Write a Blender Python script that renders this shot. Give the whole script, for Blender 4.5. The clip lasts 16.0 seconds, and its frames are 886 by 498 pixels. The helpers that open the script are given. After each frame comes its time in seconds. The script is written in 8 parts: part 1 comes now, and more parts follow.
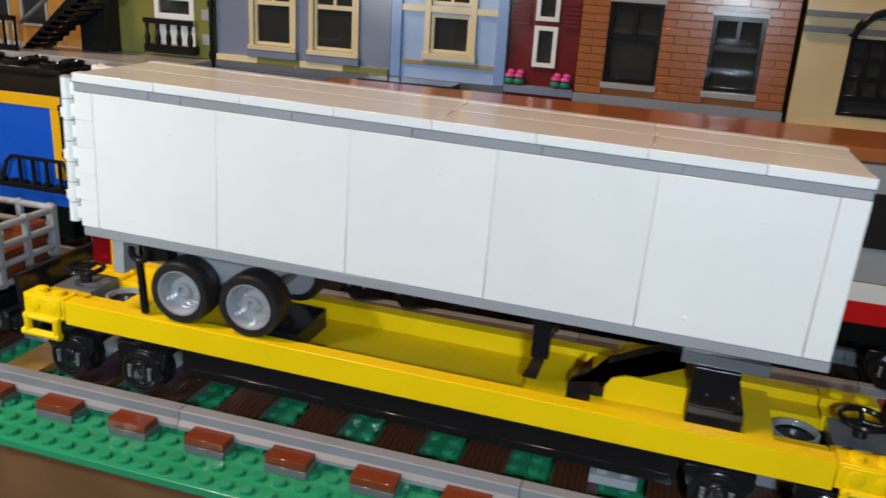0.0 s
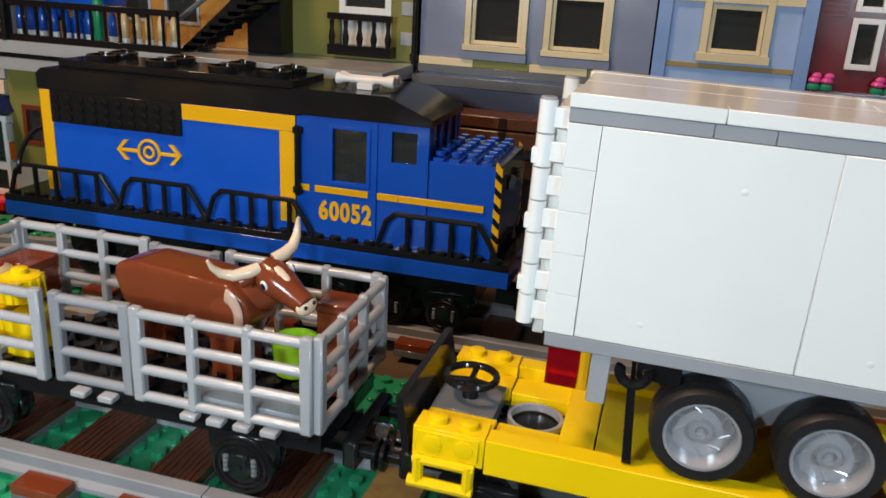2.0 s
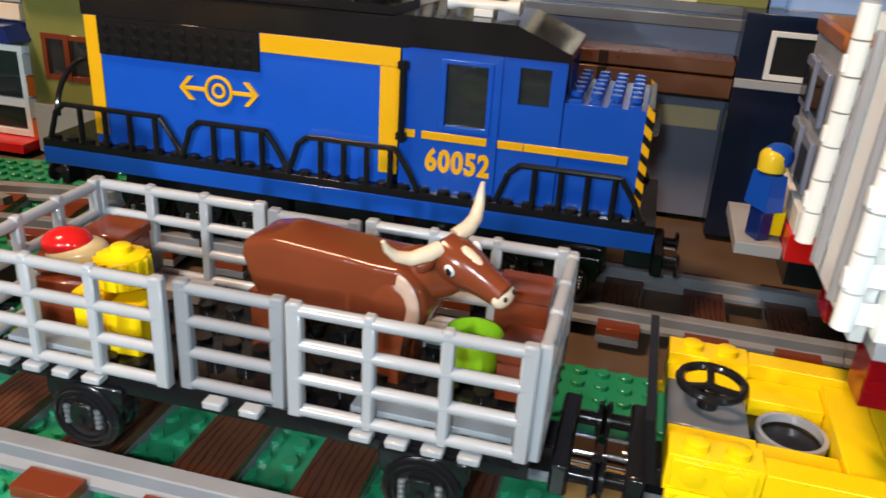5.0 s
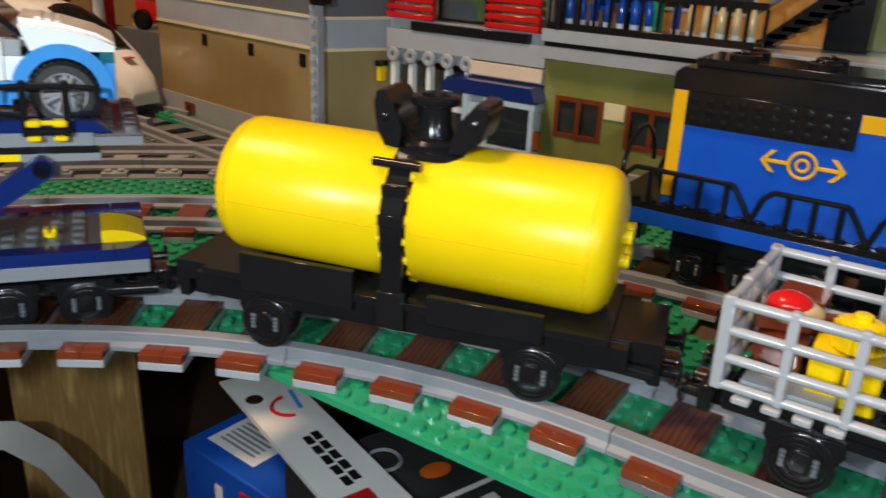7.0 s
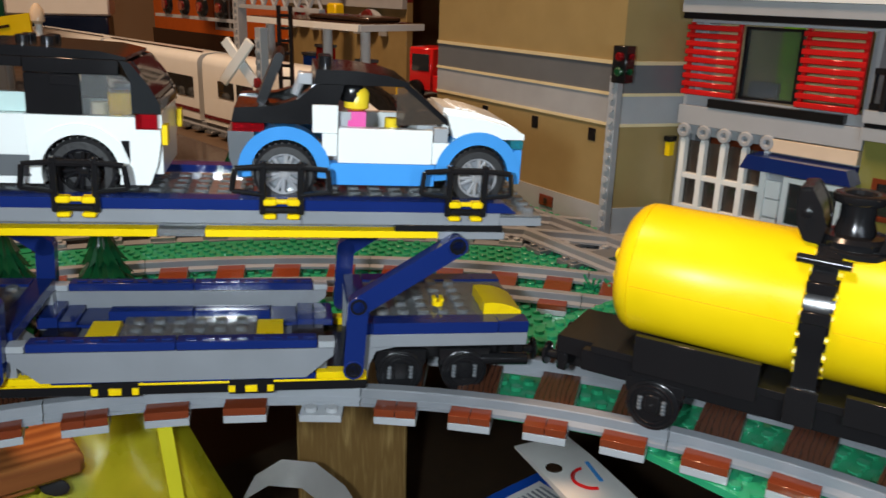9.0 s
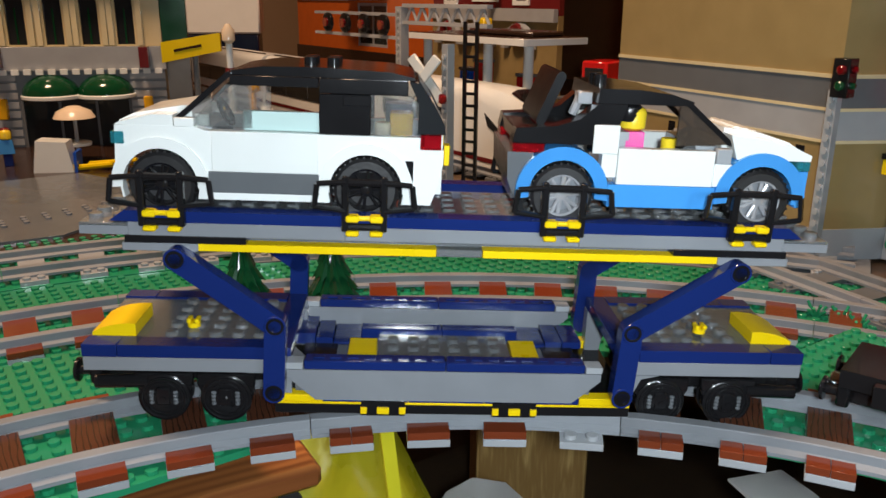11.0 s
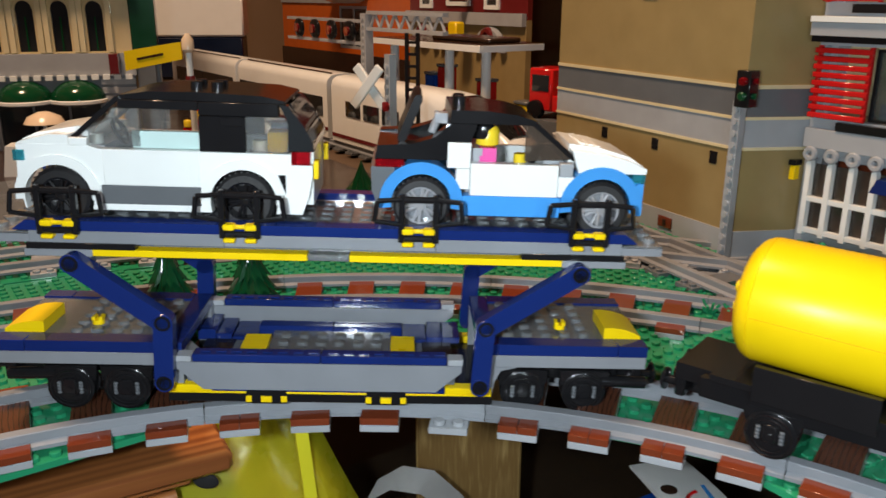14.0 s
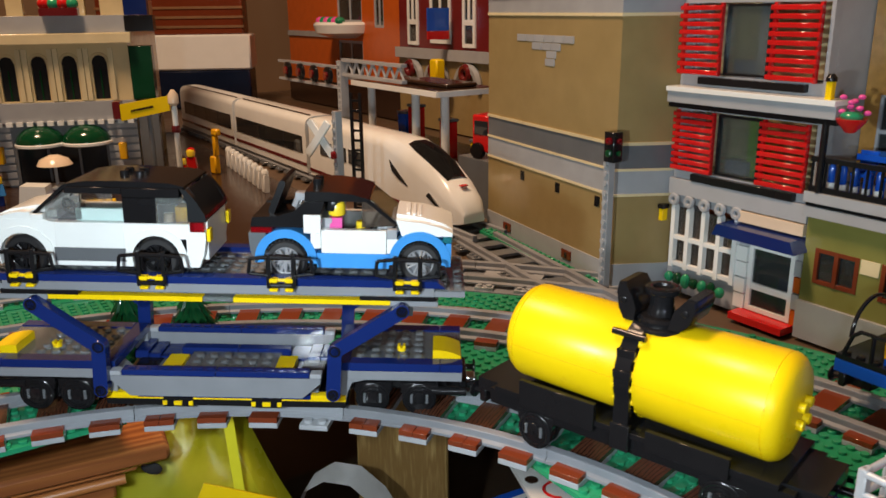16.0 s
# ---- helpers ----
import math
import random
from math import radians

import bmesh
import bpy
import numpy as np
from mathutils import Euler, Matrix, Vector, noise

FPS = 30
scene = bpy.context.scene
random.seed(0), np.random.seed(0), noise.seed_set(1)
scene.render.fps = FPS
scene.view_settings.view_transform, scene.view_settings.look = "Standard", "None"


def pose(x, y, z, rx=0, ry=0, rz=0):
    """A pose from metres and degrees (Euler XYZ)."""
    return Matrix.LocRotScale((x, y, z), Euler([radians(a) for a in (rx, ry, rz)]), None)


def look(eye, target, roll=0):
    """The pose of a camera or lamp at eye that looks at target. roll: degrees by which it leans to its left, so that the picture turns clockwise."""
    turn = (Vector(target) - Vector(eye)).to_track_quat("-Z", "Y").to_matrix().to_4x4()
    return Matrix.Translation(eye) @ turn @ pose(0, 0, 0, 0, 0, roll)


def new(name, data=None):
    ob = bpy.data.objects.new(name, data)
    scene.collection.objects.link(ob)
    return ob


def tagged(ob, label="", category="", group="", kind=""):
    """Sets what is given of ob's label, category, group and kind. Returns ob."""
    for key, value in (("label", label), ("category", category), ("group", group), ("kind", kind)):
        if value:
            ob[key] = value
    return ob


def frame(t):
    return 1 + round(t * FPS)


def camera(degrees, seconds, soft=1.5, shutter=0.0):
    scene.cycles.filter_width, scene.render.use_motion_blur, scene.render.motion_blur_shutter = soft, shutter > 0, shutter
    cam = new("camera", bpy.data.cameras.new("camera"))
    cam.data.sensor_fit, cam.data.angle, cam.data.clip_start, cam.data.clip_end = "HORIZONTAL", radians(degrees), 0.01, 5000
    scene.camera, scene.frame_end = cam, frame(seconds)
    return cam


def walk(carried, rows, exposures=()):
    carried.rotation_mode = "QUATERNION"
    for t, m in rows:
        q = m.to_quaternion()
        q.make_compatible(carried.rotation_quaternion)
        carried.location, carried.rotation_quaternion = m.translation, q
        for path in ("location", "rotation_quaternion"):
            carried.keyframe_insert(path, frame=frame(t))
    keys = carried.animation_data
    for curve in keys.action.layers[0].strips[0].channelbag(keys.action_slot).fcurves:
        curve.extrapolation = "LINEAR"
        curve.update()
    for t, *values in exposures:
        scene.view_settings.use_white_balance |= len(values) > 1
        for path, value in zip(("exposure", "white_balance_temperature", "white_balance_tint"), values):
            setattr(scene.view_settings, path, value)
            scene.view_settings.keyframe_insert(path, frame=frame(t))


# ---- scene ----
cam = camera(57.3, 16.0, shutter=0.3)
PATH = [
    (0, (-0.008, 0.031, 0.168), (-0.524, 1.852, -0.479), 3.5),
    (0.5, (-0.055, 0.027, 0.162), (-0.575, 1.855, -0.461), 4.4),
    (1, (-0.109, 0.033, 0.154), (-0.634, 1.864, -0.457), 4.3),
    (1.5, (-0.157, 0.053, 0.15), (-0.683, 1.881, -0.469), 4.3),
    (2, (-0.186, 0.091, 0.151), (-0.685, 1.915, -0.498), 3.1),
    (2.5, (-0.192, 0.117, 0.15), (-0.625, 1.933, -0.566), 2.7),
    (3, (-0.199, 0.126, 0.151), (-0.584, 1.925, -0.634), 2.8),
    (3.2, (-0.2, 0.129, 0.153), (-0.573, 1.928, -0.637), 2.9),
    (5.5, (-0.277, 0.116, 0.14), (-0.752, 1.88, -0.672), 4.4),
    (6, (-0.303, 0.091, 0.141), (-0.984, 1.794, -0.655), 3.9),
    (6.5, (-0.33, 0.078, 0.145), (-1.192, 1.712, -0.619), 3.4),
    (7, (-0.352, 0.053, 0.149), (-1.392, 1.6, -0.578), 2.5),
    (7.5, (-0.371, 0.03, 0.155), (-1.542, 1.501, -0.529), 3.1),
    (8, (-0.386, 0.019, 0.158), (-1.639, 1.434, -0.496), 3.2),
    (8.5, (-0.396, 0.008, 0.161), (-1.72, 1.368, -0.471), 2.4),
    (9, (-0.409, -0.003, 0.159), (-1.791, 1.306, -0.454), 1.6),
    (9.5, (-0.432, -0.01, 0.155), (-1.877, 1.233, -0.451), 1.5),
    (10, (-0.444, -0.023, 0.152), (-1.92, 1.19, -0.439), 1.2),
    (10.2, (-0.451, -0.031, 0.155), (-1.953, 1.153, -0.429), 0.8),
    (12.3, (-0.453, -0.047, 0.161), (-2.031, 1.025, -0.44), 0.4),
    (12.5, (-0.449, -0.045, 0.161), (-2.026, 1.028, -0.438), 0.4),
    (13, (-0.446, -0.043, 0.167), (-2.02, 1.037, -0.429), 0.4),
    (13.5, (-0.431, -0.035, 0.163), (-2.001, 1.051, -0.434), 0.4),
    (14, (-0.399, -0.019, 0.172), (-1.959, 1.081, -0.424), 0.2),
    (14.5, (-0.36, -0.012, 0.179), (-1.917, 1.092, -0.419), 0.0),
    (15, (-0.34, -0.009, 0.184), (-1.925, 1.056, -0.409), -0.3),
    (15.5, (-0.302, -0.006, 0.197), (-1.897, 1.049, -0.389), -0.5),
    (16, (-0.266, -0.002, 0.221), (-1.877, 1.037, -0.35), -0.7),
]
walk(cam, [(t, look(eye, target, roll)) for t, eye, target, roll in PATH],
     exposures=[(0, 0.07), (1.0, 0.05), (2.0, 0.02), (2.6, -0.15), (3.2, -0.15), (5.3, 0.46), (5.9, 0.36), (6.5, 0.10), (7.2, 0.0), (8.2, 0.05), (9.0, 0.12), (12.5, 0.18), (16.0, 0.18)])


# ---- light: a white camera lamp carried along the track, warm room light from the ceiling ----
world = bpy.data.worlds.new("room_air")
scene.world = world
world.use_nodes = True
world.node_tree.nodes["Background"].inputs[0].default_value = (1.0, 0.62, 0.36, 1)
world.node_tree.nodes["Background"].inputs[1].default_value = 0.02


def area_lamp(name, eye, target, watts, size, rgb):
    data = bpy.data.lights.new(name, "AREA")
    data.energy, data.shape, data.size, data.color = watts, "DISK", size, rgb
    ob = new(name, data)
    ob.matrix_world = look(eye, target)
    return ob


LED, LED2 = (0.76, 0.92, 1.08), (0.86, 0.97, 1.04)
area_lamp("torch_lamp", (0.04, -0.03, 0.18), (-0.05, 0.5, 0.04), 0.66, 0.02, LED)
area_lamp("torch_lamp", (-0.27, 0.045, 0.185), (-0.33, 0.5, 0.04), 0.33, 0.02, LED2)
area_lamp("torch_lamp", (-0.375, 0.020, 0.176), (-0.60, 0.32, 0.0), 0.13, 0.02, LED2)
area_lamp("torch_lamp", (-0.425, -0.05, 0.172), (-0.76, 0.28, 0.02), 0.95, 0.02, LED2)
area_lamp("ceiling_lamp_glow", (-1.06, -0.20, 1.72), (-1.2, 0.4, 0), 31.0, 0.4, (1.0, 0.66, 0.43))

# ---- materials ----
S, P, B = 0.008, 0.0032, 0.0096  # stud pitch, plate and brick height
MATS = {}


def mat(name, rgb, rough=0.28, metal=0.0, vary=0.10, grain=700.0, bump=0.05, trans=0.0, spec=0.5, stain=45.0, emit=0.0):
    """A moulded surface: fine relief, faint blotches, uneven gloss."""
    rough = rough * 0.62 if rough < 0.4 else rough * 0.7
    m = bpy.data.materials.new(name)
    m.use_nodes = True
    t = m.node_tree
    b = t.nodes["Principled BSDF"]
    co = t.nodes.new("ShaderNodeTexCoord")
    inf = t.nodes.new("ShaderNodeObjectInfo")
    n1, n2 = t.nodes.new("ShaderNodeTexNoise"), t.nodes.new("ShaderNodeTexNoise")
    n1.inputs["Scale"].default_value, n1.inputs["Detail"].default_value = stain, 4
    n2.inputs["Scale"].default_value, n2.inputs["Detail"].default_value = grain, 3
    for n in (n1, n2):
        t.links.new(co.outputs["Object"], n.inputs["Vector"])
    # blotches plus a little difference from piece to piece
    add = t.nodes.new("ShaderNodeMath")
    add.operation = "MULTIPLY_ADD"
    add.inputs[1].default_value, add.inputs[2].default_value = 0.5, 0.0
    t.links.new(inf.outputs["Random"], add.inputs[0])
    t.links.new(n1.outputs["Fac"], add.inputs[2])
    ramp = t.nodes.new("ShaderNodeValToRGB")
    ramp.color_ramp.elements[0].position, ramp.color_ramp.elements[1].position = 0.3, 1.0
    ramp.color_ramp.elements[0].color = (*[c * (1 - vary) for c in rgb], 1)
    ramp.color_ramp.elements[1].color = (*[min(1, c * (1 + vary)) for c in rgb], 1)
    t.links.new(add.outputs[0], ramp.inputs["Fac"])
    t.links.new(ramp.outputs["Color"], b.inputs["Base Color"])
    mr = t.nodes.new("ShaderNodeMapRange")
    mr.inputs["To Min"].default_value, mr.inputs["To Max"].default_value = rough * 0.55, rough * 1.6
    t.links.new(n1.outputs["Fac"], mr.inputs["Value"])
    t.links.new(mr.outputs["Result"], b.inputs["Roughness"])
    bp = t.nodes.new("ShaderNodeBump")
    bp.inputs["Strength"].default_value, bp.inputs["Distance"].default_value = bump, 0.0004
    t.links.new(n2.outputs["Fac"], bp.inputs["Height"])
    t.links.new(bp.outputs["Normal"], b.inputs["Normal"])
    b.inputs["Metallic"].default_value = metal
    b.inputs["Transmission Weight"].default_value = trans
    b.inputs["Specular IOR Level"].default_value = spec
    MATS[name] = m
    return m


def wood(name, c1, c2, scale, stretch, rough=0.45, bump=0.25, along="X", line=0.6):
    """Wood grain along one axis of the object; line sets how thin the dark lines are."""
    m = bpy.data.materials.new(name)
    m.use_nodes = True
    t = m.node_tree
    b = t.nodes["Principled BSDF"]
    co, mp = t.nodes.new("ShaderNodeTexCoord"), t.nodes.new("ShaderNodeMapping")
    mp.inputs["Scale"].default_value = stretch
    t.links.new(co.outputs["Object"], mp.inputs["Vector"])
    w, n = t.nodes.new("ShaderNodeTexWave"), t.nodes.new("ShaderNodeTexNoise")
    w.bands_direction = "Y" if along == "X" else "X"
    w.inputs["Scale"].default_value, w.inputs["Distortion"].default_value, w.inputs["Detail"].default_value = scale, 6.0, 3
    n.inputs["Scale"].default_value = scale * 3
    for q in (w, n):
        t.links.new(mp.outputs["Vector"], q.inputs["Vector"])
    mix = t.nodes.new("ShaderNodeMath")
    mix.operation = "MULTIPLY"
    t.links.new(w.outputs["Fac"], mix.inputs[0])
    t.links.new(n.outputs["Fac"], mix.inputs[1])
    ramp = t.nodes.new("ShaderNodeValToRGB")
    ramp.color_ramp.elements[0].color, ramp.color_ramp.elements[1].color = (*c1, 1), (*c2, 1)
    ramp.color_ramp.elements[1].position = line
    t.links.new(mix.outputs[0], ramp.inputs["Fac"])
    t.links.new(ramp.outputs["Color"], b.inputs["Base Color"])
    bp = t.nodes.new("ShaderNodeBump")
    bp.inputs["Strength"].default_value, bp.inputs["Distance"].default_value = bump, 0.0006
    t.links.new(mix.outputs[0], bp.inputs["Height"])
    t.links.new(bp.outputs["Normal"], b.inputs["Normal"])
    b.inputs["Roughness"].default_value = rough
    MATS[name] = m
    return m


WHITE = mat("white_plastic", (0.83, 0.86, 0.84), 0.24, vary=0.035)
YELLOW = mat("yellow_plastic", (0.86, 0.60, 0.004), 0.42, vary=0.06, spec=0.26)
AMBER = mat("amber_plastic", (0.80, 0.42, 0.01), 0.25, vary=0.06)
BLACK = mat("black_plastic", (0.010, 0.010, 0.011), 0.24, spec=0.32)
SATIN = mat("satin_black_plastic", (0.007, 0.007, 0.008), 0.45, spec=0.12)
RUBBER = mat("black_rubber", (0.014, 0.014, 0.015), 0.6, bump=0.3)
LGREY = mat("light_grey_plastic", (0.36, 0.38, 0.40), 0.28)
DGREY = mat("dark_grey_plastic", (0.13, 0.14, 0.15), 0.3)
TRIM = mat("trim_grey_plastic", (0.30, 0.32, 0.345), 0.26)
GREY = mat("mid_grey_plastic", (0.235, 0.25, 0.272), 0.26)
MATT = mat("matt_black_plastic", (0.022, 0.022, 0.024), 0.75, vary=0.2)
MGREY = mat("rail_grey_plastic", (0.215, 0.23, 0.25), 0.72, vary=0.18, spec=0.3)
SILVER = mat("silver_plastic", (0.42, 0.43, 0.45), 0.3, metal=0.3)
CHROME = mat("bright_metal", (0.7, 0.7, 0.7), 0.12, metal=1.0)
BLUE = mat("blue_plastic", (0.01, 0.085, 0.50), 0.22)
DBLUE = mat("dark_blue_plastic", (0.008, 0.022, 0.13), 0.2)
AZURE = mat("azure_plastic", (0.06, 0.30, 0.72), 0.22)
GREEN = mat("green_plastic", (0.022, 0.27, 0.125), 0.28)
DGREEN = mat("dark_green_plastic", (0.004, 0.05, 0.018), 0.2)
LIME = mat("lime_plastic", (0.32, 0.62, 0.02), 0.25)
RED = mat("red_plastic", (0.55, 0.012, 0.012), 0.22)
REDBROWN = mat("reddish_brown_plastic", (0.17, 0.036, 0.014), 0.18)
DBROWN = mat("dark_brown_plastic", (0.035, 0.018, 0.011), 0.3)
COWBROWN = mat("cow_brown_plastic", (0.17, 0.04, 0.015), 0.25)
TAN = mat("tan_plastic", (0.62, 0.50, 0.27), 0.3)
CREAM = mat("cream_plastic", (0.70, 0.60, 0.36), 0.3)
DTAN = mat("dark_tan_plastic", (0.33, 0.245, 0.105), 0.3)
OLIVE = mat("olive_plastic", (0.20, 0.20, 0.055), 0.3)
SANDBLUE = mat("sand_blue_plastic", (0.20, 0.235, 0.33), 0.3)
LBLUE = mat("light_blue_plastic", (0.34, 0.48, 0.74), 0.3)
DRED = mat("dark_red_plastic", (0.14, 0.012, 0.014), 0.28)
NOUGAT = mat("brick_orange_plastic", (0.34, 0.115, 0.035), 0.3)
ORANGE = mat("dark_orange_plastic", (0.55, 0.11, 0.012), 0.3)
BONE = mat("bone_plastic", (0.72, 0.58, 0.42), 0.3)
PINK = mat("pink_plastic", (0.75, 0.09, 0.35), 0.3)
SKIN = mat("toy_yellow_plastic", (0.85, 0.62, 0.03), 0.25)
CARD = mat("brown_cardboard", (0.22, 0.11, 0.045), 0.75, vary=0.2, bump=0.2)
TABLE = mat("table_board", (0.10, 0.065, 0.04), 0.6, vary=0.3)
AQUA = mat("pale_aqua_plastic", (0.52, 0.68, 0.66), 0.25)
TANTILE = mat("tan_wood_tile", (0.42, 0.22, 0.055), 0.3, vary=0.25, stain=160)
PAPER = mat("white_card", (0.72, 0.71, 0.68), 0.5)
BAGBLUE = mat("blue_card", (0.01, 0.075, 0.42), 0.35)
NAVY = mat("navy_cloth", (0.02, 0.025, 0.06), 0.8, vary=0.4, bump=0.4)
SACK = mat("yellow_sheet_plastic", (0.70, 0.67, 0.03), 0.40, vary=0.2, stain=18)
WALLP = mat("room_wall_paint", (0.34, 0.22, 0.13), 0.8, stain=3)
CEILP = mat("room_ceiling_paint", (0.75, 0.66, 0.55), 0.85, stain=3)
FLOORP = mat("room_floor_boards", (0.09, 0.05, 0.03), 0.6, stain=4)
GLASS = mat("clear_plastic", (0.9, 0.95, 0.95), 0.05, trans=0.92, vary=0.02, bump=0.0)
SMOKE = mat("smoked_clear_plastic", (0.25, 0.2, 0.16), 0.06, trans=0.8, vary=0.02, bump=0.0)
CLEAR = mat("cloudy_clear_plastic", (0.40, 0.43, 0.45), 0.1, trans=0.7, vary=0.05)
TRED = mat("clear_red_plastic", (0.55, 0.01, 0.02), 0.1, trans=0.75)
PATCH = mat("pale_brown_print_sheen", (0.55, 0.38, 0.29), 0.3)
TINT = mat("tinted_clear_plastic", (0.17, 0.20, 0.20), 0.05, trans=0.85, vary=0.02, bump=0.0)
MIDBLUE = mat("medium_blue_plastic", (0.23, 0.37, 0.66), 0.3)
DEEPNAVY = mat("navy_plastic", (0.006, 0.012, 0.034), 0.3)
BEAM = mat("brown_beam_plastic", (0.13, 0.055, 0.025), 0.4)
TBLUE = mat("clear_blue_plastic", (0.05, 0.4, 0.5), 0.1, trans=0.7)
PANE = mat("dark_window_pane", (0.02, 0.022, 0.024), 0.06, bump=0.0)
SLEEP = wood("printed_sleeper", (0.040, 0.016, 0.009), (0.088, 0.032, 0.017), 150, (1, 0.3, 1), rough=0.22, bump=0.03, along="Y", line=0.09)
OAK = wood("oak_post", (0.33, 0.19, 0.06), (0.64, 0.43, 0.16), 26, (0.6, 6, 6))
MAHOG = wood("mahogany_wood", (0.25, 0.080, 0.024), (0.47, 0.180, 0.052), 9, (0.35, 5, 5), rough=0.38, bump=0.08)

# ---- shapes ----


def bx(bm, x0, x1, y0, y1, z0, z1, c=0.00018):
    """A box with chamfered edges."""
    lo, hi = (min(x0, x1), min(y0, y1), min(z0, z1)), (max(x0, x1), max(y0, y1), max(z0, z1))
    c = min(c, *[(h - l) * 0.3 for l, h in zip(lo, hi)])
    v = {}
    for sx in (0, 1):
        for sy in (0, 1):
            for sz in (0, 1):
                s = (sx, sy, sz)
                e = [hi[i] if s[i] else lo[i] for i in range(3)]
                q = [e[i] + (-c if s[i] else c) for i in range(3)]
                for a in range(3):
                    v[s, a] = bm.verts.new([e[i] if i == a else q[i] for i in range(3)])
    for a in range(3):
        b, d = (a + 1) % 3, (a + 2) % 3
        for k in (0, 1):
            ring = []
            for p, q in ((0, 0), (1, 0), (1, 1), (0, 1)):
                s = [0, 0, 0]
                s[a], s[b], s[d] = k, p, q
                ring.append(v[tuple(s), a])
            bm.faces.new(ring if k else ring[::-1])
    for a in range(3):
        b, d = (a + 1) % 3, (a + 2) % 3
        for p in (0, 1):
            for q in (0, 1):
                s0, s1 = [0, 0, 0], [0, 0, 0]
                s0[a], s1[a] = 0, 1
                s0[b] = s1[b] = p
                s0[d] = s1[d] = q
                s0, s1 = tuple(s0), tuple(s1)
                f = [v[s0, b], v[s1, b], v[s1, d], v[s0, d]]
                bm.faces.new(f if p != q else f[::-1])
    for sx in (0, 1):
        for sy in (0, 1):
            for sz in (0, 1):
                s = (sx, sy, sz)
                f = [v[s, 0], v[s, 1], v[s, 2]]
                bm.faces.new(f if (sx + sy + sz) % 2 else f[::-1])
    return bm


def lathe(bm, prof, axis="z", at=(0, 0, 0), seg=16, full=True):
    """A turned body: prof is a list of (radius, height)."""
    rings = []
    for r, h in prof:
        ring = []
        for i in range(seg):
            a = 2 * math.pi * i / seg
            p, q = r * math.cos(a), r * math.sin(a)
            co = {"z": (p, q, h), "y": (q, h, p), "x": (h, p, q)}[axis]
            ring.append(bm.verts.new([at[k] + co[k] for k in range(3)]))
        rings.append(ring)
    for a, b in zip(rings, rings[1:]):
        for i in range(seg):
            j = (i + 1) % seg
            bm.faces.new((a[i], a[j], b[j], b[i]))
    if full:
        bm.faces.new(rings[0][::-1])
        bm.faces.new(rings[-1])
    return bm


def cyl(bm, at, r, h, axis="z", seg=14, e=0.0002):
    """A short round peg from at, h long, with a small edge."""
    e = min(e, abs(h) * 0.3, r * 0.3)
    return lathe(bm, [(r, 0), (r, h - e), (r - e, h)], axis, at, seg)


def stud(bm, x, y, z, seg=10):
    return lathe(bm, [(0.0024, 0), (0.0024, 0.0015), (0.0022, 0.0017)], "z", (x, y, z), seg)


def studs(bm, x0, y0, nx, ny, z, seg=10):
    """nx by ny studs; x0, y0 is the corner of the plate."""
    for i in range(nx):
        for j in range(ny):
            stud(bm, x0 + S * (i + 0.5), y0 + S * (j + 0.5), z, seg)
    return bm


def prism(bm, pts, y0, y1):
    """An outline in x, z drawn out along y."""
    a = [bm.verts.new((x, y0, z)) for x, z in pts]
    b = [bm.verts.new((x, y1, z)) for x, z in pts]
    n = len(pts)
    fs = [bm.faces.new(a), bm.faces.new(b[::-1])]
    for i in range(n):
        fs.append(bm.faces.new((a[i], b[i], b[(i + 1) % n], a[(i + 1) % n])))
    bmesh.ops.recalc_face_normals(bm, faces=fs)
    return bm


def bar(bm, p, q, r, seg=8):
    """A round rod from p to q."""
    p, q = Vector(p), Vector(q)
    m = (q - p).to_track_quat("Z", "Y").to_matrix()
    L = (q - p).length
    rings = []
    for h in (0, L):
        rings.append([bm.verts.new(p + m @ Vector((r * math.cos(2 * math.pi * i / seg), r * math.sin(2 * math.pi * i / seg), h))) for i in range(seg)])
    for i in range(seg):
        j = (i + 1) % seg
        bm.faces.new((rings[0][i], rings[0][j], rings[1][j], rings[1][i]))
    bm.faces.new(rings[0][::-1])
    bm.faces.new(rings[1])
    return bm


def torus(bm, at, R, r, axis="y", seg=24, sec=8, a0=0, a1=360):
    closed = abs(a1 - a0) >= 360
    n = seg if closed else seg + 1
    rings = []
    for i in range(n):
        a = radians(a0 + (a1 - a0) * i / seg)
        ring = []
        for k in range(sec):
            b = 2 * math.pi * k / sec
            p, h = R + r * math.cos(b), r * math.sin(b)
            co = {"y": (p * math.cos(a), h, p * math.sin(a)), "z": (p * math.cos(a), p * math.sin(a), h), "x": (h, p * math.cos(a), p * math.sin(a))}[axis]
            ring.append(bm.verts.new([at[q] + co[q] for q in range(3)]))
        rings.append(ring)
    fs = []
    for i in range(n if closed else n - 1):
        a, b = rings[i], rings[(i + 1) % n]
        for k in range(sec):
            fs.append(bm.faces.new((a[k], a[(k + 1) % sec], b[(k + 1) % sec], b[k])))
    if not closed:
        fs += [bm.faces.new(rings[0]), bm.faces.new(rings[-1])]
    bmesh.ops.recalc_face_normals(bm, faces=fs)
    return bm


def ball(bm, at, rx, ry, rz, seg=14, rings=9):
    m = Matrix.Translation(at) @ Matrix.Diagonal((rx, ry, rz, 1))
    bmesh.ops.create_uvsphere(bm, u_segments=seg, v_segments=rings, radius=1, matrix=m)
    return bm


def bm_():
    return bmesh.new()


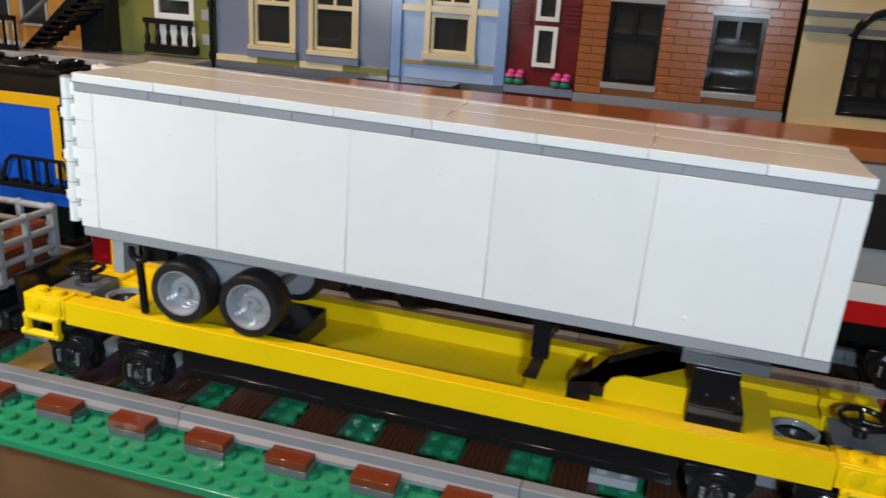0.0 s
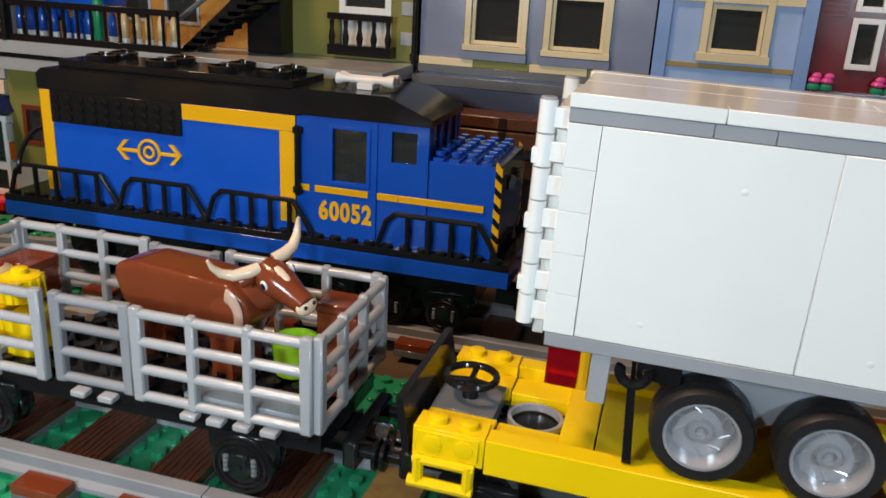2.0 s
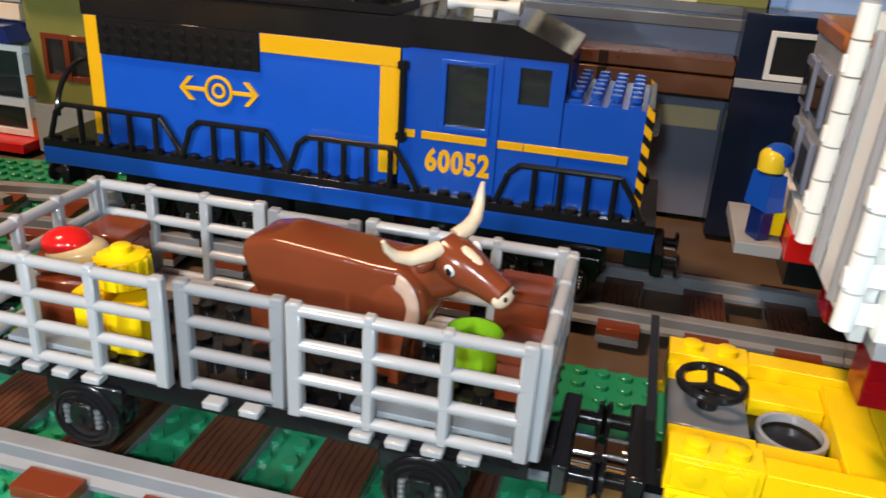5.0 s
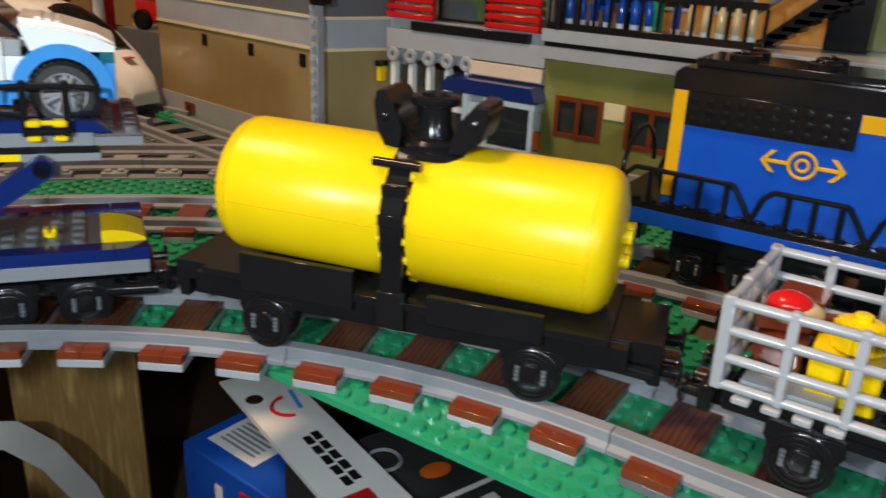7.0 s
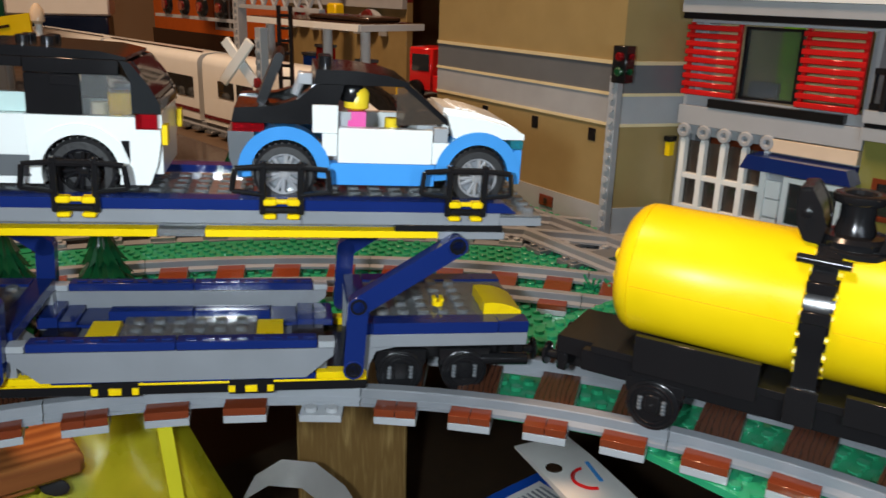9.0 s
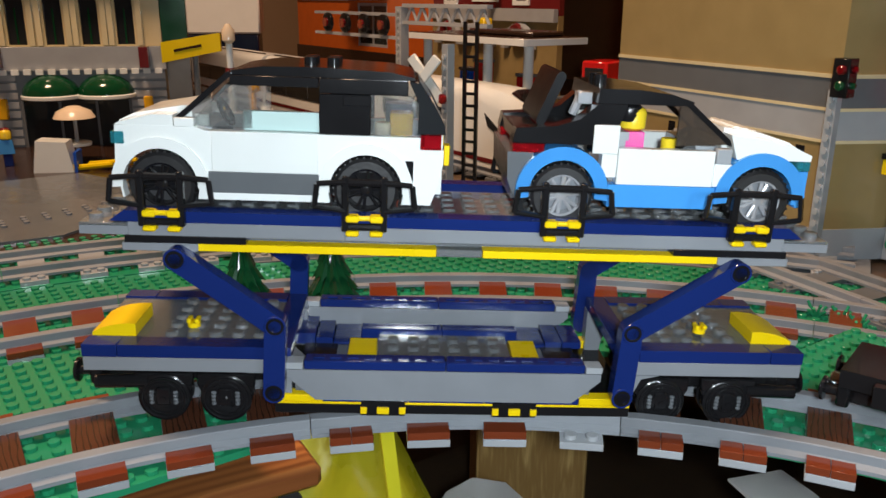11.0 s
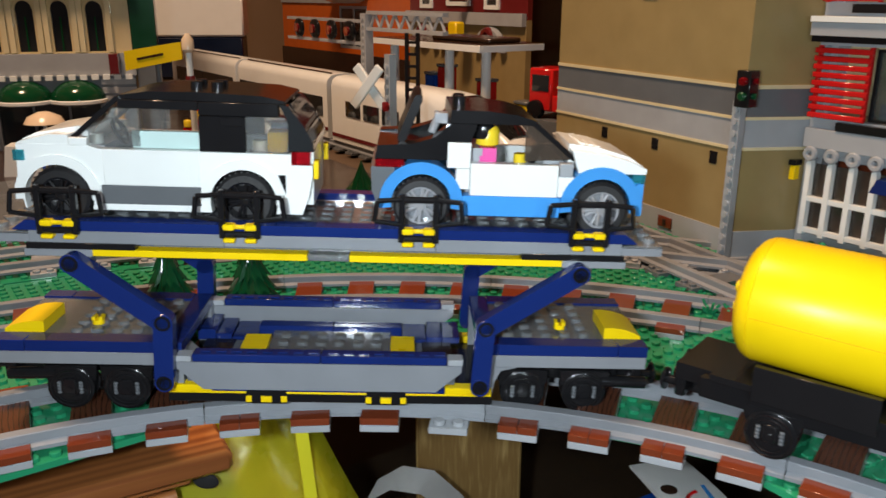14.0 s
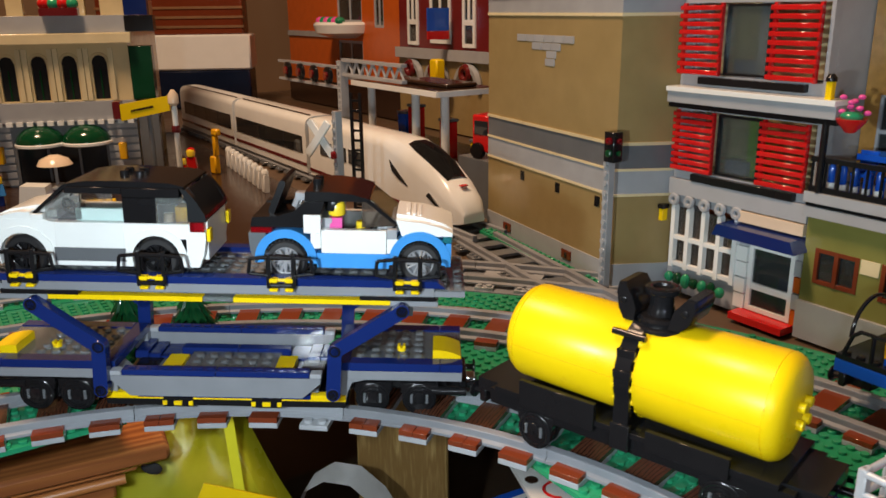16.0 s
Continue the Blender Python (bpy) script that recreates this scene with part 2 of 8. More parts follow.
def mesh_of(name, bm, material, smooth=True):
    me = bpy.data.meshes.new(name)
    bm.to_mesh(me)
    bm.free()
    me.materials.append(material)
    if smooth:
        me.polygons.foreach_set("use_smooth", [True] * len(me.polygons))
        me.set_sharp_from_angle(angle=radians(38))
    return me


def part(name, bm, material, parent, label="", m=None):
    """One mesh under a thing or under a part, built in its parent's frame."""
    ob = new(name, bm if isinstance(bm, bpy.types.Mesh) else mesh_of(name, bm, material))
    ob.parent = parent
    if m is not None:
        ob.matrix_basis = m
    if label:
        ob["label"] = label
    return ob


def thing(name, label, category, m=None, group="", kind=""):
    ob = new(name)
    ob.empty_display_size = 0.01
    ob.matrix_basis = m if m is not None else Matrix()
    return tagged(ob, label, category, group, kind)


def solid(name, bm, material, label, category, m=None, group="", kind=""):
    """A thing that is one mesh."""
    ob = new(name, mesh_of(name, bm, material))
    if m is not None:
        ob.matrix_basis = m
    return tagged(ob, label, category, group, kind)


def lettering(text, size, material, parent, m, name="lettering", depth=0.0002, bold=0.0):
    cu = bpy.data.curves.new(name, "FONT")
    cu.body, cu.size, cu.extrude, cu.align_x, cu.align_y = text, size, depth, "CENTER", "CENTER"
    cu.offset = bold
    tmp = bpy.data.objects.new("text_source", cu)
    scene.collection.objects.link(tmp)
    bpy.context.view_layer.update()
    me = bpy.data.meshes.new_from_object(tmp.evaluated_get(bpy.context.evaluated_depsgraph_get()))
    bpy.data.objects.remove(tmp)
    me.materials.clear()
    me.materials.append(material)
    ob = new(name, me)
    ob.parent = parent
    ob.matrix_basis = m
    return ob


def pierced(bm, x0, x1, z0, z1, y0, y1, holes, c=0.0):
    """A wall along x in one piece with rectangular openings (x0, x1, z0, z1)."""
    def cuts(lo, hi, vals):
        out = [lo]
        for v in sorted(vals):
            if out[-1] + 1e-6 < v < hi - 1e-6:
                out.append(v)
        return out + [hi]

    gx = cuts(x0, x1, [v for h in holes for v in h[:2]])
    gz = cuts(z0, z1, [v for h in holes for v in h[2:]])
    nx, nz = len(gx) - 1, len(gz) - 1
    full = {}
    for i in range(nx):
        for k in range(nz):
            mx, mz = (gx[i] + gx[i + 1]) / 2, (gz[k] + gz[k + 1]) / 2
            full[i, k] = not any(h[0] < mx < h[1] and h[2] < mz < h[3] for h in holes)
    vs = {}

    def v(i, k, y):
        if (i, k, y) not in vs:
            vs[i, k, y] = bm.verts.new((gx[i], y, gz[k]))
        return vs[i, k, y]

    fs = []
    for (i, k), on in full.items():
        if not on:
            continue
        q = [(i, k), (i + 1, k), (i + 1, k + 1), (i, k + 1)]
        fs.append(bm.faces.new([v(*p, y0) for p in q]))
        fs.append(bm.faces.new([v(*p, y1) for p in q[::-1]]))
        for n, (di, dk) in enumerate(((0, -1), (1, 0), (0, 1), (-1, 0))):
            if not full.get((i + di, k + dk), False):
                p, r = q[n], q[(n + 1) % 4]
                fs.append(bm.faces.new((v(*p, y0), v(*p, y1), v(*r, y1), v(*r, y0))))
    bmesh.ops.recalc_face_normals(bm, faces=fs)
    return bm


# ---- the room and the table ----
Z2 = -0.0096  # the back of the layout lies a brick lower than the front track
XC, YC, RAD, Y0 = -0.425, -0.041, 0.32, 0.279  # front curve's centre and radius, front straight

for nm, b in (("wall_north", (-3.2, 2.6, 2.4, 2.5, -0.75, 2.1)), ("wall_south", (-3.2, 2.6, -1.7, -1.6, -0.75, 2.1)), ("wall_west", (-3.3, -3.2, -1.7, 2.5, -0.75, 2.1)), ("wall_east", (2.6, 2.7, -1.7, 2.5, -0.75, 2.1))):
    solid(nm, bx(bm_(), *b), WALLP, "plain warm painted room wall", "wall", kind="structure")
solid("ceiling", bx(bm_(), -3.3, 2.7, -1.7, 2.5, 2.1, 2.2), CEILP, "plain pale painted ceiling", "ceiling", kind="structure")
solid("floor", bx(bm_(), -3.3, 2.7, -1.7, 2.5, -0.85, -0.75), FLOORP, "dark wooden room floor", "floor", kind="structure")


def slab(bm, outline, z0, z1):
    lo = [bm.verts.new((x, y, z0)) for x, y in outline]
    hi = [bm.verts.new((x, y, z1)) for x, y in outline]
    n = len(outline)
    fs = [bm.faces.new(lo[::-1]), bm.faces.new(hi)] + [bm.faces.new((lo[i], lo[(i + 1) % n], hi[(i + 1) % n], hi[i])) for i in range(n)]
    bmesh.ops.recalc_face_normals(bm, faces=fs)
    return bm


def arc(cx, cy, r, a0, a1, n):
    """Points on a circle; the angle runs from +y towards -x, in degrees."""
    return [(cx - r * math.sin(radians(a0 + (a1 - a0) * i / n)), cy + r * math.cos(radians(a0 + (a1 - a0) * i / n))) for i in range(n + 1)]


edge = [(1.0, 0.262), (-0.53, 0.262)] + arc(XC, YC, 0.41, 16, 76, 14) + [(-0.76, 0.04), (-0.76, -0.5)]
solid("table_top", slab(bm_(), edge + [(-2.6, -0.5), (-2.6, 2.2), (1.0, 2.2)], Z2 - 0.014, Z2 - 0.0032), TABLE, "dark brown wooden table board under the toy railway", "table", kind="structure")


def baseplate(x0, y0, nx, ny, ztop, material, label, skip=None, m=None):
    """A studded building plate; skip(x, y) leaves a stud out."""
    t = thing("baseplate", label, "baseplate", m, group="baseplates", kind="structure")
    part("plate", bx(bm_(), x0, x0 + nx * S, y0, y0 + ny * S, ztop - 0.0030, ztop), material, t)
    bm = bm_()
    for i in range(nx):
        for j in range(ny):
            x, y = x0 + S * (i + 0.5), y0 + S * (j + 0.5)
            if not (skip and skip(x, y)):
                stud(bm, x, y, ztop, 8)
    if bm.verts:
        tagged(part("plate_studs", bm, material, t), kind="stuff")
    else:
        bm.free()
    return t


# green plates under the front track
baseplate(-0.5645, 0.2305, 108, 13, 0.0, GREEN, "bright green studded baseplate under the front track")
baseplate(-0.6445, 0.2625, 10, 11, 0.0, GREEN, "bright green studded baseplate beside the curve")
baseplate(-0.838, -0.17, 16, 30, 0.0, GREEN, "bright green studded baseplate at the curve's end")
# plates of the back tracks
baseplate(-0.52, 0.336, 92, 5, Z2, GREEN, "green studded baseplate between the tracks")
baseplate(-0.200, -0.0205, 25, 2, 0.0, GREEN, "green studded strip along the tan wall", m=pose(-0.735, 0.468, Z2 + 0.0060, 0, 0, -8.1))


def bent_plate(r0, r1, a0, a1, ztop, label, material, with_studs=True):
    """A plate that follows the curve, cut between two radii."""
    t = thing("baseplate", label, "baseplate", group="baseplates", kind="structure")
    part("plate", slab(bm_(), arc(XC, YC, r0, a0, a1, 24) + arc(XC, YC, r1, a1, a0, 24), ztop - 0.003, ztop), material, t)
    if with_studs:
        bm = bm_()
        for i in range(-160, 40):
            for j in range(-40, 90):
                x, y = XC + i * S, YC + j * S
                r = math.hypot(x - XC, y - YC)
                a = math.degrees(math.atan2(-(x - XC), y - YC))
                if r0 + 0.004 < r < r1 - 0.004 and a0 + 0.6 < a < a1 - 0.6:
                    stud(bm, x, y, ztop, 8)
        tagged(part("plate_studs", bm, material, t), kind="stuff")
    return t


bent_plate(0.307, 0.3445, 8, 37, -0.0006, "green studded plate under the curved track", GREEN)
bent_plate(0.402, 0.553, 2, 112, Z2, "green studded plates under the outer curve", GREEN)
bent_plate(0.554, 0.64, 28, 70, Z2 + 0.0004, "mid grey road plates beyond the outer curve", MGREY, False)
bent_plate(0.554, 0.66, 70.5, 112, Z2 + 0.0004, "green studded plates on the far side of the curve", GREEN)
solid("plaza", slab(bm_(), [(-1.9, -0.3), (-1.06, -0.3), (-1.06, 0.12), (-0.98, 0.30), (-0.86, 0.40), (-1.9, 0.42)], Z2 - 0.0028, Z2 + 0.0012), DBROWN, "dark brown plastic tiled plaza", "plaza", kind="structure")


def track_section(n, R, ends=True, mids=True, label="", angle=22.5, length=0.128, colour=None, tile=None, odd=None):
    """A piece of track: origin in the middle of its bed, x along it; curved about (0, -R) when R is given."""
    t = thing("track_section", label, "railway track", group="railway track")
    colour = colour or MGREY
    half = radians(angle) / 2

    def put(s, y):  # s from -0.5 to 0.5 along the piece
        if R:
            a = -s * 2 * half
            return (-(R + y) * math.sin(a), (R + y) * math.cos(a) - R, -math.degrees(-a))
        return (s * length, y, 0)

    def place(s, y=0.0, z=0.0):
        x, yy, _ = put(s, y)
        return pose(x, yy, z, 0, 0, (math.degrees(-s * 2 * half) if R else 0))

    prof = [(-0.0046, 0.0031), (-0.0046, 0.0046), (-0.0026, 0.0060), (-0.0026, 0.0094), (-0.0022, 0.0098), (0.0022, 0.0098), (0.0026, 0.0094), (0.0026, 0.0060), (0.0046, 0.0046), (0.0046, 0.0031)]
    for y in (-0.0196, 0.0196):
        bm = bm_()
        steps = 12 if R else 1
        rings = []
        for i in range(steps + 1):
            s = -0.4985 + 0.997 * i / steps
            rings.append([bm.verts.new((*put(s, y + dy)[:2], z)) for dy, z in prof])
        fs = []
        for a, b in zip(rings, rings[1:]):
            for k in range(len(prof)):
                k2 = (k + 1) % len(prof)
                fs.append(bm.faces.new((a[k], b[k], b[k2], a[k2])))
        fs += [bm.faces.new(rings[0]), bm.faces.new(rings[-1])]
        bmesh.ops.recalc_face_normals(bm, faces=fs)
        part("rail", bm, colour, t)
    for k in range(n):
        s = (k + 0.5) / n - 0.5
        bm = bx(bm_(), -S, S, -4 * S, 4 * S, 0.0002, P)
        for y in (-3.5 * S, 3.5 * S):
            for x in (-S / 2, S / 2):
                stud(bm, x, y, P)
        sl = part("sleeper", bm, DGREY if not R else LGREY, t, m=place(s))
        if mids:
            part("sleeper_tile", bx(bm_(), -S + 0.0001, S - 0.0001, -0.0149, 0.0149, P + 0.0001, 2 * P), TANTILE if k == odd else tile or SLEEP, t, "brown tile between the rails", m=place(s))
    return t, place


END_TILE = mesh_of("end_tile", bx(bm_(), -S + 0.0001, S - 0.0001, -S / 2 + 0.0001, S / 2 - 0.0001, 0.0001, P), REDBROWN)
END_TILE_SMALL = mesh_of("end_tile", bx(bm_(), -S / 2 + 0.0001, S / 2 - 0.0001, -S / 2 + 0.0001, S / 2 - 0.0001, 0.0001, P), REDBROWN)


def lay(m, R, kinds, **kw):
    """Lays one section at m; kinds says for each sleeper what caps its ends: two-stud tiles, pairs of small tiles or bare studs."""
    t, place = track_section(len(kinds), R, **kw)
    t.matrix_basis = m
    for k, kind in enumerate(kinds):
        s = (k + 0.5) / len(kinds) - 0.5
        for y in (-3.5 * S, 3.5 * S):
            if kind == "w":
                part("end_tile", END_TILE, None, t, m=place(s, y, P))
            elif kind == "p":
                for dx in (-S / 2, S / 2):
                    part("end_tile", END_TILE_SMALL, None, t, m=place(s, y, P) @ pose(dx, 0, 0))
    return t


TRK = "grey toy railway track with reddish-brown end tiles"
for i in range(6):
    lay(pose(XC + 0.064 + 0.128 * i, Y0, 0), None, "wwww", label=TRK + ", straight", odd=1 if i == 1 else None)


def on_curve(cx, cy, r, a, z=0.0):
    return pose(cx - r * math.sin(radians(a)), cy + r * math.cos(radians(a)), z, 0, 0, a)


for i, kinds in enumerate(("wwww", "pppw", "pww-", "wwww", "wwww")):
    lay(on_curve(XC, YC, RAD, 11.25 + 22.5 * i), RAD, kinds, label=TRK + ", curved")
tcl = thing("track_clip", "light grey studded clip plate between the rails", "track clip", pose(-0.0125, 0.2815, 0.0066))
part("plate", bx(bm_(), -S, S, -S, S, 0, P), LGREY, tcl)
for x in (-S / 2, S / 2):
    for y in (-S / 2, S / 2):
        part("stud", lathe(bm_(), [(0.0024, 0), (0.0024, 0.0015), (0.0021, 0.0017)], "z", (x, y, P), 12), LGREY, tcl)
# back track: straight under the locomotive, a wide curve, and the branch below the tan wall
TRK2 = "grey toy railway track with dark sleepers"
for i in range(2, 7):
    lay(pose(XC + 0.064 + 0.128 * (i - 2), 0.427, Z2), None, "wwww", label=TRK2 + ", straight")
for i in range(7):
    lay(on_curve(XC, YC, 0.468, 8 + 15.7 * i, Z2), 0.468, "wwww", label=TRK2 + ", wide curve", angle=15.7, tile=REDBROWN)
for i in range(5):
    lay(on_curve(XC, YC, 0.588, 36 + 14 * i, Z2), 0.588, "----", label="dark grey toy railway track of the outer curve", angle=14, mids=False)
for i in range(1, 9):
    lay(pose(-0.845 - 0.128 * i, 0.471, Z2), None, "----", label="grey toy railway track under the white train", mids=False)
for i in range(3):
    lay(pose(-0.850 + 0.1263 * i, 0.4475 - 0.0205 * i, Z2 + 0.0003, 0, 0, -9.2), None, "----", label="grey toy railway track along the tan wall", mids=False, tile=DBROWN)

# ---- rolling stock on the front track (lengths below in millimetres) ----


def bq(bm, *v, c=0.2):
    return bx(bm, *[a / 1000 for a in v], c=c / 1000)


def cq(bm, at, r, h, axis="z", seg=14):
    return cyl(bm, [a / 1000 for a in at], r / 1000, h / 1000, axis, seg)


def lq(bm, prof, axis, at, seg=16, full=True):
    return lathe(bm, [(r / 1000, h / 1000) for r, h in prof], axis, [a / 1000 for a in at], seg, full)


def pq(bm, pts, y0, y1):
    return prism(bm, [(x / 1000, z / 1000) for x, z in pts], y0 / 1000, y1 / 1000)


def rq(bm, p, q, r, seg=8):
    return bar(bm, [a / 1000 for a in p], [a / 1000 for a in q], r / 1000, seg)


def sq(bm, x0, y0, nx, ny, z):
    return studs(bm, x0 / 1000, y0 / 1000, nx, ny, z / 1000)


def tq(bm, at, R, r, axis="y", **k):
    return torus(bm, [a / 1000 for a in at], R / 1000, r / 1000, axis, **k)


def running_gear(t, x, zc=18.6, y=21.0, big=8.6):
    """Two wheels on an axle, with the round sprung frames outside them."""
    part("axle", rq(bm_(), (x, -16, zc), (x, 16, zc), 1.4), BLACK, t)
    for s in (-1, 1):
        w = lq(bm_(), [(4, 0), (7.9, 0), (8.4, 0.6), (8.4, 3.4), (9.1, 3.6), (9.1, 4.6), (3, 4.8)], "y", (x, s * 15.0 - 2.4, zc), 24)
        part("wheel", w, BLACK, t)
        bm = lq(bm_(), [(big - 1.2, 0), (big, 0.6), (big, 2.4), (big - 0.8, 3.0), (4.0, 3.0), (3.6, 3.6), (2.0, 3.8)] if s > 0 else [(2.0, -3.8), (3.6, -3.6), (4.0, -3.0), (big - 0.8, -3.0), (big, -2.4), (big, -0.6), (big - 1.2, 0)], "y", (x, s * (y - 1.5), zc), 26)
        bq(bm, x - 10.5, x + 10.5, s * (y - 2.2), s * (y + 0.6), zc + 4.4, zc + 9.5, c=0.5)
        pq(bm, [(x - 10.5, zc + 5), (x - 7.5, zc - 1), (x + 7.5, zc - 1), (x + 10.5, zc + 5)], s * (y - 2.0), s * (y + 0.2))
        bq(bm, x - 2.7, x + 2.7, s * (y + 0.2), s * (y + 2.6), zc - 2.6, zc + 4.5, c=0.6)
        tq(bm, (x, s * (y + 1.5), zc), big - 1.5, 0.55, "y")
        tq(bm, (x, s * (y + 1.7), zc), big - 3.2, 0.4, "y")
        rq(bm, (x, s * (y + 2.0), zc), (x, s * (y + 3.3), zc), 1.2)
        fr = part("side_frame", bm, BLACK, t)
        # springs greyer than the black frame: the grey stands in for their glints
        for dx in (-4.3, 4.3):
            prof = []
            for k in range(4):
                prof += [(0.6, -2.4 + k * 1.4), (0.95, -2.0 + k * 1.4), (0.95, -1.5 + k * 1.4), (0.6, -1.1 + k * 1.4)]
            part("coil_spring", lq(bm_(), prof, "z", (x + dx, s * (y + 1.6), zc), 10), DGREY, fr)


def coupling(t, x, s, z=22.0):
    """A buffer beam with its magnet; s is the end, -1 or 1."""
    bm = bq(bm_(), x - s * 12, x + s * 1, -5.5, 5.5, z - 3, z + 4.5, c=0.4)
    bq(bm, x - s * 2, x + s * 2.4, -15, 15, z - 1.5, z + 7.5, c=0.8)
    part("buffer_beam", bm, BLACK, t)
    for y in (-11.5, 11.5):
        part("buffer", lq(bm_(), [(1.9, 0), (1.9, 4.2), (4.6, 4.6), (4.6, 5.6), (3.4, 6.2)] if s > 0 else [(3.4, -6.2), (4.6, -5.6), (4.6, -4.6), (1.9, -4.2), (1.9, 0)], "x", (x + s * 2.2, y, z + 3), 18), BLACK, t)
    part("magnet", lq(bm_(), [(4.0, 0), (4.4, 0.5), (4.4, 6), (3.8, 6.6)] if s > 0 else [(3.8, -6.6), (4.4, -6), (4.4, -0.5), (4.0, 0)], "x", (x + s * 1, 0, z + 1), 20), CHROME, t, "bright round coupling magnet")


VY = 0.2845
def end_x(s, x):
    """Places along the flat wagon's ends; the one towards the express is a little shorter."""
    return x - 6 if s > 0 else -x


# yellow flat wagon; its deck hangs lower towards one end
fw = thing("flat_wagon", "yellow flat railway wagon on black bogies carrying a white semi-trailer", "railway wagon", pose(-0.082, VY, -0.0035, 0, 0.7, 0), group="train wagons")
for s in (-1, 1):
    part("side_sill", bq(bm_(), -137.5, 131.5, s * 18.2, s * 24.3, 35.5, 45.0), YELLOW, fw)
    bm = bq(bm_(), -88, 88, s * 14, s * 23.2, 24.5, 36.3)
    for k in range(3):
        bq(bm, -84 + k * 58, -30 + k * 58, s * 22.4, s * 23.8, 26.5, 28.2)
    part("under_frame", bm, BLACK, fw)
part("deck", bq(bm_(), -112, 106, -18, 18, 35.2, 38.2), YELLOW, fw)
for x0, x1 in ((-111.8, -104.2), (-104, -94)):
    part("deck_plank", bq(bm_(), x0, x1, -17.9, 17.9, 38.4, 43.0), YELLOW, fw)
for x0, x1 in ((36, 50), (58, 92), (98, 106)):
    part("cross_member", bq(bm_(), x0, x1, -17.9, 17.9, 38.4, 42.5), YELLOW, fw)
part("curved_hump", pq(bm_(), [(62, 42.6), (62, 47), (64, 50.5), (68, 52.2), (90, 52.2), (90, 42.6)], -10, 17.5), YELLOW, fw)
for s in (-1, 1):
    part("end_beam", bq(bm_(), end_x(s, 112.2), end_x(s, 121), -17.9, 17.9, 36.5, 43.2), YELLOW, fw)
    for y in (-1, 1):
        part("end_deck", bq(bm_(), end_x(s, 121.2), end_x(s, 137.4), y * 8.4, y * 18, 36.5, 41.4), YELLOW, fw)
    part("end_ring", lq(bm_(), [(7.6, 0), (7.6, 2), (6.6, 2), (6.6, 0)], "z", (end_x(s, 129), 0, 38.2), 28, False), SILVER, fw)
    part("end_well", bq(bm_(), end_x(s, 121.2), end_x(s, 137.4), -8.2, 8.2, 34.5, 37.6), BLACK, fw)
    for y in (-1, 1):
        bm = bq(bm_(), end_x(s, 137.7), end_x(s, 156), y * 16.3, y * 24.4, 36.8, 45.4)
        bq(bm, end_x(s, 139), end_x(s, 155), y * 24.4, y * 25.0, 38.4, 44.6)
        cbk = part("corner_block", bm, YELLOW, fw)
        for dx in (142.7, 150.7):
            part("stud", lq(bm_(), [(2.4, 0), (2.4, 1.5), (2.1, 1.7)], "z", (end_x(s, dx), y * 20.3, 45.4), 16), YELLOW, cbk)
            part("side_stud", lq(bm_(), [(2.4, 0), (2.4, y * 0.3), (2.1, y * 0.4)], "y", (end_x(s, dx), y * 25.0, 41.4), 14), YELLOW, cbk)
        part("end_tile", bq(bm_(), end_x(s, 137.7), end_x(s, 156), y * 9.2, y * 16.2, 36.8, 42.4), YELLOW, fw)
        bm = rq(bm_(), (end_x(s, 141), y * 25.2, 37.5), (end_x(s, 141), y * 25.2, 29.5), 1.5)
        rq(bm, (end_x(s, 154), y * 25.2, 37.5), (end_x(s, 154), y * 25.2, 29.5), 1.5)
        rq(bm, (end_x(s, 139.6), y * 25.2, 30.0), (end_x(s, 156.5), y * 25.2, 30.0), 1.6)
        rq(bm, (end_x(s, 139.6), y * 25.2, 36.6), (end_x(s, 155.4), y * 25.2, 36.6), 1.3)
        part("step", bm, YELLOW, fw, "yellow plastic loop step")
    part("brake_stand", bq(bm_(), end_x(s, 139), end_x(s, 156), -9, 9, 36.8, 42.6), DGREY, fw)
    bw = part("brake_wheel", tq(bm_(), (end_x(s, 147.5), 0, 48.6), 6.9, 1.05, "z", seg=26), BLACK, fw, "black plastic brake wheel")
    bm = cq(bm_(), (end_x(s, 147.5), 0, 42.6), 2.3, 5.0)
    for a in (90, 210, 330):
        rq(bm, (end_x(s, 147.5), 0, 47.6), (end_x(s, 147.5) + 6.6 * math.cos(radians(a)), 6.6 * math.sin(radians(a)), 48.6), 0.9)
    part("spoke_hub", bm, BLACK, bw)
    part("end_board", pq(bm_(), [(end_x(s, 157), 36), (end_x(s, 159), 36), (end_x(s, 161.5), 51), (end_x(s, 159.5), 51)], -23, 23), BLACK, fw)
    running_gear(fw, end_x(s, 107), 20.4 + 0.0122 * (end_x(s, 107) + 139))
    running_gear(fw, end_x(s, 139), 20.4 + 0.0122 * (end_x(s, 139) + 139))
    coupling(fw, end_x(s, 160), s, 22.8)
part("wheel_chock", bq(bm_(), -66, -46, -16, 10, 43.0 - 4.6, 46.0, c=0.3), BLACK, fw, "flat black plastic wheel chock")
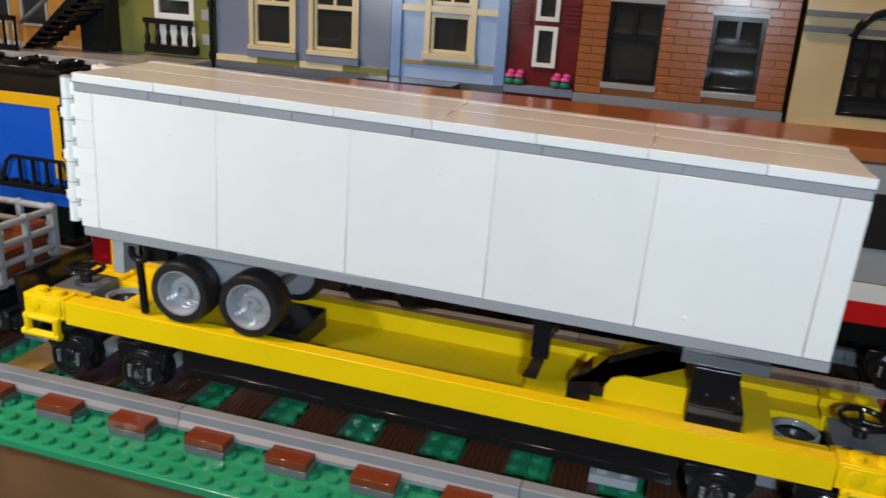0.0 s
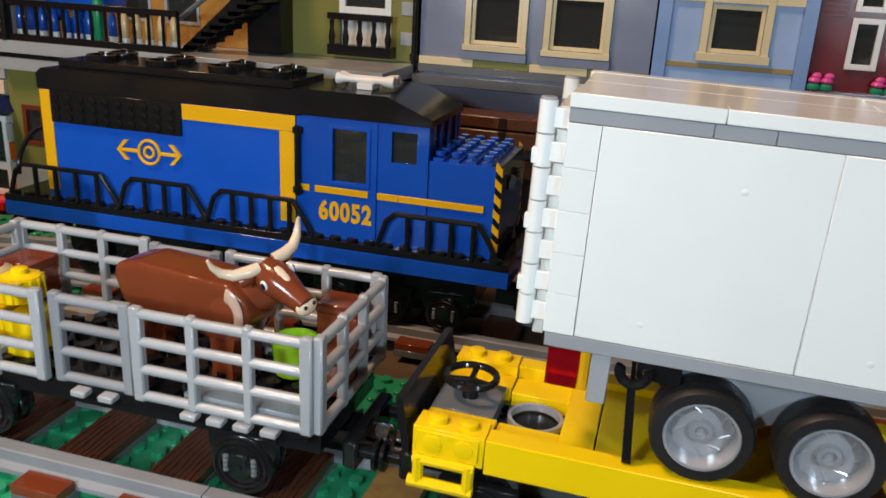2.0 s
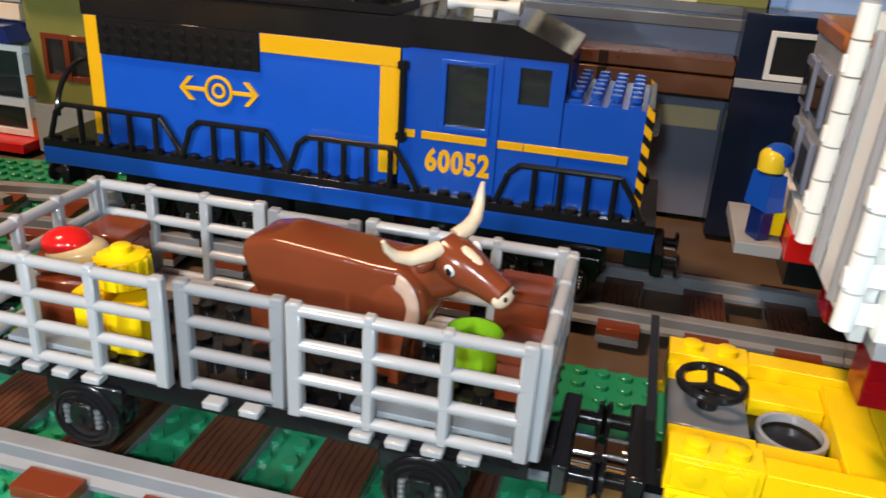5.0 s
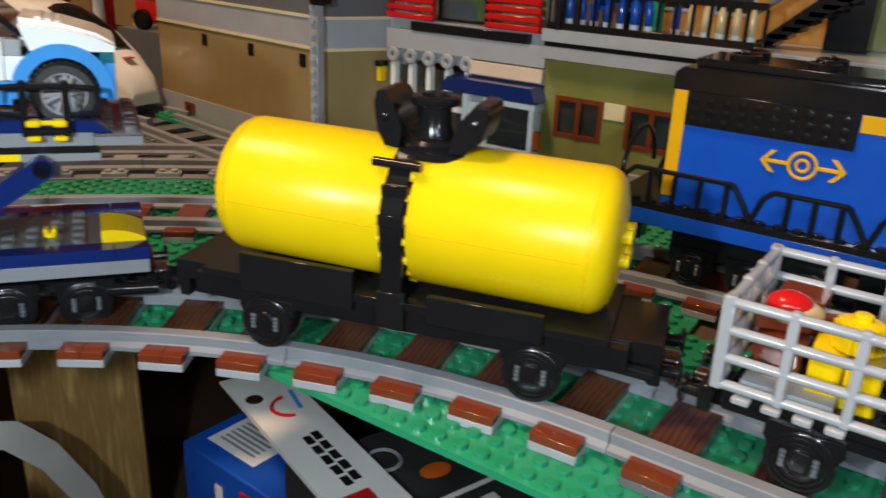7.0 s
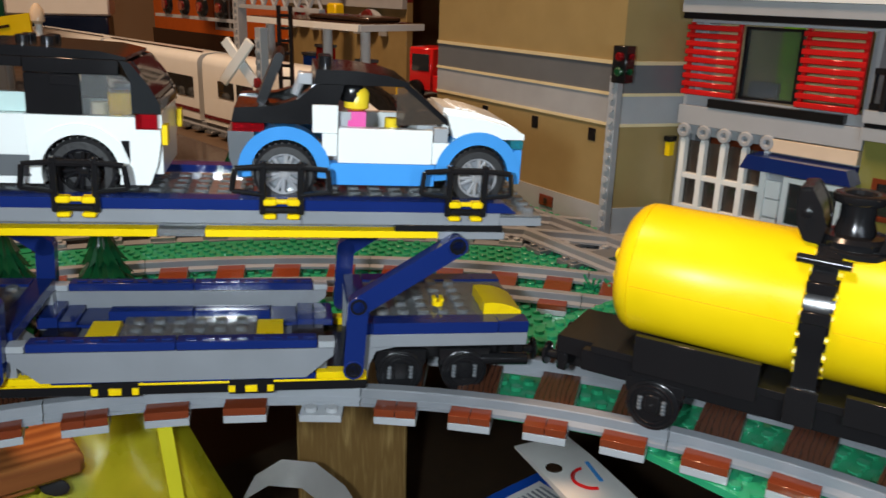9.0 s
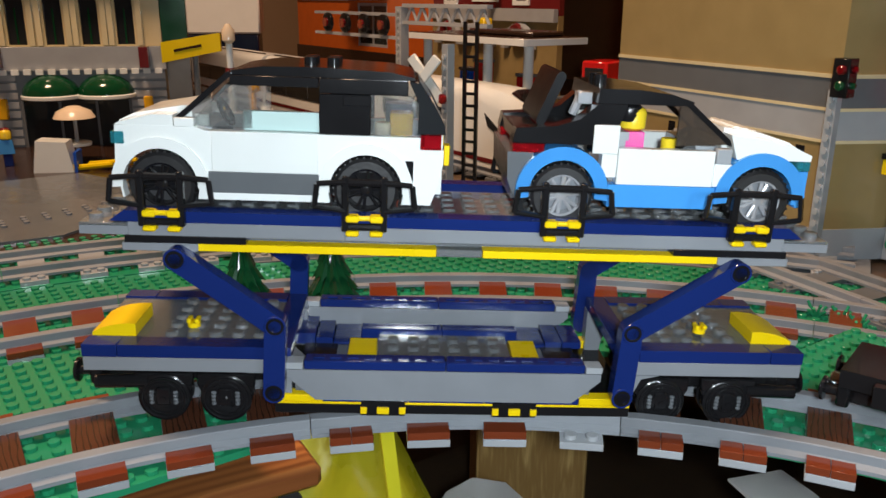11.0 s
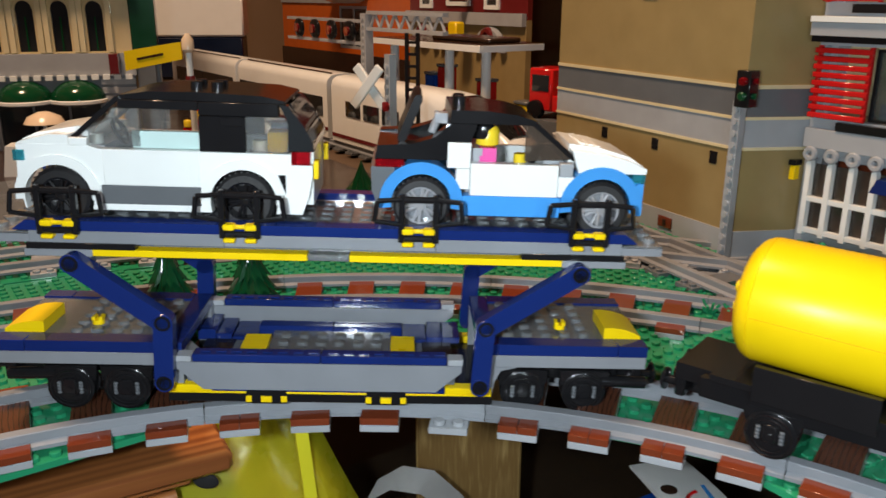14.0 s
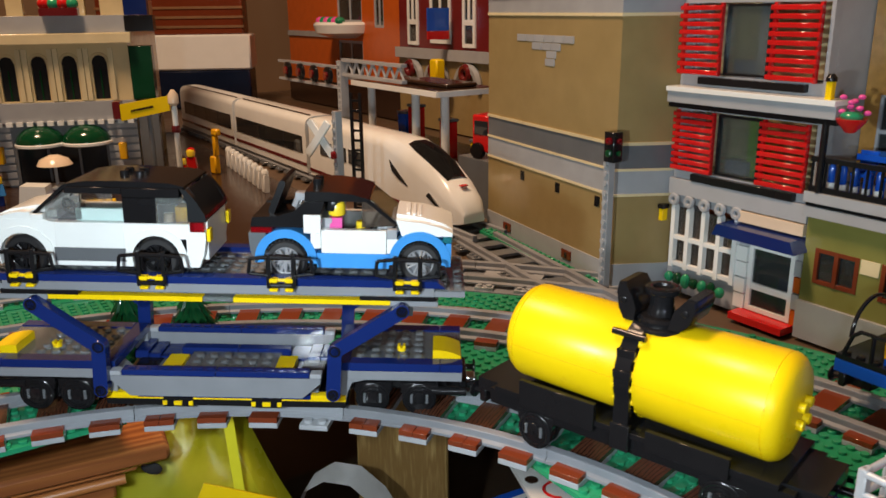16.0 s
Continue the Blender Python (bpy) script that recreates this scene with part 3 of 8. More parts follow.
# trailer support that is fixed to the wagon
bm = pq(bm_(), [(50, 38.4), (50, 46), (57, 54), (57, 49), (66, 49), (80, 58.5), (86, 58.5), (86, 63), (78, 63), (62, 55), (60, 47), (70, 38.4)], -9, -3)
part("hitch_arm", bm, BLACK, fw)
bm = bq(bm_(), 88, 105, -15, 15, 38.6, 49)
bq(bm, 88, 102, -15, 15, 49, 62)
for y in (-11, -3):
    lq(bm, [(2.0, -1.2), (2.0, 0)], "y", (93 + (y + 11), -15, 52), 10)
part("hitch_block", bm, BLACK, fw)
part("hitch_plate", bq(bm_(), 84, 110, -13, 13, 62.2, 66), DGREY, fw)

# white semi-trailer
tr = thing("semi_trailer", "long white box semi-trailer with grey trim, standing on the yellow wagon", "trailer", pose(-0.082, VY + 0.0021, -0.0020, 0, 1.35, 1.0))
zt, zb = 127.5, 69.9
part("floor_frame", bq(bm_(), -127.5, 123, -23.6, 23.6, zb, zb + 3.4), TRIM, tr)
xs = [-121, -74, -27, 20, 67, 115]
for s in (-1, 1):
    for a, b in zip(xs, xs[1:]):
        bm = bq(bm_(), a + 0.05, b - 0.05, s * 20.2, s * 23.6, zb + 3.5, zt - 6.1, c=0.18)
        for zz, xx in ((zb + 9, a + 14), (zt - 16, a + 30)):
            lq(bm, [(0.8, 0), (0.6, s * 0.08), (0.05, s * 0.09)], "y", (xx, s * 23.6, zz), 10)
        part("side_panel", bm, WHITE, tr)
    for k in range(5):
        part("corner_post", bq(bm_(), -128.2, -121.1, s * 19, s * 23.6, zb + 3.5 + 9.6 * k, zb + 3.5 + 9.6 * (k + 1) - 0.05, c=0.12), WHITE, tr)
    part("corner_post", bq(bm_(), 115.1, 122.8, s * 19, s * 23.6, zb + 3.5, zt - 6.1), WHITE, tr)
    gx = [-128.2, -99, -87, -47, -7, 33, 73, 122.8]
    for a, b in zip(gx, gx[1:]):
        part("grey_trim", bq(bm_(), a + 0.06, b - 0.06, s * 19, s * 23.5, zt - 6.0, zt - 3.0), TRIM, tr)
    wx = [-128.4, -97, -65.5, -33, -1, 31, 63, 95, 123.0]
    for a, b in zip(wx, wx[1:]):
        part("roof_edge", bq(bm_(), a + 0.06, b - 0.06, s * 19, s * 23.7, zt - 2.9, zt + 0.2), WHITE, tr)
rx = [-127.5, -64, 0, 64, 122.5]
for a, b in zip(rx, rx[1:]):
    for y0, y1 in ((-18.9, -0.05), (0.05, 18.9)):
        part("roof_panel", bq(bm_(), a + 0.06, b - 0.06, y0, y1, zt - 3.2, zt + 0.1), WHITE, tr)
part("front_wall", bq(bm_(), 118, 122.6, -18.9, 18.9, zb + 3.5, zt - 3.2), WHITE, tr)
for s in (-1, 1):
    door = part("door", bq(bm_(), -131, -128.4, s * 0.3, s * 19.6, zb + 1, zt - 3.5), WHITE, tr, "white rear door leaf")
    hz = [zb + 4 + k * 7.4 for k in range(8)]
    for k, z in enumerate(hz[:-1]):
        out = 2.4 if k % 2 else 0.8
        bm = rq(bm_(), (-133, s * 20.6, z), (-133, s * 20.6, z + 7.0), 2.0, 10)
        bq(bm, -133, -126, s * 20.6, s * (21.6 + 0.2 * (k % 2)), z + 1.2, z + 5.6)
        if k % 2:
            bq(bm, -135.4, -133, s * 19.8, s * 22.0, z + 0.5, z + 4.0)
        part("hinge", bm, WHITE, door)
    rl = part("locking_rod", rq(bm_(), (-132.4, s * 9, zb + 4), (-132.4, s * 9, zt - 6), 1.2), SILVER, tr)
    part("hinge_cap", cq(bm_(), (-133, s * 20.6, zt - 5.6), 1.8, 4), LGREY, tr)
    # tail lamps below the floor
    part("tail_lamp", bq(bm_(), -126.5, -119, s * 12, s * 21, zb - 11, zb - 0.2), TRED, tr, "clear red plastic tail lamp")
    part("tail_lamp_amber", bq(bm_(), -118.9, -116.6, s * 12, s * 21, zb - 11, zb - 0.2), AMBER, tr)
    part("mud_bracket", bq(bm_(), -116.4, -112, s * 14, s * 23.0, zb - 12.5, zb - 0.1), LGREY, tr)
# axle unit
bm = pq(bm_(), [(-108, zb), (-108, zb - 4), (-100, zb - 5), (-79, zb - 16), (-77, zb - 16), (-62, zb - 6), (-44, zb - 3), (-44, zb)], -14, 14)
part("suspension", bm, GREY, tr)
for s in (-1, 1):
    part("fender", bq(bm_(), -106, -96, s * 12, s * 20, zb - 6, zb - 0.2), BLACK, tr, "black plastic bracket")
    bm = pq(bm_(), [(-107.5, zb - 7), (-105.6, zb - 7), (-103.8, zb - 27), (-106, zb - 27)], s * 20.5, s * 22.5)
    tq(bm, (-106.5, s * 21.5, zb - 3.6), 3.2, 1.3, "y", seg=16, a0=-200, a1=20)
    part("tool", bm, BLACK, tr, "black plastic spanner")
for x in (-89.6, -62.2):
    part("axle", rq(bm_(), (x, -20, 54.2), (x, 20, 54.2), 1.6), DGREY, tr)
    for s in (-1, 1):
        prof = [(8.0, 0), (10.9, 0.1), (11.7, 1.2), (11.8, 3.0), (11.6, 4.8), (11.8, 5.2), (11.8, 7.6), (11.5, 8.0), (11.8, 8.4), (11.6, 10.2), (11.0, 11.2), (8.6, 11.2)]
        if s < 0:
            prof = [(r, -h) for r, h in prof][::-1]
        tyre = part("tyre", lq(bm_(), prof, "y", (x, s * 12.6, 54.2), 40, False), RUBBER, tr)
        bm = lq(bm_(), [(8.6, 0), (8.6, s * 10.9), (7.9, s * 10.9), (7.0, s * 6.5), (3.0, s * 7.2), (2.6, s * 8.6), (1.6, s * 8.8), (1.3, s * 7.6), (0.2, s * 7.6)], "y", (x, s * 12.6, 54.2), 30)
        for k in range(9):
            a = radians(40 * k + 12)
            p = Vector((math.cos(a), 0, math.sin(a)))
            q = Vector((math.cos(a + 0.45), 0, math.sin(a + 0.45)))
            c = Vector((x, s * 19.2, 54.2))
            rq(bm, c + p * 3.8, c + q * 6.6, 0.42, 6)
        bmesh.ops.recalc_face_normals(bm, faces=bm.faces)
        part("rim", bm, SILVER, tyre, "silver-grey plastic rim")
# landing legs and king pin
for s in (-1, 1):
    bm = bq(bm_(), 36, 42, s * 9, s * 14, 52, zb - 0.2)
    pq(bm, [(37, 52), (41, 52), (39, 44), (34, 44)], s * 9.5, s * 13.5)
    part("landing_leg", bm, BLACK, tr)
part("king_pin_plate", bq(bm_(), 80, 112, -14, 14, zb - 5.2, zb - 0.2), BLACK, tr)

# ---- cattle wagon ----
cw = thing("cattle_wagon", "light grey fenced cattle wagon on black running gear", "railway wagon", pose(-0.3305, VY, 0), group="train wagons")
part("frame", bq(bm_(), -66, 66, -20, 20, 26, 31.5), BLACK, cw)
bm = bq(bm_(), -64, 64, -23.8, 23.8, 31.6, 34.6)
sq(bm, -64, -24, 16, 6, 34.6)
part("floor", bm, BLACK, cw, "black studded wagon floor")


def fence(m, posts, h=27.5, material=LGREY, name="fence", label=""):
    """A lattice fence in x, z about y = 0: posts and four round rails."""
    w0 = [1.75 if k in (0, len(posts) - 1) else 1.35 for k in range(len(posts))]
    f = part(name, bq(bm_(), posts[0] - w0[0], posts[0] + w0[0], -1.4, 1.4, 0, h + 0.5, c=0.5), material, cw, label, m)
    for x, w in zip(posts[1:], w0[1:]):
        part("fence_post", bq(bm_(), x - w, x + w, -1.4, 1.4, 0, h + 0.5, c=0.5), material, f)
    for k in range(4):
        z = 1.6 + k * (h - 3.0) / 3
        part("fence_rail", rq(bm_(), (posts[0], 0, z), (posts[-1], 0, z), 1.5, 10), material, f)


for y in (-24.6, 24.6):
    for x in (-67.5, 14.5):
        fence(pose(x / 1000, y / 1000, 0.0346), [0, 16.6, 33.2, 49.8])
    fence(pose(-0.0125, (y + (1.6 if y < 0 else -1.6)) / 1000, 0.0346), [0, 22.5], 27.0, MGREY, "gate", "darker grey lattice gate")
    for x in (-60, -52, -44, -36, -5, 4, 30, 38, 46, 54):
        part("clip", bq(bm_(), x - 2.4, x + 2.4, y - 2.6, y + 2.6, 32.4, 34.4, c=0.4), LGREY, cw)
for x in (-67.5, 67.0):
    fence(pose(x / 1000, -0.0228, 0.0346, 0, 0, 90), [0, 15, 30, 45.5])
for x0, x1, y0 in ((-62, -38, -22), (26, 62, -22), (-62, -30, 12), (30, 62, 12)):
    part("floor_tile", bq(bm_(), x0, x1, y0, y0 + 9, 34.8, 37.8), LGREY, cw)
running_gear(cw, -43, 18.6, big=9.4)
running_gear(cw, 43, 18.6, big=9.4)
for s in (-1, 1):
    coupling(cw, s * 72, s, 21)


def crate(m, w=20, d=15, h=12, label="reddish-brown plastic box in the cattle wagon"):
    t = thing("feed_box", label, "box", m, group="feed boxes")
    part("body", bq(bm_(), -w / 2, w / 2, -d / 2, d / 2, 0, h, c=0.4), REDBROWN, t)
    part("lid", bq(bm_(), -w / 2 - 0.3, w / 2 + 0.3, -d / 2 - 0.3, d / 2 + 0.3, h + 0.05, h + 3, c=0.4), REDBROWN, t)
    return t


crate(pose(-0.2700, VY - 0.0005, 0.0363), 11, 13, 10)
crate(pose(-0.2735, VY + 0.0165, 0.0378), 13, 11, 15)
crate(pose(-0.386, VY + 0.0135, 0.0378), 13, 13, 13)
crate(pose(-0.3865, VY - 0.004, 0.0346), 13, 12, 10)

# the cow: one turned and moulded body
bm = bm_()
pq(bm, [(-37, 20), (-39.5, 27), (-38.5, 31.5), (-30, 33.5), (-10, 32.8), (-2, 32.2), (5, 32.5), (11, 28), (12.5, 21), (9, 14), (0, 12.5), (-12, 14), (-28, 14), (-34, 15)], -8.6, 8.6)
bmesh.ops.bevel(bm, geom=bm.edges[:], offset=0.0022, segments=3, affect="EDGES", profile=0.6)
for x in (-33, 1.5):
    for y in (-5.2, 5.2):
        pq(bm, [(x - 4.5, 17), (x - 3.5, 4), (x - 4.0, 0.1), (x + 4.2, 0.1), (x + 3.8, 5), (x + 5.5, 17)], y - 2.9, y + 2.9)
cow = thing("toy_cow", "reddish-brown toy longhorn cow standing in the wagon", "toy cow", pose(-0.3030, VY + 0.002, 0.0345, 0, 0, -6) @ Matrix.Scale(0.93, 4))
body = part("body", bm, COWBROWN, cow)
for y in (-1, 1):
    part("shoulder", ball(bm_(), (0.0035, y * 0.0052, 0.0215), 0.0085, 0.0046, 0.0098, 22, 14), COWBROWN, body)
    # pale arc on the shoulder: print, with a light sheen put into its colour
    bm = torus(bm_(), (0, 0, 0), 0.0060, 0.0019, "y", 16, 8, -35, 80)
    part("shoulder_patch", bm, PATCH, cow, "pale shoulder line of print and painted sheen", m=pose(0.0038, y * 0.0092, 0.0218) @ Matrix.Diagonal((0.9, 0.35, 1.25, 1)))
nk = lq(bm_(), [(6.5, -8), (6.8, -2), (5.6, 4), (4.4, 7)], "x", (0, 0, 0), 18)
bmesh.ops.transform(nk, matrix=pose(0.0105, 0, 0.0292, 0, -16, 0) @ Matrix.Diagonal((1, 0.8, 1.1, 1)), verts=nk.verts)
part("neck", nk, COWBROWN, cow)
HM = pose(0.0175, -0.001, 0.0340, 17, 0, -20) @ Matrix.Scale(1.14, 4)
hd = lq(bm_(), [(2.0, -6), (4.9, -4.4), (5.5, -1), (5.0, 3), (3.9, 7), (3.5, 10), (3.3, 12), (1.2, 13)], "x", (0, 0, 0), 20)
bmesh.ops.transform(hd, matrix=pose(0, 0, 0, 0, 22, 0) @ Matrix.Diagonal((1, 0.9, 0.95, 1)), verts=hd.verts)
for y in (-1, 1):
    ball(hd, (-0.0035, y * 0.0062, 0.0026), 0.0014, 0.0030, 0.0018, 12, 8)
head = part("head", hd, COWBROWN, cow, m=HM)
part("muzzle", ball(bm_(), (0.0108, 0, -0.0044), 0.0021, 0.0033, 0.0027, 14, 10), BONE, head)
for y in (-1, 1):
    part("nostril", ball(bm_(), (0.0126, y * 0.0014, -0.0038), 0.0005, 0.0006, 0.0006, 10, 6), DBROWN, head)
bl = ball(bm_(), (0, 0, 0), 0.0036, 0.0013, 0.0006, 12, 6)
bmesh.ops.transform(bl, matrix=pose(0.0035, 0, 0.0033, 0, 30, 0), verts=bl.verts)
part("blaze", bl, BONE, head)
for y in (-1, 1):
    bm = bm_()
    pts = [(-2.6, 2.5, 4.4, 1.7), (-2.6 + y * 0.8, 5.6, 4.6, 1.75), (-3.6 + y * 1.4, 9.0, 5.0, 1.55), (-4.6 + y * 1.8, 11.4, 6.8, 1.25), (-5.0 + y * 2.0, 12.8, 9.2, 0.85), (-4.8 + y * 2.2, 13.4, 11.6, 0.45)]
    rings = []
    for i, (px, py, pz, pr) in enumerate(pts):
        c = Vector((px, y * py, pz))
        nx, pv = pts[min(i + 1, len(pts) - 1)], pts[max(i - 1, 0)]
        d = Vector((nx[0] - pv[0], y * (nx[1] - pv[1]), nx[2] - pv[2]))
        q = d.to_track_quat("Z", "Y").to_matrix()
        rings.append([bm.verts.new((c + q @ Vector((pr * math.cos(k * math.pi / 6), pr * math.sin(k * math.pi / 6), 0))) / 1000) for k in range(12)])
    for u, v in zip(rings, rings[1:]):
        for k in range(12):
            bm.faces.new((u[k], u[(k + 1) % 12], v[(k + 1) % 12], v[k]))
    bm.faces.new(rings[0][::-1])
    bm.faces.new(rings[-1])
    part("horn", bm, BONE, head, "cream plastic horn")
    e = part("eye", ball(bm_(), (0.0012, y * 0.0046, 0.0014), 0.0013, 0.0006, 0.0015, 12, 8), WHITE, head)
    part("pupil", ball(bm_(), (0.0014, y * 0.0051, 0.0014), 0.0008, 0.0004, 0.0010, 10, 6), BLACK, e)

bk = thing("lime_bucket", "lime green plastic bowl in the cattle wagon", "bucket", pose(-0.2830, VY + 0.0030, 0.0363) @ Matrix.Diagonal((1.08, 1.08, 0.76, 1)))
part("bowl", lq(bm_(), [(4.8, 0), (5.6, 0.6), (6.2, 10), (6.4, 14.6), (5.8, 14.8), (5.4, 11), (4.4, 4), (0.2, 3.6)], "z", (0, 0, 0), 26), LIME, bk)
# toy farm hand: one plain shape; barrel and bundle
yb = thing("yellow_bale", "bright yellow plastic blocks with a ribbed round top", "feed bale", pose(-0.3690, VY - 0.0105, 0.0346, 0, 0, 4))
part("block", bq(bm_(), -8.6, -0.3, -5.6, 7.6, 0, 15.4, c=0.5), YELLOW, yb)
part("block", bq(bm_(), 0.3, 9.2, -7.0, 6.8, 0, 13.6, c=0.9), YELLOW, yb)
rt_ = part("round_top", lq(bm_(), [(4.0, 15.6), (6.2, 16.2), (6.4, 22), (5.8, 23.4), (3.6, 24.2), (0.3, 24.4)], "z", (1.5, 1.2, 0), 24), YELLOW, yb)
for k in range(14):
    a = radians(k * 360 / 14)
    part("rib", rq(bm_(), (1.5 + 6.3 * math.cos(a), 1.2 + 6.3 * math.sin(a), 16.4), (1.5 + 6.1 * math.cos(a), 1.2 + 6.1 * math.sin(a), 23.0), 0.62, 6), YELLOW, rt_)
part("stud", lq(bm_(), [(2.4, 0), (2.4, 1.5), (2.1, 1.7)], "z", (1.5, 1.2, 24.2), 14), YELLOW, rt_)
bd = thing("saddle_bundle", "red and tan plastic saddle on a brown bar", "saddle", pose(-0.3865, VY - 0.003, 0.0478, 0, 0, 22))
part("bar", bq(bm_(), -9, 17, -3.6, 3.6, 0, 5.4, c=1.2), REDBROWN, bd)
part("blanket", ball(bm_(), (0.0015, -0.0006, 0.0058), 0.0078, 0.0066, 0.0036, 18, 10), TAN, bd)
part("cloth", ball(bm_(), (-0.0006, -0.0008, 0.0080), 0.0064, 0.0054, 0.0040, 18, 10), RED, bd, "red plastic wrap")

# ---- tank wagon ----
tw = thing("tank_wagon", "bright yellow tank wagon with a black hatch and frame", "railway wagon", pose(-0.5049, 0.2649, 0, 0, 0, 16.2), group="train wagons")
za, ra = 61.2, 23.9
TILT = pose(0, 0, 0.0612) @ pose(0, 0, 0, 0, 1.3, 0) @ pose(0, 0, -0.0612)
for s, h in ((-1, 5.2), (1, 3.8)):
    prof = [(ra - 1.4, h), (ra - 0.3, h + 0.1), (ra, h + 0.5), (ra, 60.6), (ra - 0.35, 60.7), (ra - 0.35, 61.0), (ra, 61.1), (ra - 0.3, 62.6), (ra - 1.6, 65.0), (ra - 4.5, 67.2), (ra - 10, 68.6), (0.3, 69.2)]
    if s < 0:
        prof = [(r, -q) for r, q in prof][::-1]
    tk = part("tank_half", lq(bm_(), prof, "x", (0, 0, za), 72), YELLOW, tw, m=TILT)
    for y, z in ((-4, -4), (4, -4), (-4, 4), (4, 4)):
        bm = bm_()
        lq(bm, [(2.4, s * 68.6), (2.4, s * 71.4), (2.1, s * 71.7)], "x", (0, y, za + z), 14)
        bmesh.ops.recalc_face_normals(bm, faces=bm.faces)
        part("end_stud", bm, YELLOW, tk)
    for k in range(20):
        a = radians(k * 18 + 9)
        bm = bm_()
        p = Vector((-s * h * -1.0, math.sin(a) * (ra - 1.1), za + math.cos(a) * (ra - 1.1)))
        rq(bm, p + Vector((s * 0.4, 0, 0)), p - Vector((s * (0.9 + 0.8 * (k % 2)), 0, 0)), 1.3 + 0.4 * (k % 2), 8)
        part("rim_tooth", bm, YELLOW, tk)
    # seam along the side where two shells meet
    part("shell_seam", bq(bm_(), s * (h + 1), s * 60, -ra - 0.03, -ra + 0.5, za - 0.12, za + 0.12, c=0.0), AMBER, tk)
part("inner_ring", lq(bm_(), [(ra - 3.2, -6), (ra - 2.0, -6), (ra - 2.0, 5), (ra - 3.2, 5)], "x", (0, 0, za), 40, False), BLACK, tw)
for s in (-1, 1):
    # upright strap in the gap, bent over the shoulder towards the hatch
    arc_ = [(s * (ra + 0.4) * math.cos(radians(q)), za + (ra + 0.4) * math.sin(radians(q))) for q in range(-20, 76, 8)]
    bm = bm_()
    lo4 = None
    for y, z in [(s * (ra - 0.6), 27)] + arc_:
        n = Vector((0, y, z - za)).normalized() if z > 30 else Vector((0, s, 0))
        ring = [bm.verts.new(Vector((x, y + n.y * d, z + n.z * d)) / 1000) for x, d in ((-4.4, -1.6), (3.0, -1.6), (3.0, 0.5), (-4.4, 0.5))]
        if lo4:
            for k in range(4):
                bm.faces.new((lo4[k], lo4[(k + 1) % 4], ring[(k + 1) % 4], ring[k]))
        else:
            bm.faces.new(ring)
        lo4 = ring
    bm.faces.new(lo4)
    bmesh.ops.recalc_face_normals(bm, faces=bm.faces)
    st_ = part("strap", bm, BLACK, tw, "black strap between the tank halves")
    part("strap_foot", bq(bm_(), -5.4, 4.2, s * (ra - 2.4), s * (ra + 0.8), 27, 40, c=0.4), BLACK, st_)
    for q in (8, 30):
        c_ = Vector((-0.6, s * (ra + 0.6) * math.cos(radians(q)), za + (ra + 0.6) * math.sin(radians(q))))
        part("strap_clip", bq(bm_(), c_.x - 4.4, c_.x + 4.4, c_.y - 1.2, c_.y + 1.2, c_.z - 2.0, c_.z + 2.0, c=0.4), BLACK, st_)
    part("strap_pin", rq(bm_(), (-9.4, s * 17.8, 81.4), (6.6, s * 17.8, 81.0), 1.55, 12), BLACK, tw)
ht = part("hatch", lq(bm_(), [(10.5, -3.4), (10.8, -0.5), (9.6, 0.8), (6.4, 1.2), (6.0, 3.6), (5.4, 5.2), (5.4, 10.6), (7.6, 11.2), (8.2, 12.2), (8.0, 13.8), (6.6, 14.4), (4.6, 14.0), (4.2, 12.8), (0.3, 12.6)], "z", (4.6, 0, 86.4), 32), BLACK, tw, "glossy black tank hatch")
for o, d in (([(-9.5, 0), (-4.5, 0), (-3.6, 6), (-5.6, 12), (-9.2, 17.5), (-12.5, 17.0), (-13.4, 13), (-12.2, 5)], -1), ([(12.6, 0), (18, 0), (22.4, 4), (25.2, 12), (24.4, 15.4), (20.6, 15.8), (15.2, 9.5)], 1)):
    br = part("hatch_bracket", pq(bm_(), [(x, z + 84.6) for x, z in o], -8.4, 8.4), BLACK, ht, "black shell-shaped bracket")
    for y in (-1, 1):
        part("bracket_side", pq(bm_(), [(x * 0.97 + 0.4, z * 0.95 + 84.8) for x, z in o], y * 8.6, y * 10.2), BLACK, br)
        part("bracket_stud", lq(bm_(), [(1.6, 0), (1.6, y * 0.9), (1.2, y * 1.1)], "y", ((-9.2 if d < 0 else 20.5), y * 10.2, 94), 12), BLACK, br)
part("hatch_plate", bq(bm_(), -8, 17, -8, 8, 82.6, 84.4, c=0.4), BLACK, ht)
part("hatch_drip", lq(bm_(), [(13.2, 0), (13.2, 1.6), (12.6, 2.0), (9, 2.0)], "z", (6.5, 0, 81.8), 30), BLACK, ht)
part("frame", bq(bm_(), -88, 86, -16, 16, 27.5, 34.5), BLACK, tw)
part("frame_plate", bq(bm_(), -72, 70, -23.0, 23.0, 33.8, 36.6), BLACK, tw)
for s in (-1, 1):
    part("side_skirt", bq(bm_(), -56, -14, s * 21.6, s * 24.4, 31.4, 45.0), BLACK, tw)
    part("side_skirt", bq(bm_(), 12, 50, s * 21.6, s * 24.4, 31.4, 41), BLACK, tw)
    part("side_sill", bq(bm_(), -76, 76, s * 16.4, s * 21.4, 25.5, 33.6), BLACK, tw)
for x in (-48, 47):
    running_gear(tw, x, 19.0, big=9.6)
coupling(tw, -86, -1, 21)
coupling(tw, 84, 1, 21)
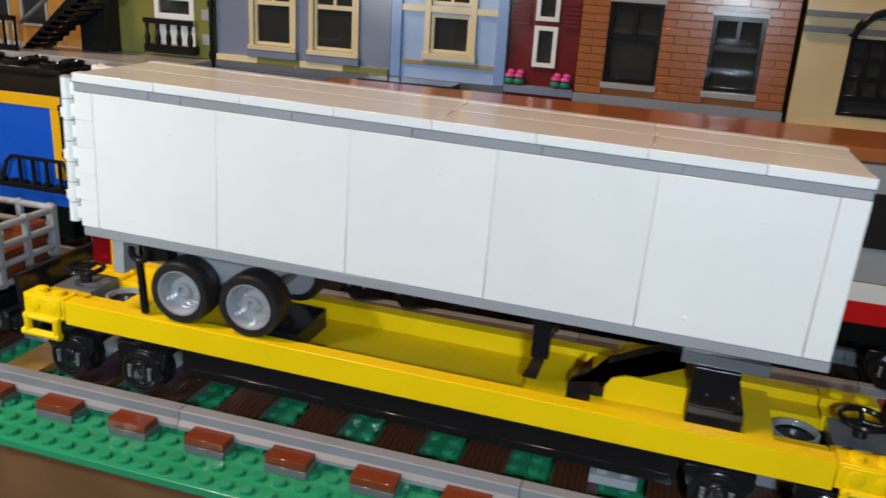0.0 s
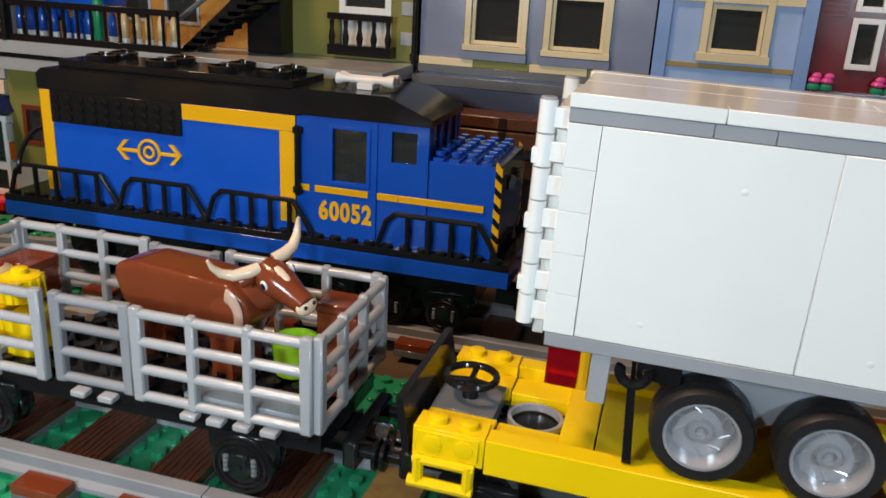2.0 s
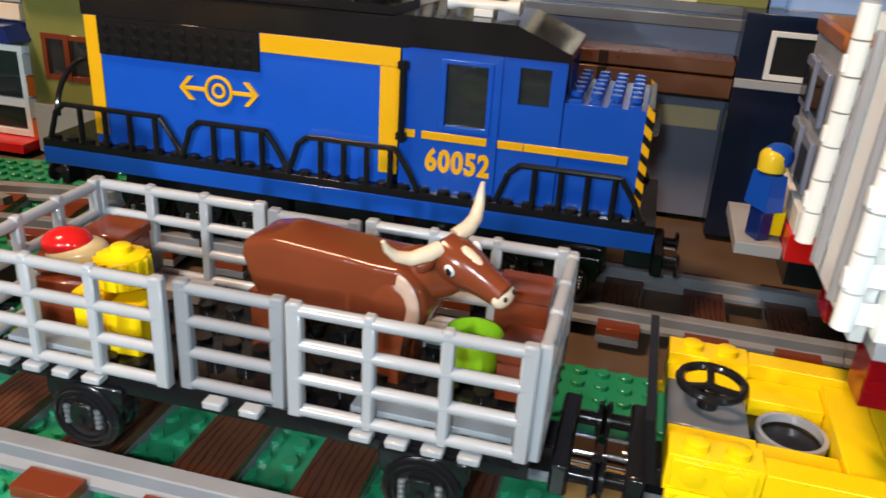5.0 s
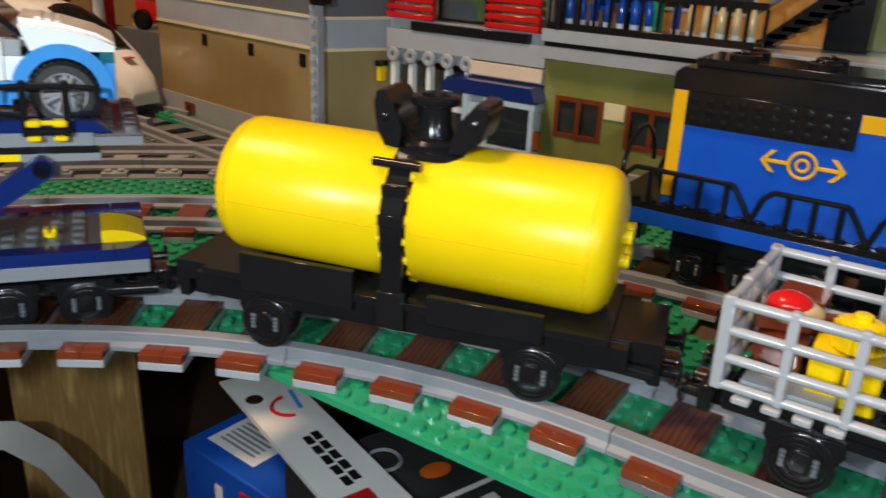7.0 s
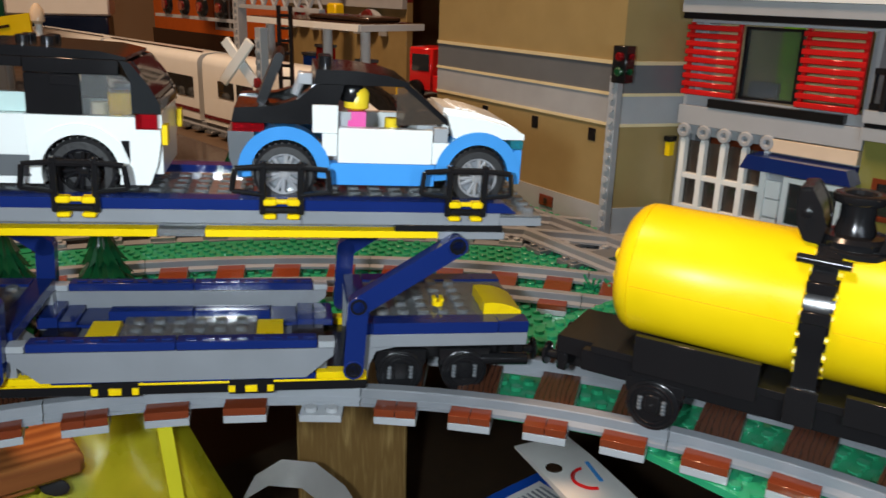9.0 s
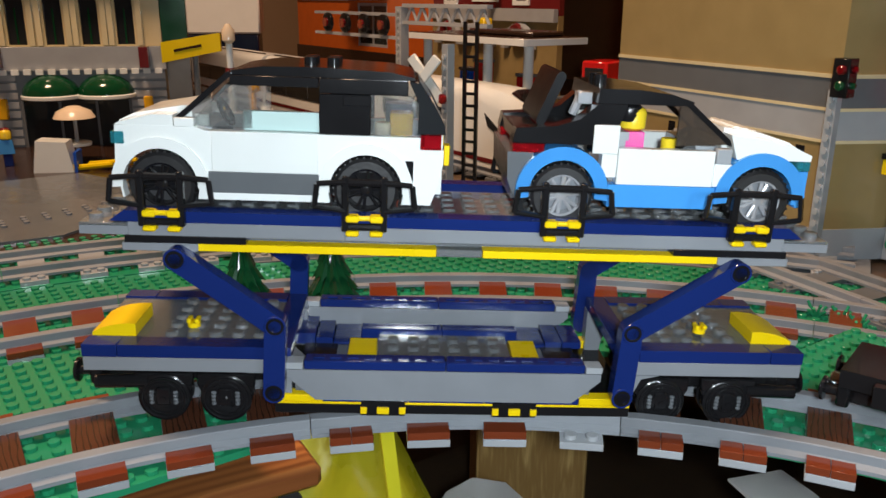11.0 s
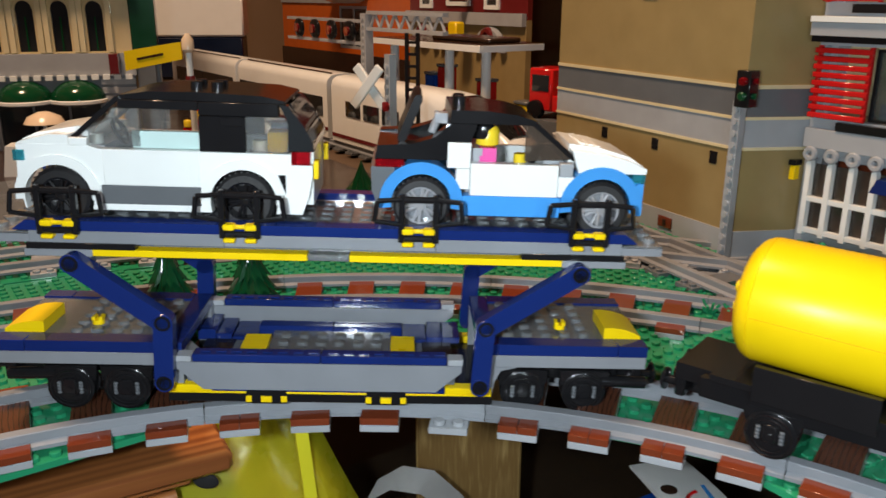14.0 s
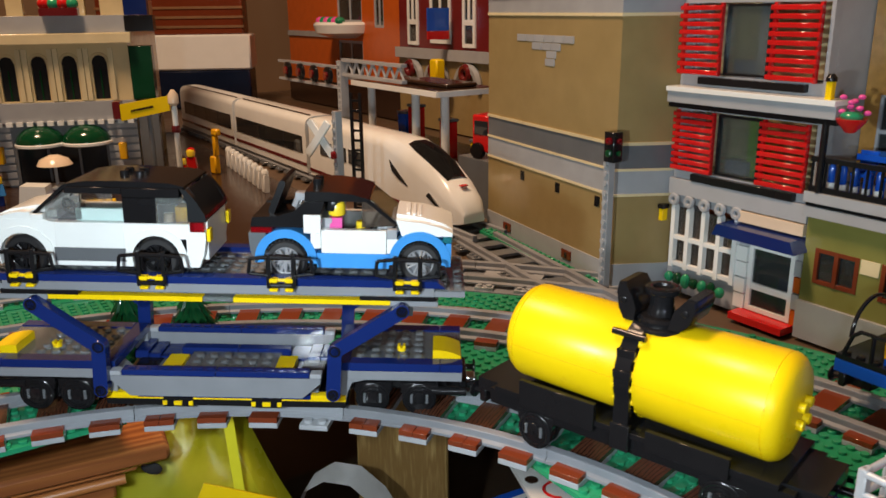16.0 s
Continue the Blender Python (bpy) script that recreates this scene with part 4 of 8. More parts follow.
for y in (-6, 6):
    part("jumper", rq(bm_(), (62, y * 2.6, 26), (84, y * 2.6, 24), 2.4, 10), BLACK, tw)

# ---- the row of brick-built houses behind the tracks ----
DEEP = 0.16


def sash(t, x0, x1, z0, z1, y, frame_mat, bars=(), posts=(), w=0.0022, pane=None):
    """A window set in an opening: frame, bars and pane, one thing's part with its own pieces."""
    bm = bx(bm_(), x0, x0 + w, y - 0.0012, y + 0.003, z0, z1)
    bx(bm, x1 - w, x1, y - 0.0012, y + 0.003, z0, z1)
    bx(bm, x0 + w, x1 - w, y - 0.0012, y + 0.003, z0, z0 + w)
    bx(bm, x0 + w, x1 - w, y - 0.0012, y + 0.003, z1 - w, z1)
    for b in bars:
        bx(bm, x0 + w, x1 - w, y - 0.001, y + 0.003, b - w * 0.7, b + w * 0.7)
    for p in posts:
        bx(bm, p - w * 0.5, p + w * 0.5, y - 0.0008, y + 0.003, bars[0] if bars else z0, z1 - w)
    win = part("window", bm, frame_mat, t)
    part("pane", bx(bm_(), x0 + w * 0.8, x1 - w * 0.8, y + 0.0008, y + 0.0016, z0 + w * 0.8, z1 - w * 0.8), pane or TINT, win, "reflecting clear plastic pane")
    return win


def house(x0, x1, y, z1, material, label, holes=(), z0=Z2, d=DEEP):
    t = thing("toy_house", label, "house", pose((x0 + x1) / 2, y, 0), group="row of toy houses")
    t["ox"] = (x0 + x1) / 2
    o = (x0 + x1) / 2
    part("front_wall", pierced(bm_(), x0 - o, x1 - o, z0, z1, 0, 0.008, [(a - o, b - o, c, e) for a, b, c, e in holes]), material, t)
    bm = bx(bm_(), x0 - o, x0 - o + 0.008, 0.0081, d, z0, z1)
    bx(bm, x1 - o - 0.008, x1 - o, 0.0081, d, z0, z1)
    bx(bm, x0 - o + 0.0081, x1 - o - 0.0081, d - 0.008, d, z0, z1)
    part("side_wall", bm, material, t)
    part("roof", bx(bm_(), x0 - o, x1 - o, 0, d, z1 + 0.0001, z1 + 0.0032), DGREY, t)
    part("inner_floor", bx(bm_(), x0 - o + 0.0085, x1 - o - 0.0085, 0.0085, d - 0.009, 0.092, 0.0952), DTAN, t)
    return t, o


def strip(t, name, x0, x1, y0, y1, z0, z1, material, o, yb, label=""):
    return part(name, bx(bm_(), x0 - o, x1 - o, y0 - yb, y1 - yb, z0, z1), material, t, label)


YH = 0.556
# grey-blue house
hl = [(-0.3035, -0.2745, 0.112, 0.170), (-0.258, -0.228, 0.112, 0.170)]
t, o = house(-0.3338, -0.2022, YH, 0.262, SANDBLUE, "grey-blue toy house front with tan window frames", hl)
for a, b, c, e in hl:
    sash(t, a - o, b - o, c, e, 0.001, CREAM, [0.1405], [(a + b) / 2 - o])
    strip(t, "window_frame", a - 0.0035, a, YH - 0.0022, YH - 0.0001, 0.1085, e, CREAM, o, YH)
    strip(t, "window_frame", b, b + 0.0035, YH - 0.0022, YH - 0.0001, 0.1085, e, CREAM, o, YH)
    strip(t, "window_sill", a - 0.004, b + 0.004, YH - 0.004, YH - 0.0001, 0.1085, 0.1118, CREAM, o, YH)
    strip(t, "window_apron", a - 0.0045, b + 0.0045, YH - 0.0036, YH - 0.0001, 0.1035, 0.1083, SANDBLUE, o, YH)
    part("window_lamp", bx(bm_(), a - o + 0.008, b - o - 0.006, 0.03, 0.045, 0.0953, 0.118), DRED if a > -0.28 else TAN, t)
for k in range(4):
    a = -0.3335 + k * 0.0328
    strip(t, "base_course", a, a + 0.0326, YH - 0.0025, YH - 0.0001, 0.099, 0.1033, CREAM if k % 2 == 0 else OLIVE, o, YH)
strip(t, "plinth", -0.3338, -0.2022, YH - 0.003, YH - 0.0001, 0.0945, 0.0989, DGREY, o, YH)
# drain pipe between the olive and the grey-blue house
dp = thing("drain_pipe", "black plastic drain pipe between two toy houses", "drain pipe", pose(-0.3365, YH - 0.003, 0))
part("pipe", bar(bm_(), (0, 0, Z2), (0, 0, 0.262), 0.0016, 10), BLACK, dp)
for z in (0.1, 0.135, 0.17, 0.205):
    part("pipe_clip", lathe(bm_(), [(0.0024, 0), (0.0024, 0.004)], "z", (0, 0, z), 12), BLACK, dp)
# light blue house
hl = [(-0.174, -0.147, 0.117, 0.1415), (-0.174, -0.147, 0.1475, 0.19)]
t, o = house(-0.2012, -0.1222, YH, 0.262, LBLUE, "light blue toy house front with cream window", hl)
for a, b, c, e in hl:
    sash(t, a - o, b - o, c, e, 0.001, CREAM, [], [(a + b) / 2 - o] if c > 0.14 else [])
strip(t, "window_frame", -0.178, -0.1741, YH - 0.0022, YH - 0.0001, 0.1135, 0.19, CREAM, o, YH)
strip(t, "window_frame", -0.1469, -0.143, YH - 0.0022, YH - 0.0001, 0.1135, 0.19, CREAM, o, YH)
strip(t, "window_sill", -0.179, -0.142, YH - 0.0034, YH - 0.0001, 0.1125, 0.1168, CREAM, o, YH)
strip(t, "string_course", -0.2010, -0.1224, YH - 0.0018, YH - 0.0001, 0.1425, 0.1465, CREAM, o, YH)
strip(t, "string_course", -0.2010, -0.1224, YH - 0.0012, YH - 0.0001, 0.1085, 0.1112, DTAN, o, YH)
for a, b in ((-0.2011, -0.194), (-0.1292, -0.1223)):
    strip(t, "corner_quoin", a, b, YH - 0.0024, YH - 0.0001, 0.1, 0.2, MIDBLUE, o, YH)
strip(t, "plinth", -0.2012, -0.1222, YH - 0.003, YH - 0.0001, 0.0945, 0.0995, DGREY, o, YH)
part("curtain", bx(bm_(), -0.171 - o, -0.160 - o, 0.012, 0.014, 0.117, 0.141), LBLUE, t)
part("door_leaf", prism(bm_(), [(-0.160 - o, 0.141), (-0.149 - o, 0.141), (-0.149 - o, 0.12)], 0.010, 0.012), REDBROWN, t)
# dark red strip with flower box
hl = [(-0.1055, -0.0905, 0.1135, 0.139), (-0.1055, -0.0905, 0.142, 0.165)]
t, o = house(-0.1218, -0.0770, YH + 0.002, 0.262, DRED, "narrow dark red toy house front with pink flowers", hl)
for a, b, c, e in hl:
    sash(t, a - o, b - o, c, e, -0.0006, WHITE, w=0.0028)
for zz in range(6):
    for a, b in ((-0.1216, -0.1085), (-0.088, -0.0772)):
        strip(t, "louvre", a, b, YH + 0.0004, YH + 0.0019, 0.139 + zz * 0.0026, 0.1408 + zz * 0.0026, DRED, o, YH + 0.002)
strip(t, "plinth", -0.1218, -0.0770, YH - 0.004, YH + 0.0019, 0.0965, 0.1015, SANDBLUE, o, YH + 0.002)
for x in (-0.1185, -0.1125, -0.0885, -0.0825):
    f = part("flower", lathe(bm_(), [(0.0028, 0), (0.0033, 0.0008), (0.0026, 0.0022), (0.0012, 0.0028)], "z", (x - o, -0.004, 0.1062), 10), PINK, t, "pink plastic flower")
    bmf = ball(bm_(), (x - o + 0.0008, -0.0042, 0.1095), 0.0026, 0.0022, 0.0018, 8, 6)
    part("blossom", bmf, PINK, f)
    part("leaf", lathe(bm_(), [(0.0032, 0), (0.0034, 0.0016), (0.0024, 0.0028)], "z", (x - o, -0.004, 0.1028), 10), GREEN, f)
# orange-brown masonry house: every brick is a piece
hl = [(-0.0595, -0.0275, 0.1085, 0.1565), (0.0015, 0.0315, 0.1085, 0.1525)]
t, o = house(-0.0765, 0.0482, YH + 0.0008, 0.262, NOUGAT, "orange-brown masonry toy house front with black windows", hl)
for a, b, c, e in hl:
    m = c + (e - c) * 0.58
    sash(t, a - o, b - o, c, e, 0.0006, BLACK, [m], [(a + b) / 2 - o], w=0.0026)
    strip(t, "window_sill", a - 0.001, b + 0.001, YH - 0.0024, YH + 0.0007, 0.1048, 0.1082, LGREY, o, YH + 0.0008)
    strip(t, "lintel", a - 0.001, b + 0.001, YH - 0.0016, YH + 0.0007, e + 0.0003, e + 0.003, LGREY, o, YH + 0.0008)
part("shop_screen", bx(bm_(), -0.05 - o, -0.041 - o, 0.02, 0.03, 0.118, 0.133), TAN, t)
strip(t, "plinth", -0.0765, 0.0482, YH - 0.006, YH + 0.0007, 0.0940, 0.1005, MGREY, o, YH + 0.0008)
HB, WB = 0.0048, 0.016
BRICK = mesh_of("brick", bx(bm_(), 0.0001, WB - 0.0001, -0.0011, 0.0006, 0.0001, HB - 0.0003, 0.0003), NOUGAT)
for r in range(14):
    z = 0.1008 + r * HB
    cuts = sorted((h[0], h[1]) for h in hl if z < h[3] + 0.003 and z + HB > h[2] - 0.004)
    spans, x = [], -0.0764
    for c0, c1 in cuts + [(0.0481, 0.06)]:
        if c0 - x > 0.002:
            spans.append((x, c0))
        x = c1
    for u, v in spans:
        x = u
        first = WB / 2 if r % 2 else WB
        while x < v - 0.0015:
            w = min(first, v - x)
            if v - x - w < 0.003:
                w = v - x
            part("brick", BRICK, None, t, m=pose(x - o, -0.0012, z) @ Matrix.Diagonal((w / WB, 1, 1, 1)))
            x += w
            first = WB
# tan house with an arched window
hl = [(0.0775, 0.118, 0.1015, 0.1455)]
t, o = house(0.0515, 0.30, YH, 0.262, TAN, "tan toy house front with a black arched window", hl)
sash(t, 0.0775 - o, 0.118 - o, 0.1015, 0.1455, 0.0006, BLACK, [0.112, 0.123, 0.134], [0.0875 - o, 0.0977 - o, 0.108 - o], w=0.0022)
bm = torus(bm_(), (0.0977 - o, -0.002, 0.1405), 0.0205, 0.0024, "y", seg=16, sec=6, a0=15, a1=165)
part("arch", bm, BLACK, t)
for z in (0.1475, 0.156):
    strip(t, "string_course", 0.0513, 0.30, YH - 0.003, YH - 0.0001, z, z + 0.0035, DGREY, o, YH)
strip(t, "plinth", 0.0515, 0.30, YH - 0.004, YH - 0.0001, 0.084, 0.0935, CREAM, o, YH)
# kerb ledge that carries the row, and the platform below it
solid("row_ledge", bx(bm_(), -0.3338, 0.30, YH - 0.014, YH - 0.0065, 0.0885, 0.0938), DGREY, "dark grey ledge along the toy houses", "ledge", kind="structure")
solid("row_base", bx(bm_(), -0.3338, 0.30, YH - 0.0062, YH - 0.0046, Z2, 0.0935), SANDBLUE, "grey-blue wall below the toy houses", "wall", kind="structure")
for a, b, mt, z in ((-0.30, -0.215, CREAM, 0.0385), (-0.2135, -0.15, DEEPNAVY, 0.03)):
    solid("lower_front", bx(bm_(), a, b, YH - 0.03, YH - 0.0068, Z2, 0.0995) if mt is DEEPNAVY else bx(bm_(), a, b, YH - 0.0085, YH - 0.0068, z, z + 0.0105), mt, "lower shop front of the toy houses", "shop front", kind="structure")
for z0, z1 in ((0.0590, 0.0688), (0.0698, 0.0765)):
    bmw = thing("brown_beam", "reddish brown plastic beam along the grey-blue wall", "beam", pose(-0.275, YH - 0.03, z0), group="wall beams")
    part("beam", bx(bm_(), -0.058, 0.0612, 0, 0.0232, 0, z1 - z0, 0.0006), BEAM, bmw)
    part("beam_joint", bx(bm_(), -0.0022, 0.0022, -0.0006, 0.0002, 0.0002, z1 - z0 - 0.0002), DBROWN, bmw)
w0 = thing("shop_window", "white-framed shop window in a dark blue front", "window", pose(-0.1895, YH - 0.0305, 0.0705))
bm = bx(bm_(), -0.012, -0.0095, -0.001, 0.0004, 0, 0.022)
bx(bm, 0.0095, 0.012, -0.001, 0.0004, 0, 0.022)
bx(bm, -0.0095, 0.0095, -0.001, 0.0004, 0, 0.0025)
bx(bm, -0.0095, 0.0095, -0.001, 0.0004, 0.0195, 0.022)
part("frame", bm, WHITE, w0)
part("pane", bx(bm_(), -0.0094, 0.0094, -0.0004, 0.0004, 0.0026, 0.0194), PANE, w0)
part("sill", bx(bm_(), -0.024, 0.016, -0.0026, -0.0002, -0.0046, -0.0006), LGREY, w0)

# ---- olive building with the terrace ----
YO = 0.507
hl = [(-0.578, -0.546, 0.033, 0.0585), (-0.531, -0.499, 0.033, 0.0585), (-0.484, -0.452, 0.033, 0.0585)]
t, o = house(-0.5865, -0.3372, YO, 0.0800, OLIVE, "olive toy building with brown windows below a grey terrace", hl, d=0.05)
for a, b, c, e in hl:
    sash(t, a - o, b - o, c, e, 0.0006, REDBROWN, [], [], w=0.003)
    part("window_post", bx(bm_(), (a + b) / 2 - 0.0016 - o, (a + b) / 2 + 0.0016 - o, -0.001, 0.003, c, e), REDBROWN, t)
    part("lace_curtain", bx(bm_(), b - 0.012 - o, b - 0.005 - o, 0.0045, 0.0065, c + 0.003, e - 0.004), LGREY, t)
for x in (-0.5455, -0.4985):
    strip(t, "tan_block", x + 0.0005, x + 0.0135, YO - 0.0008, YO - 0.0001, 0.0485, 0.0585, CREAM, o, YO)
strip(t, "plinth", -0.5865, -0.3372, YO - 0.003, YO - 0.0001, Z2, 0.0185, LGREY, o, YO)
tc = thing("terrace", "stepped grey terrace slab above the olive wall", "terrace", pose(-0.46, YO, 0.080), kind="structure")
part("lower_step", bx(bm_(), -0.1275, 0.1240, -0.006, 0.055, 0.0003, 0.0078), LGREY, tc)
# recessed black strip: the shade between the two steps, put in as colour
part("shadow_gap", bx(bm_(), -0.1270, 0.1235, -0.0045, 0.055, 0.0079, 0.0106), BLACK, tc)
part("upper_step", bx(bm_(), -0.1275, 0.1240, -0.0075, 0.056, 0.0107, 0.0180), LGREY, tc)
rl = thing("terrace_railing", "black plastic terrace railing with posts", "railing", pose(-0.46, YO - 0.004, 0.098))
part("top_bar", bx(bm_(), -0.126, 0.0, -0.0016, 0.0016, 0.0205, 0.0240), BLACK, rl)
part("bottom_bar", bx(bm_(), -0.126, 0.0, -0.0016, 0.0016, 0.0002, 0.0040), BLACK, rl)
for k in range(14):
    part("post", bar(bm_(), (-0.1250 + k * 0.0096, 0, 0.0038), (-0.1250 + k * 0.0096, 0, 0.0207), 0.0011, 6), BLACK, rl)
random.seed(4)
for k in range(13):
    x = -0.577 + k * 0.0083 + (0.008 if k > 6 else 0)
    if x > -0.468:
        break
    c = BLUE if k < 8 else TAN
    bt = thing("bottle", "small blue and white plastic bottle on the terrace" if k < 8 else "small tan plastic tube on the terrace", "bottle", pose(x, YO + 0.006, 0.0981), group="terrace bottles")
    part("body", lathe(bm_(), [(0.0022, 0.006), (0.0024, 0.007), (0.0024, 0.016), (0.0012, 0.0195)], "z", (0, 0, 0), 10), c, bt)
    part("foot", lathe(bm_(), [(0.0018, 0.0), (0.0026, 0.001), (0.0026, 0.0058)], "z", (0, 0, 0), 10), WHITE, bt)
tb = thing("terrace_table", "blue plastic table top on the terrace", "table", pose(-0.545, YO + 0.026, 0.0981))
part("tabletop", bx(bm_(), -0.022, 0.022, -0.010, 0.010, 0.022, 0.0262), BLUE, tb)
part("leg", bx(bm_(), -0.003, 0.003, -0.003, 0.003, 0, 0.0219), BLACK, tb)
gb = thing("green_bottle", "glossy green plastic bottle on the terrace", "bottle", pose(-0.5235, YO + 0.010, 0.0981))
part("body", lathe(bm_(), [(0.003, 0), (0.0036, 0.001), (0.0036, 0.022), (0.0016, 0.030), (0.0014, 0.041), (0.0004, 0.0415)], "z", (0, 0, 0), 14), GREEN, gb)
for x in (-0.560, -0.538):
    chr_ = thing("terrace_chair", "blue plastic chair on the terrace", "chair", pose(x, YO + 0.014, 0.0981), group="terrace chairs")
    part("seat", bx(bm_(), -0.006, 0.006, -0.006, 0.006, 0.012, 0.0144, 0.0006), BLUE, chr_)
    part("backrest", bx(bm_(), -0.0062, 0.0062, 0.0046, 0.0062, 0.0145, 0.0285, 0.0007), BLUE, chr_)
    for dx in (-0.0046, 0.0046):
        for dy in (-0.0046, 0.0046):
            part("leg", bar(bm_(), (dx, dy, 0), (dx, dy, 0.0121), 0.0009, 6), BLUE, chr_)
st = thing("outside_stair", "black plastic outside stair on the terrace", "stair", pose(-0.468, YO + 0.012, 0.0981))
for k in range(9):
    part("tread", bx(bm_(), 0.006 * k, 0.006 * k + 0.010, 0, 0.020, 0.0042 * k + 0.001, 0.0042 * k + 0.0038), BLACK, st)
for y in (0.0, 0.0185):
    part("stringer", prism(bm_(), [(-0.003, 0.0), (0.006, 0.0), (0.060, 0.039), (0.060, 0.048), (0.052, 0.048)], y, y + 0.0015), BLACK, st)
part("stair_rail", bar(bm_(), (-0.002, 0.0, 0.018), (0.058, 0.0, 0.062), 0.0016), DGREY, st)
part("stair_tower", bx(bm_(), 0.030, 0.052, 0.022, 0.044, 0.0, 0.16), BLACK, st)
# set-back upper storey
hl = [(-0.3855, -0.3525, 0.103, 0.16)]
t, o = house(-0.4400, -0.3376, YH + 0.0012, 0.262, OLIVE, "olive toy house front with a white bay window", hl, z0=0.0982)
sash(t, -0.3855 - o, -0.3525 - o, 0.124, 0.16, 0.0006, WHITE, [0.140], [-0.369 - o], w=0.004)
part("balcony_board", bx(bm_(), -0.389 - o, -0.349 - o, -0.010, -0.0002, 0.1005, 0.1065), BLACK, t)
part("balcony_rail", bx(bm_(), -0.389 - o, -0.349 - o, -0.010, -0.0068, 0.1208, 0.1245), BLACK, t)
for k in range(5):
    part("baluster", lathe(bm_(), [(0.0016, 0), (0.0022, 0.004), (0.0012, 0.009), (0.0016, 0.014)], "z", (-0.3865 - o + k * 0.0088, -0.0084, 0.1066), 8), BLACK, t)
part("bay_back", bx(bm_(), -0.3855 - o, -0.3525 - o, 0.004, 0.006, 0.103, 0.1235), WHITE, t)
for z in (0.108, 0.125, 0.142):
    part("quoin", bx(bm_(), -0.346 - o, -0.3378 - o, -0.0012, -0.0001, z, z + 0.0075), LGREY, t)
part("wall_strip", bx(bm_(), -0.349 - o, -0.3378 - o, -0.0008, -0.0001, 0.0985, 0.2), OLIVE, t)
# back of the terrace, left of the stair
t, o = house(-0.5865, -0.4410, YH + 0.0012, 0.262, TANTILE, "orange-tan back wall of the terrace with glazing", [(-0.575, -0.55, 0.11, 0.16), (-0.54, -0.515, 0.11, 0.16), (-0.505, -0.48, 0.11, 0.16)], z0=0.0982)
for a in (-0.575, -0.54, -0.505):
    sash(t, a - o, a + 0.025 - o, 0.11, 0.16, 0.0006, LGREY, [0.135], [], w=0.002)
part("lime_panel", bx(bm_(), -0.566 - o, -0.556 - o, 0.012, 0.014, 0.11, 0.16), LIME, t)

# ---- grey corner shop with red shutters ----
YA = 0.511
GL = [(-0.708, -0.590, 0.0935, 0.1415), (-0.708, -0.590, 0.169, 0.222)]
LOW = [(-0.7060, -0.6440, 0.012, 0.0665), (-0.6325, -0.5930, Z2, 0.050)]
t, o = house(-0.7115, -0.5872, YA, 0.262, LGREY, "grey toy corner shop with red shutters and white lattice", GL + LOW)
for lo_, hi_ in ((0.0935, 0.1415), (0.169, 0.222)):
    for a in (-0.7115, -0.632):
        sh = part("shutter", bx(bm_(), a - o + 0.0015, a - o + 0.004, -0.004, -0.001, lo_, hi_), RED, t, "bright red slatted shutter")
        bmq = bx(bm_(), a - o + 0.036, a - o + 0.0385, -0.004, -0.001, lo_, hi_)
        part("shutter_stile", bmq, RED, sh)
        n = 9
        for k in range(n):
            z = lo_ + (hi_ - lo_) * (k + 0.1) / n
            part("slat", bx(bm_(), a - o + 0.0005, a - o + 0.0395, -0.0065, -0.0035, z, z + 0.0036, 0.0005), RED, sh)
    big_window = sash(t, -0.672 - o, -0.634 - o, lo_ + 0.001, hi_ - 0.001, 0.001, BLACK, w=0.0018, pane=TINT)
    for pane_ob in big_window.children:
        pane_ob.visible_shadow = False
    if lo_ < 0.1:
        part("lime_curtain", bx(bm_(), -0.6540 - o, -0.6400 - o, 0.014, 0.016, lo_, hi_), LIME, t)
    else:
        part("grey_post", bx(bm_(), -0.6460 - o, -0.6370 - o, 0.004, 0.010, lo_, hi_), LGREY, t)
    part("counter", bx(bm_(), -0.670 - o, -0.650 - o, 0.010, 0.020, lo_, lo_ + 0.012), SANDBLUE, t)
    part("room_back", bx(bm_(), -0.705 - o, -0.593 - o, 0.024, 0.026, lo_, hi_), TAN, t)
    part("window_box", bx(bm_(), -0.69 - o, -0.60 - o, -0.006, -0.0002, lo_ - 0.0065, lo_ - 0.001), BLACK, t)
strip(t, "string_course", -0.7115, -0.5872, YA - 0.005, YA - 0.0001, 0.0735, 0.0865, LGREY, o, YA)
bal = part("balcony_slab", bx(bm_(), -0.7115 - o, -0.570 - o, -0.014, -0.0002, 0.1480, 0.1565), LGREY, t)
part("balcony_edge", bx(bm_(), -0.7115 - o, -0.570 - o, -0.016, -0.0002, 0.1567, 0.1604), WHITE, t)
# black slab added for the shade below the balcony; no part of the shop
part("balcony_shadow", bx(bm_(), -0.7115 - o, -0.570 - o, -0.012, -0.0002, 0.1440, 0.1478), BLACK, t)
# white lattice window
for k in range(5):
    x = -0.7055 + k * 0.0152
    bm = prism(bm_(), [(x - 0.0019 - o, 0.012), (x + 0.0019 - o, 0.012), (x + 0.0019 - o, 0.062), (x - o, 0.0665), (x - 0.0019 - o, 0.062)], -0.0045, 0.0005)
    part("lattice_post", bm, WHITE, t)
for z in (0.0135, 0.036):
    part("lattice_bar", bx(bm_(), -0.7075 - o, -0.6430 - o, -0.0040, 0.0, z, z + 0.0036), WHITE, t)
for k in range(4):
    part("lattice_pane", bx(bm_(), -0.7035 - o + k * 0.0152, -0.6925 - o + k * 0.0152, 0.001, 0.0018, 0.014, 0.062), SMOKE, t)
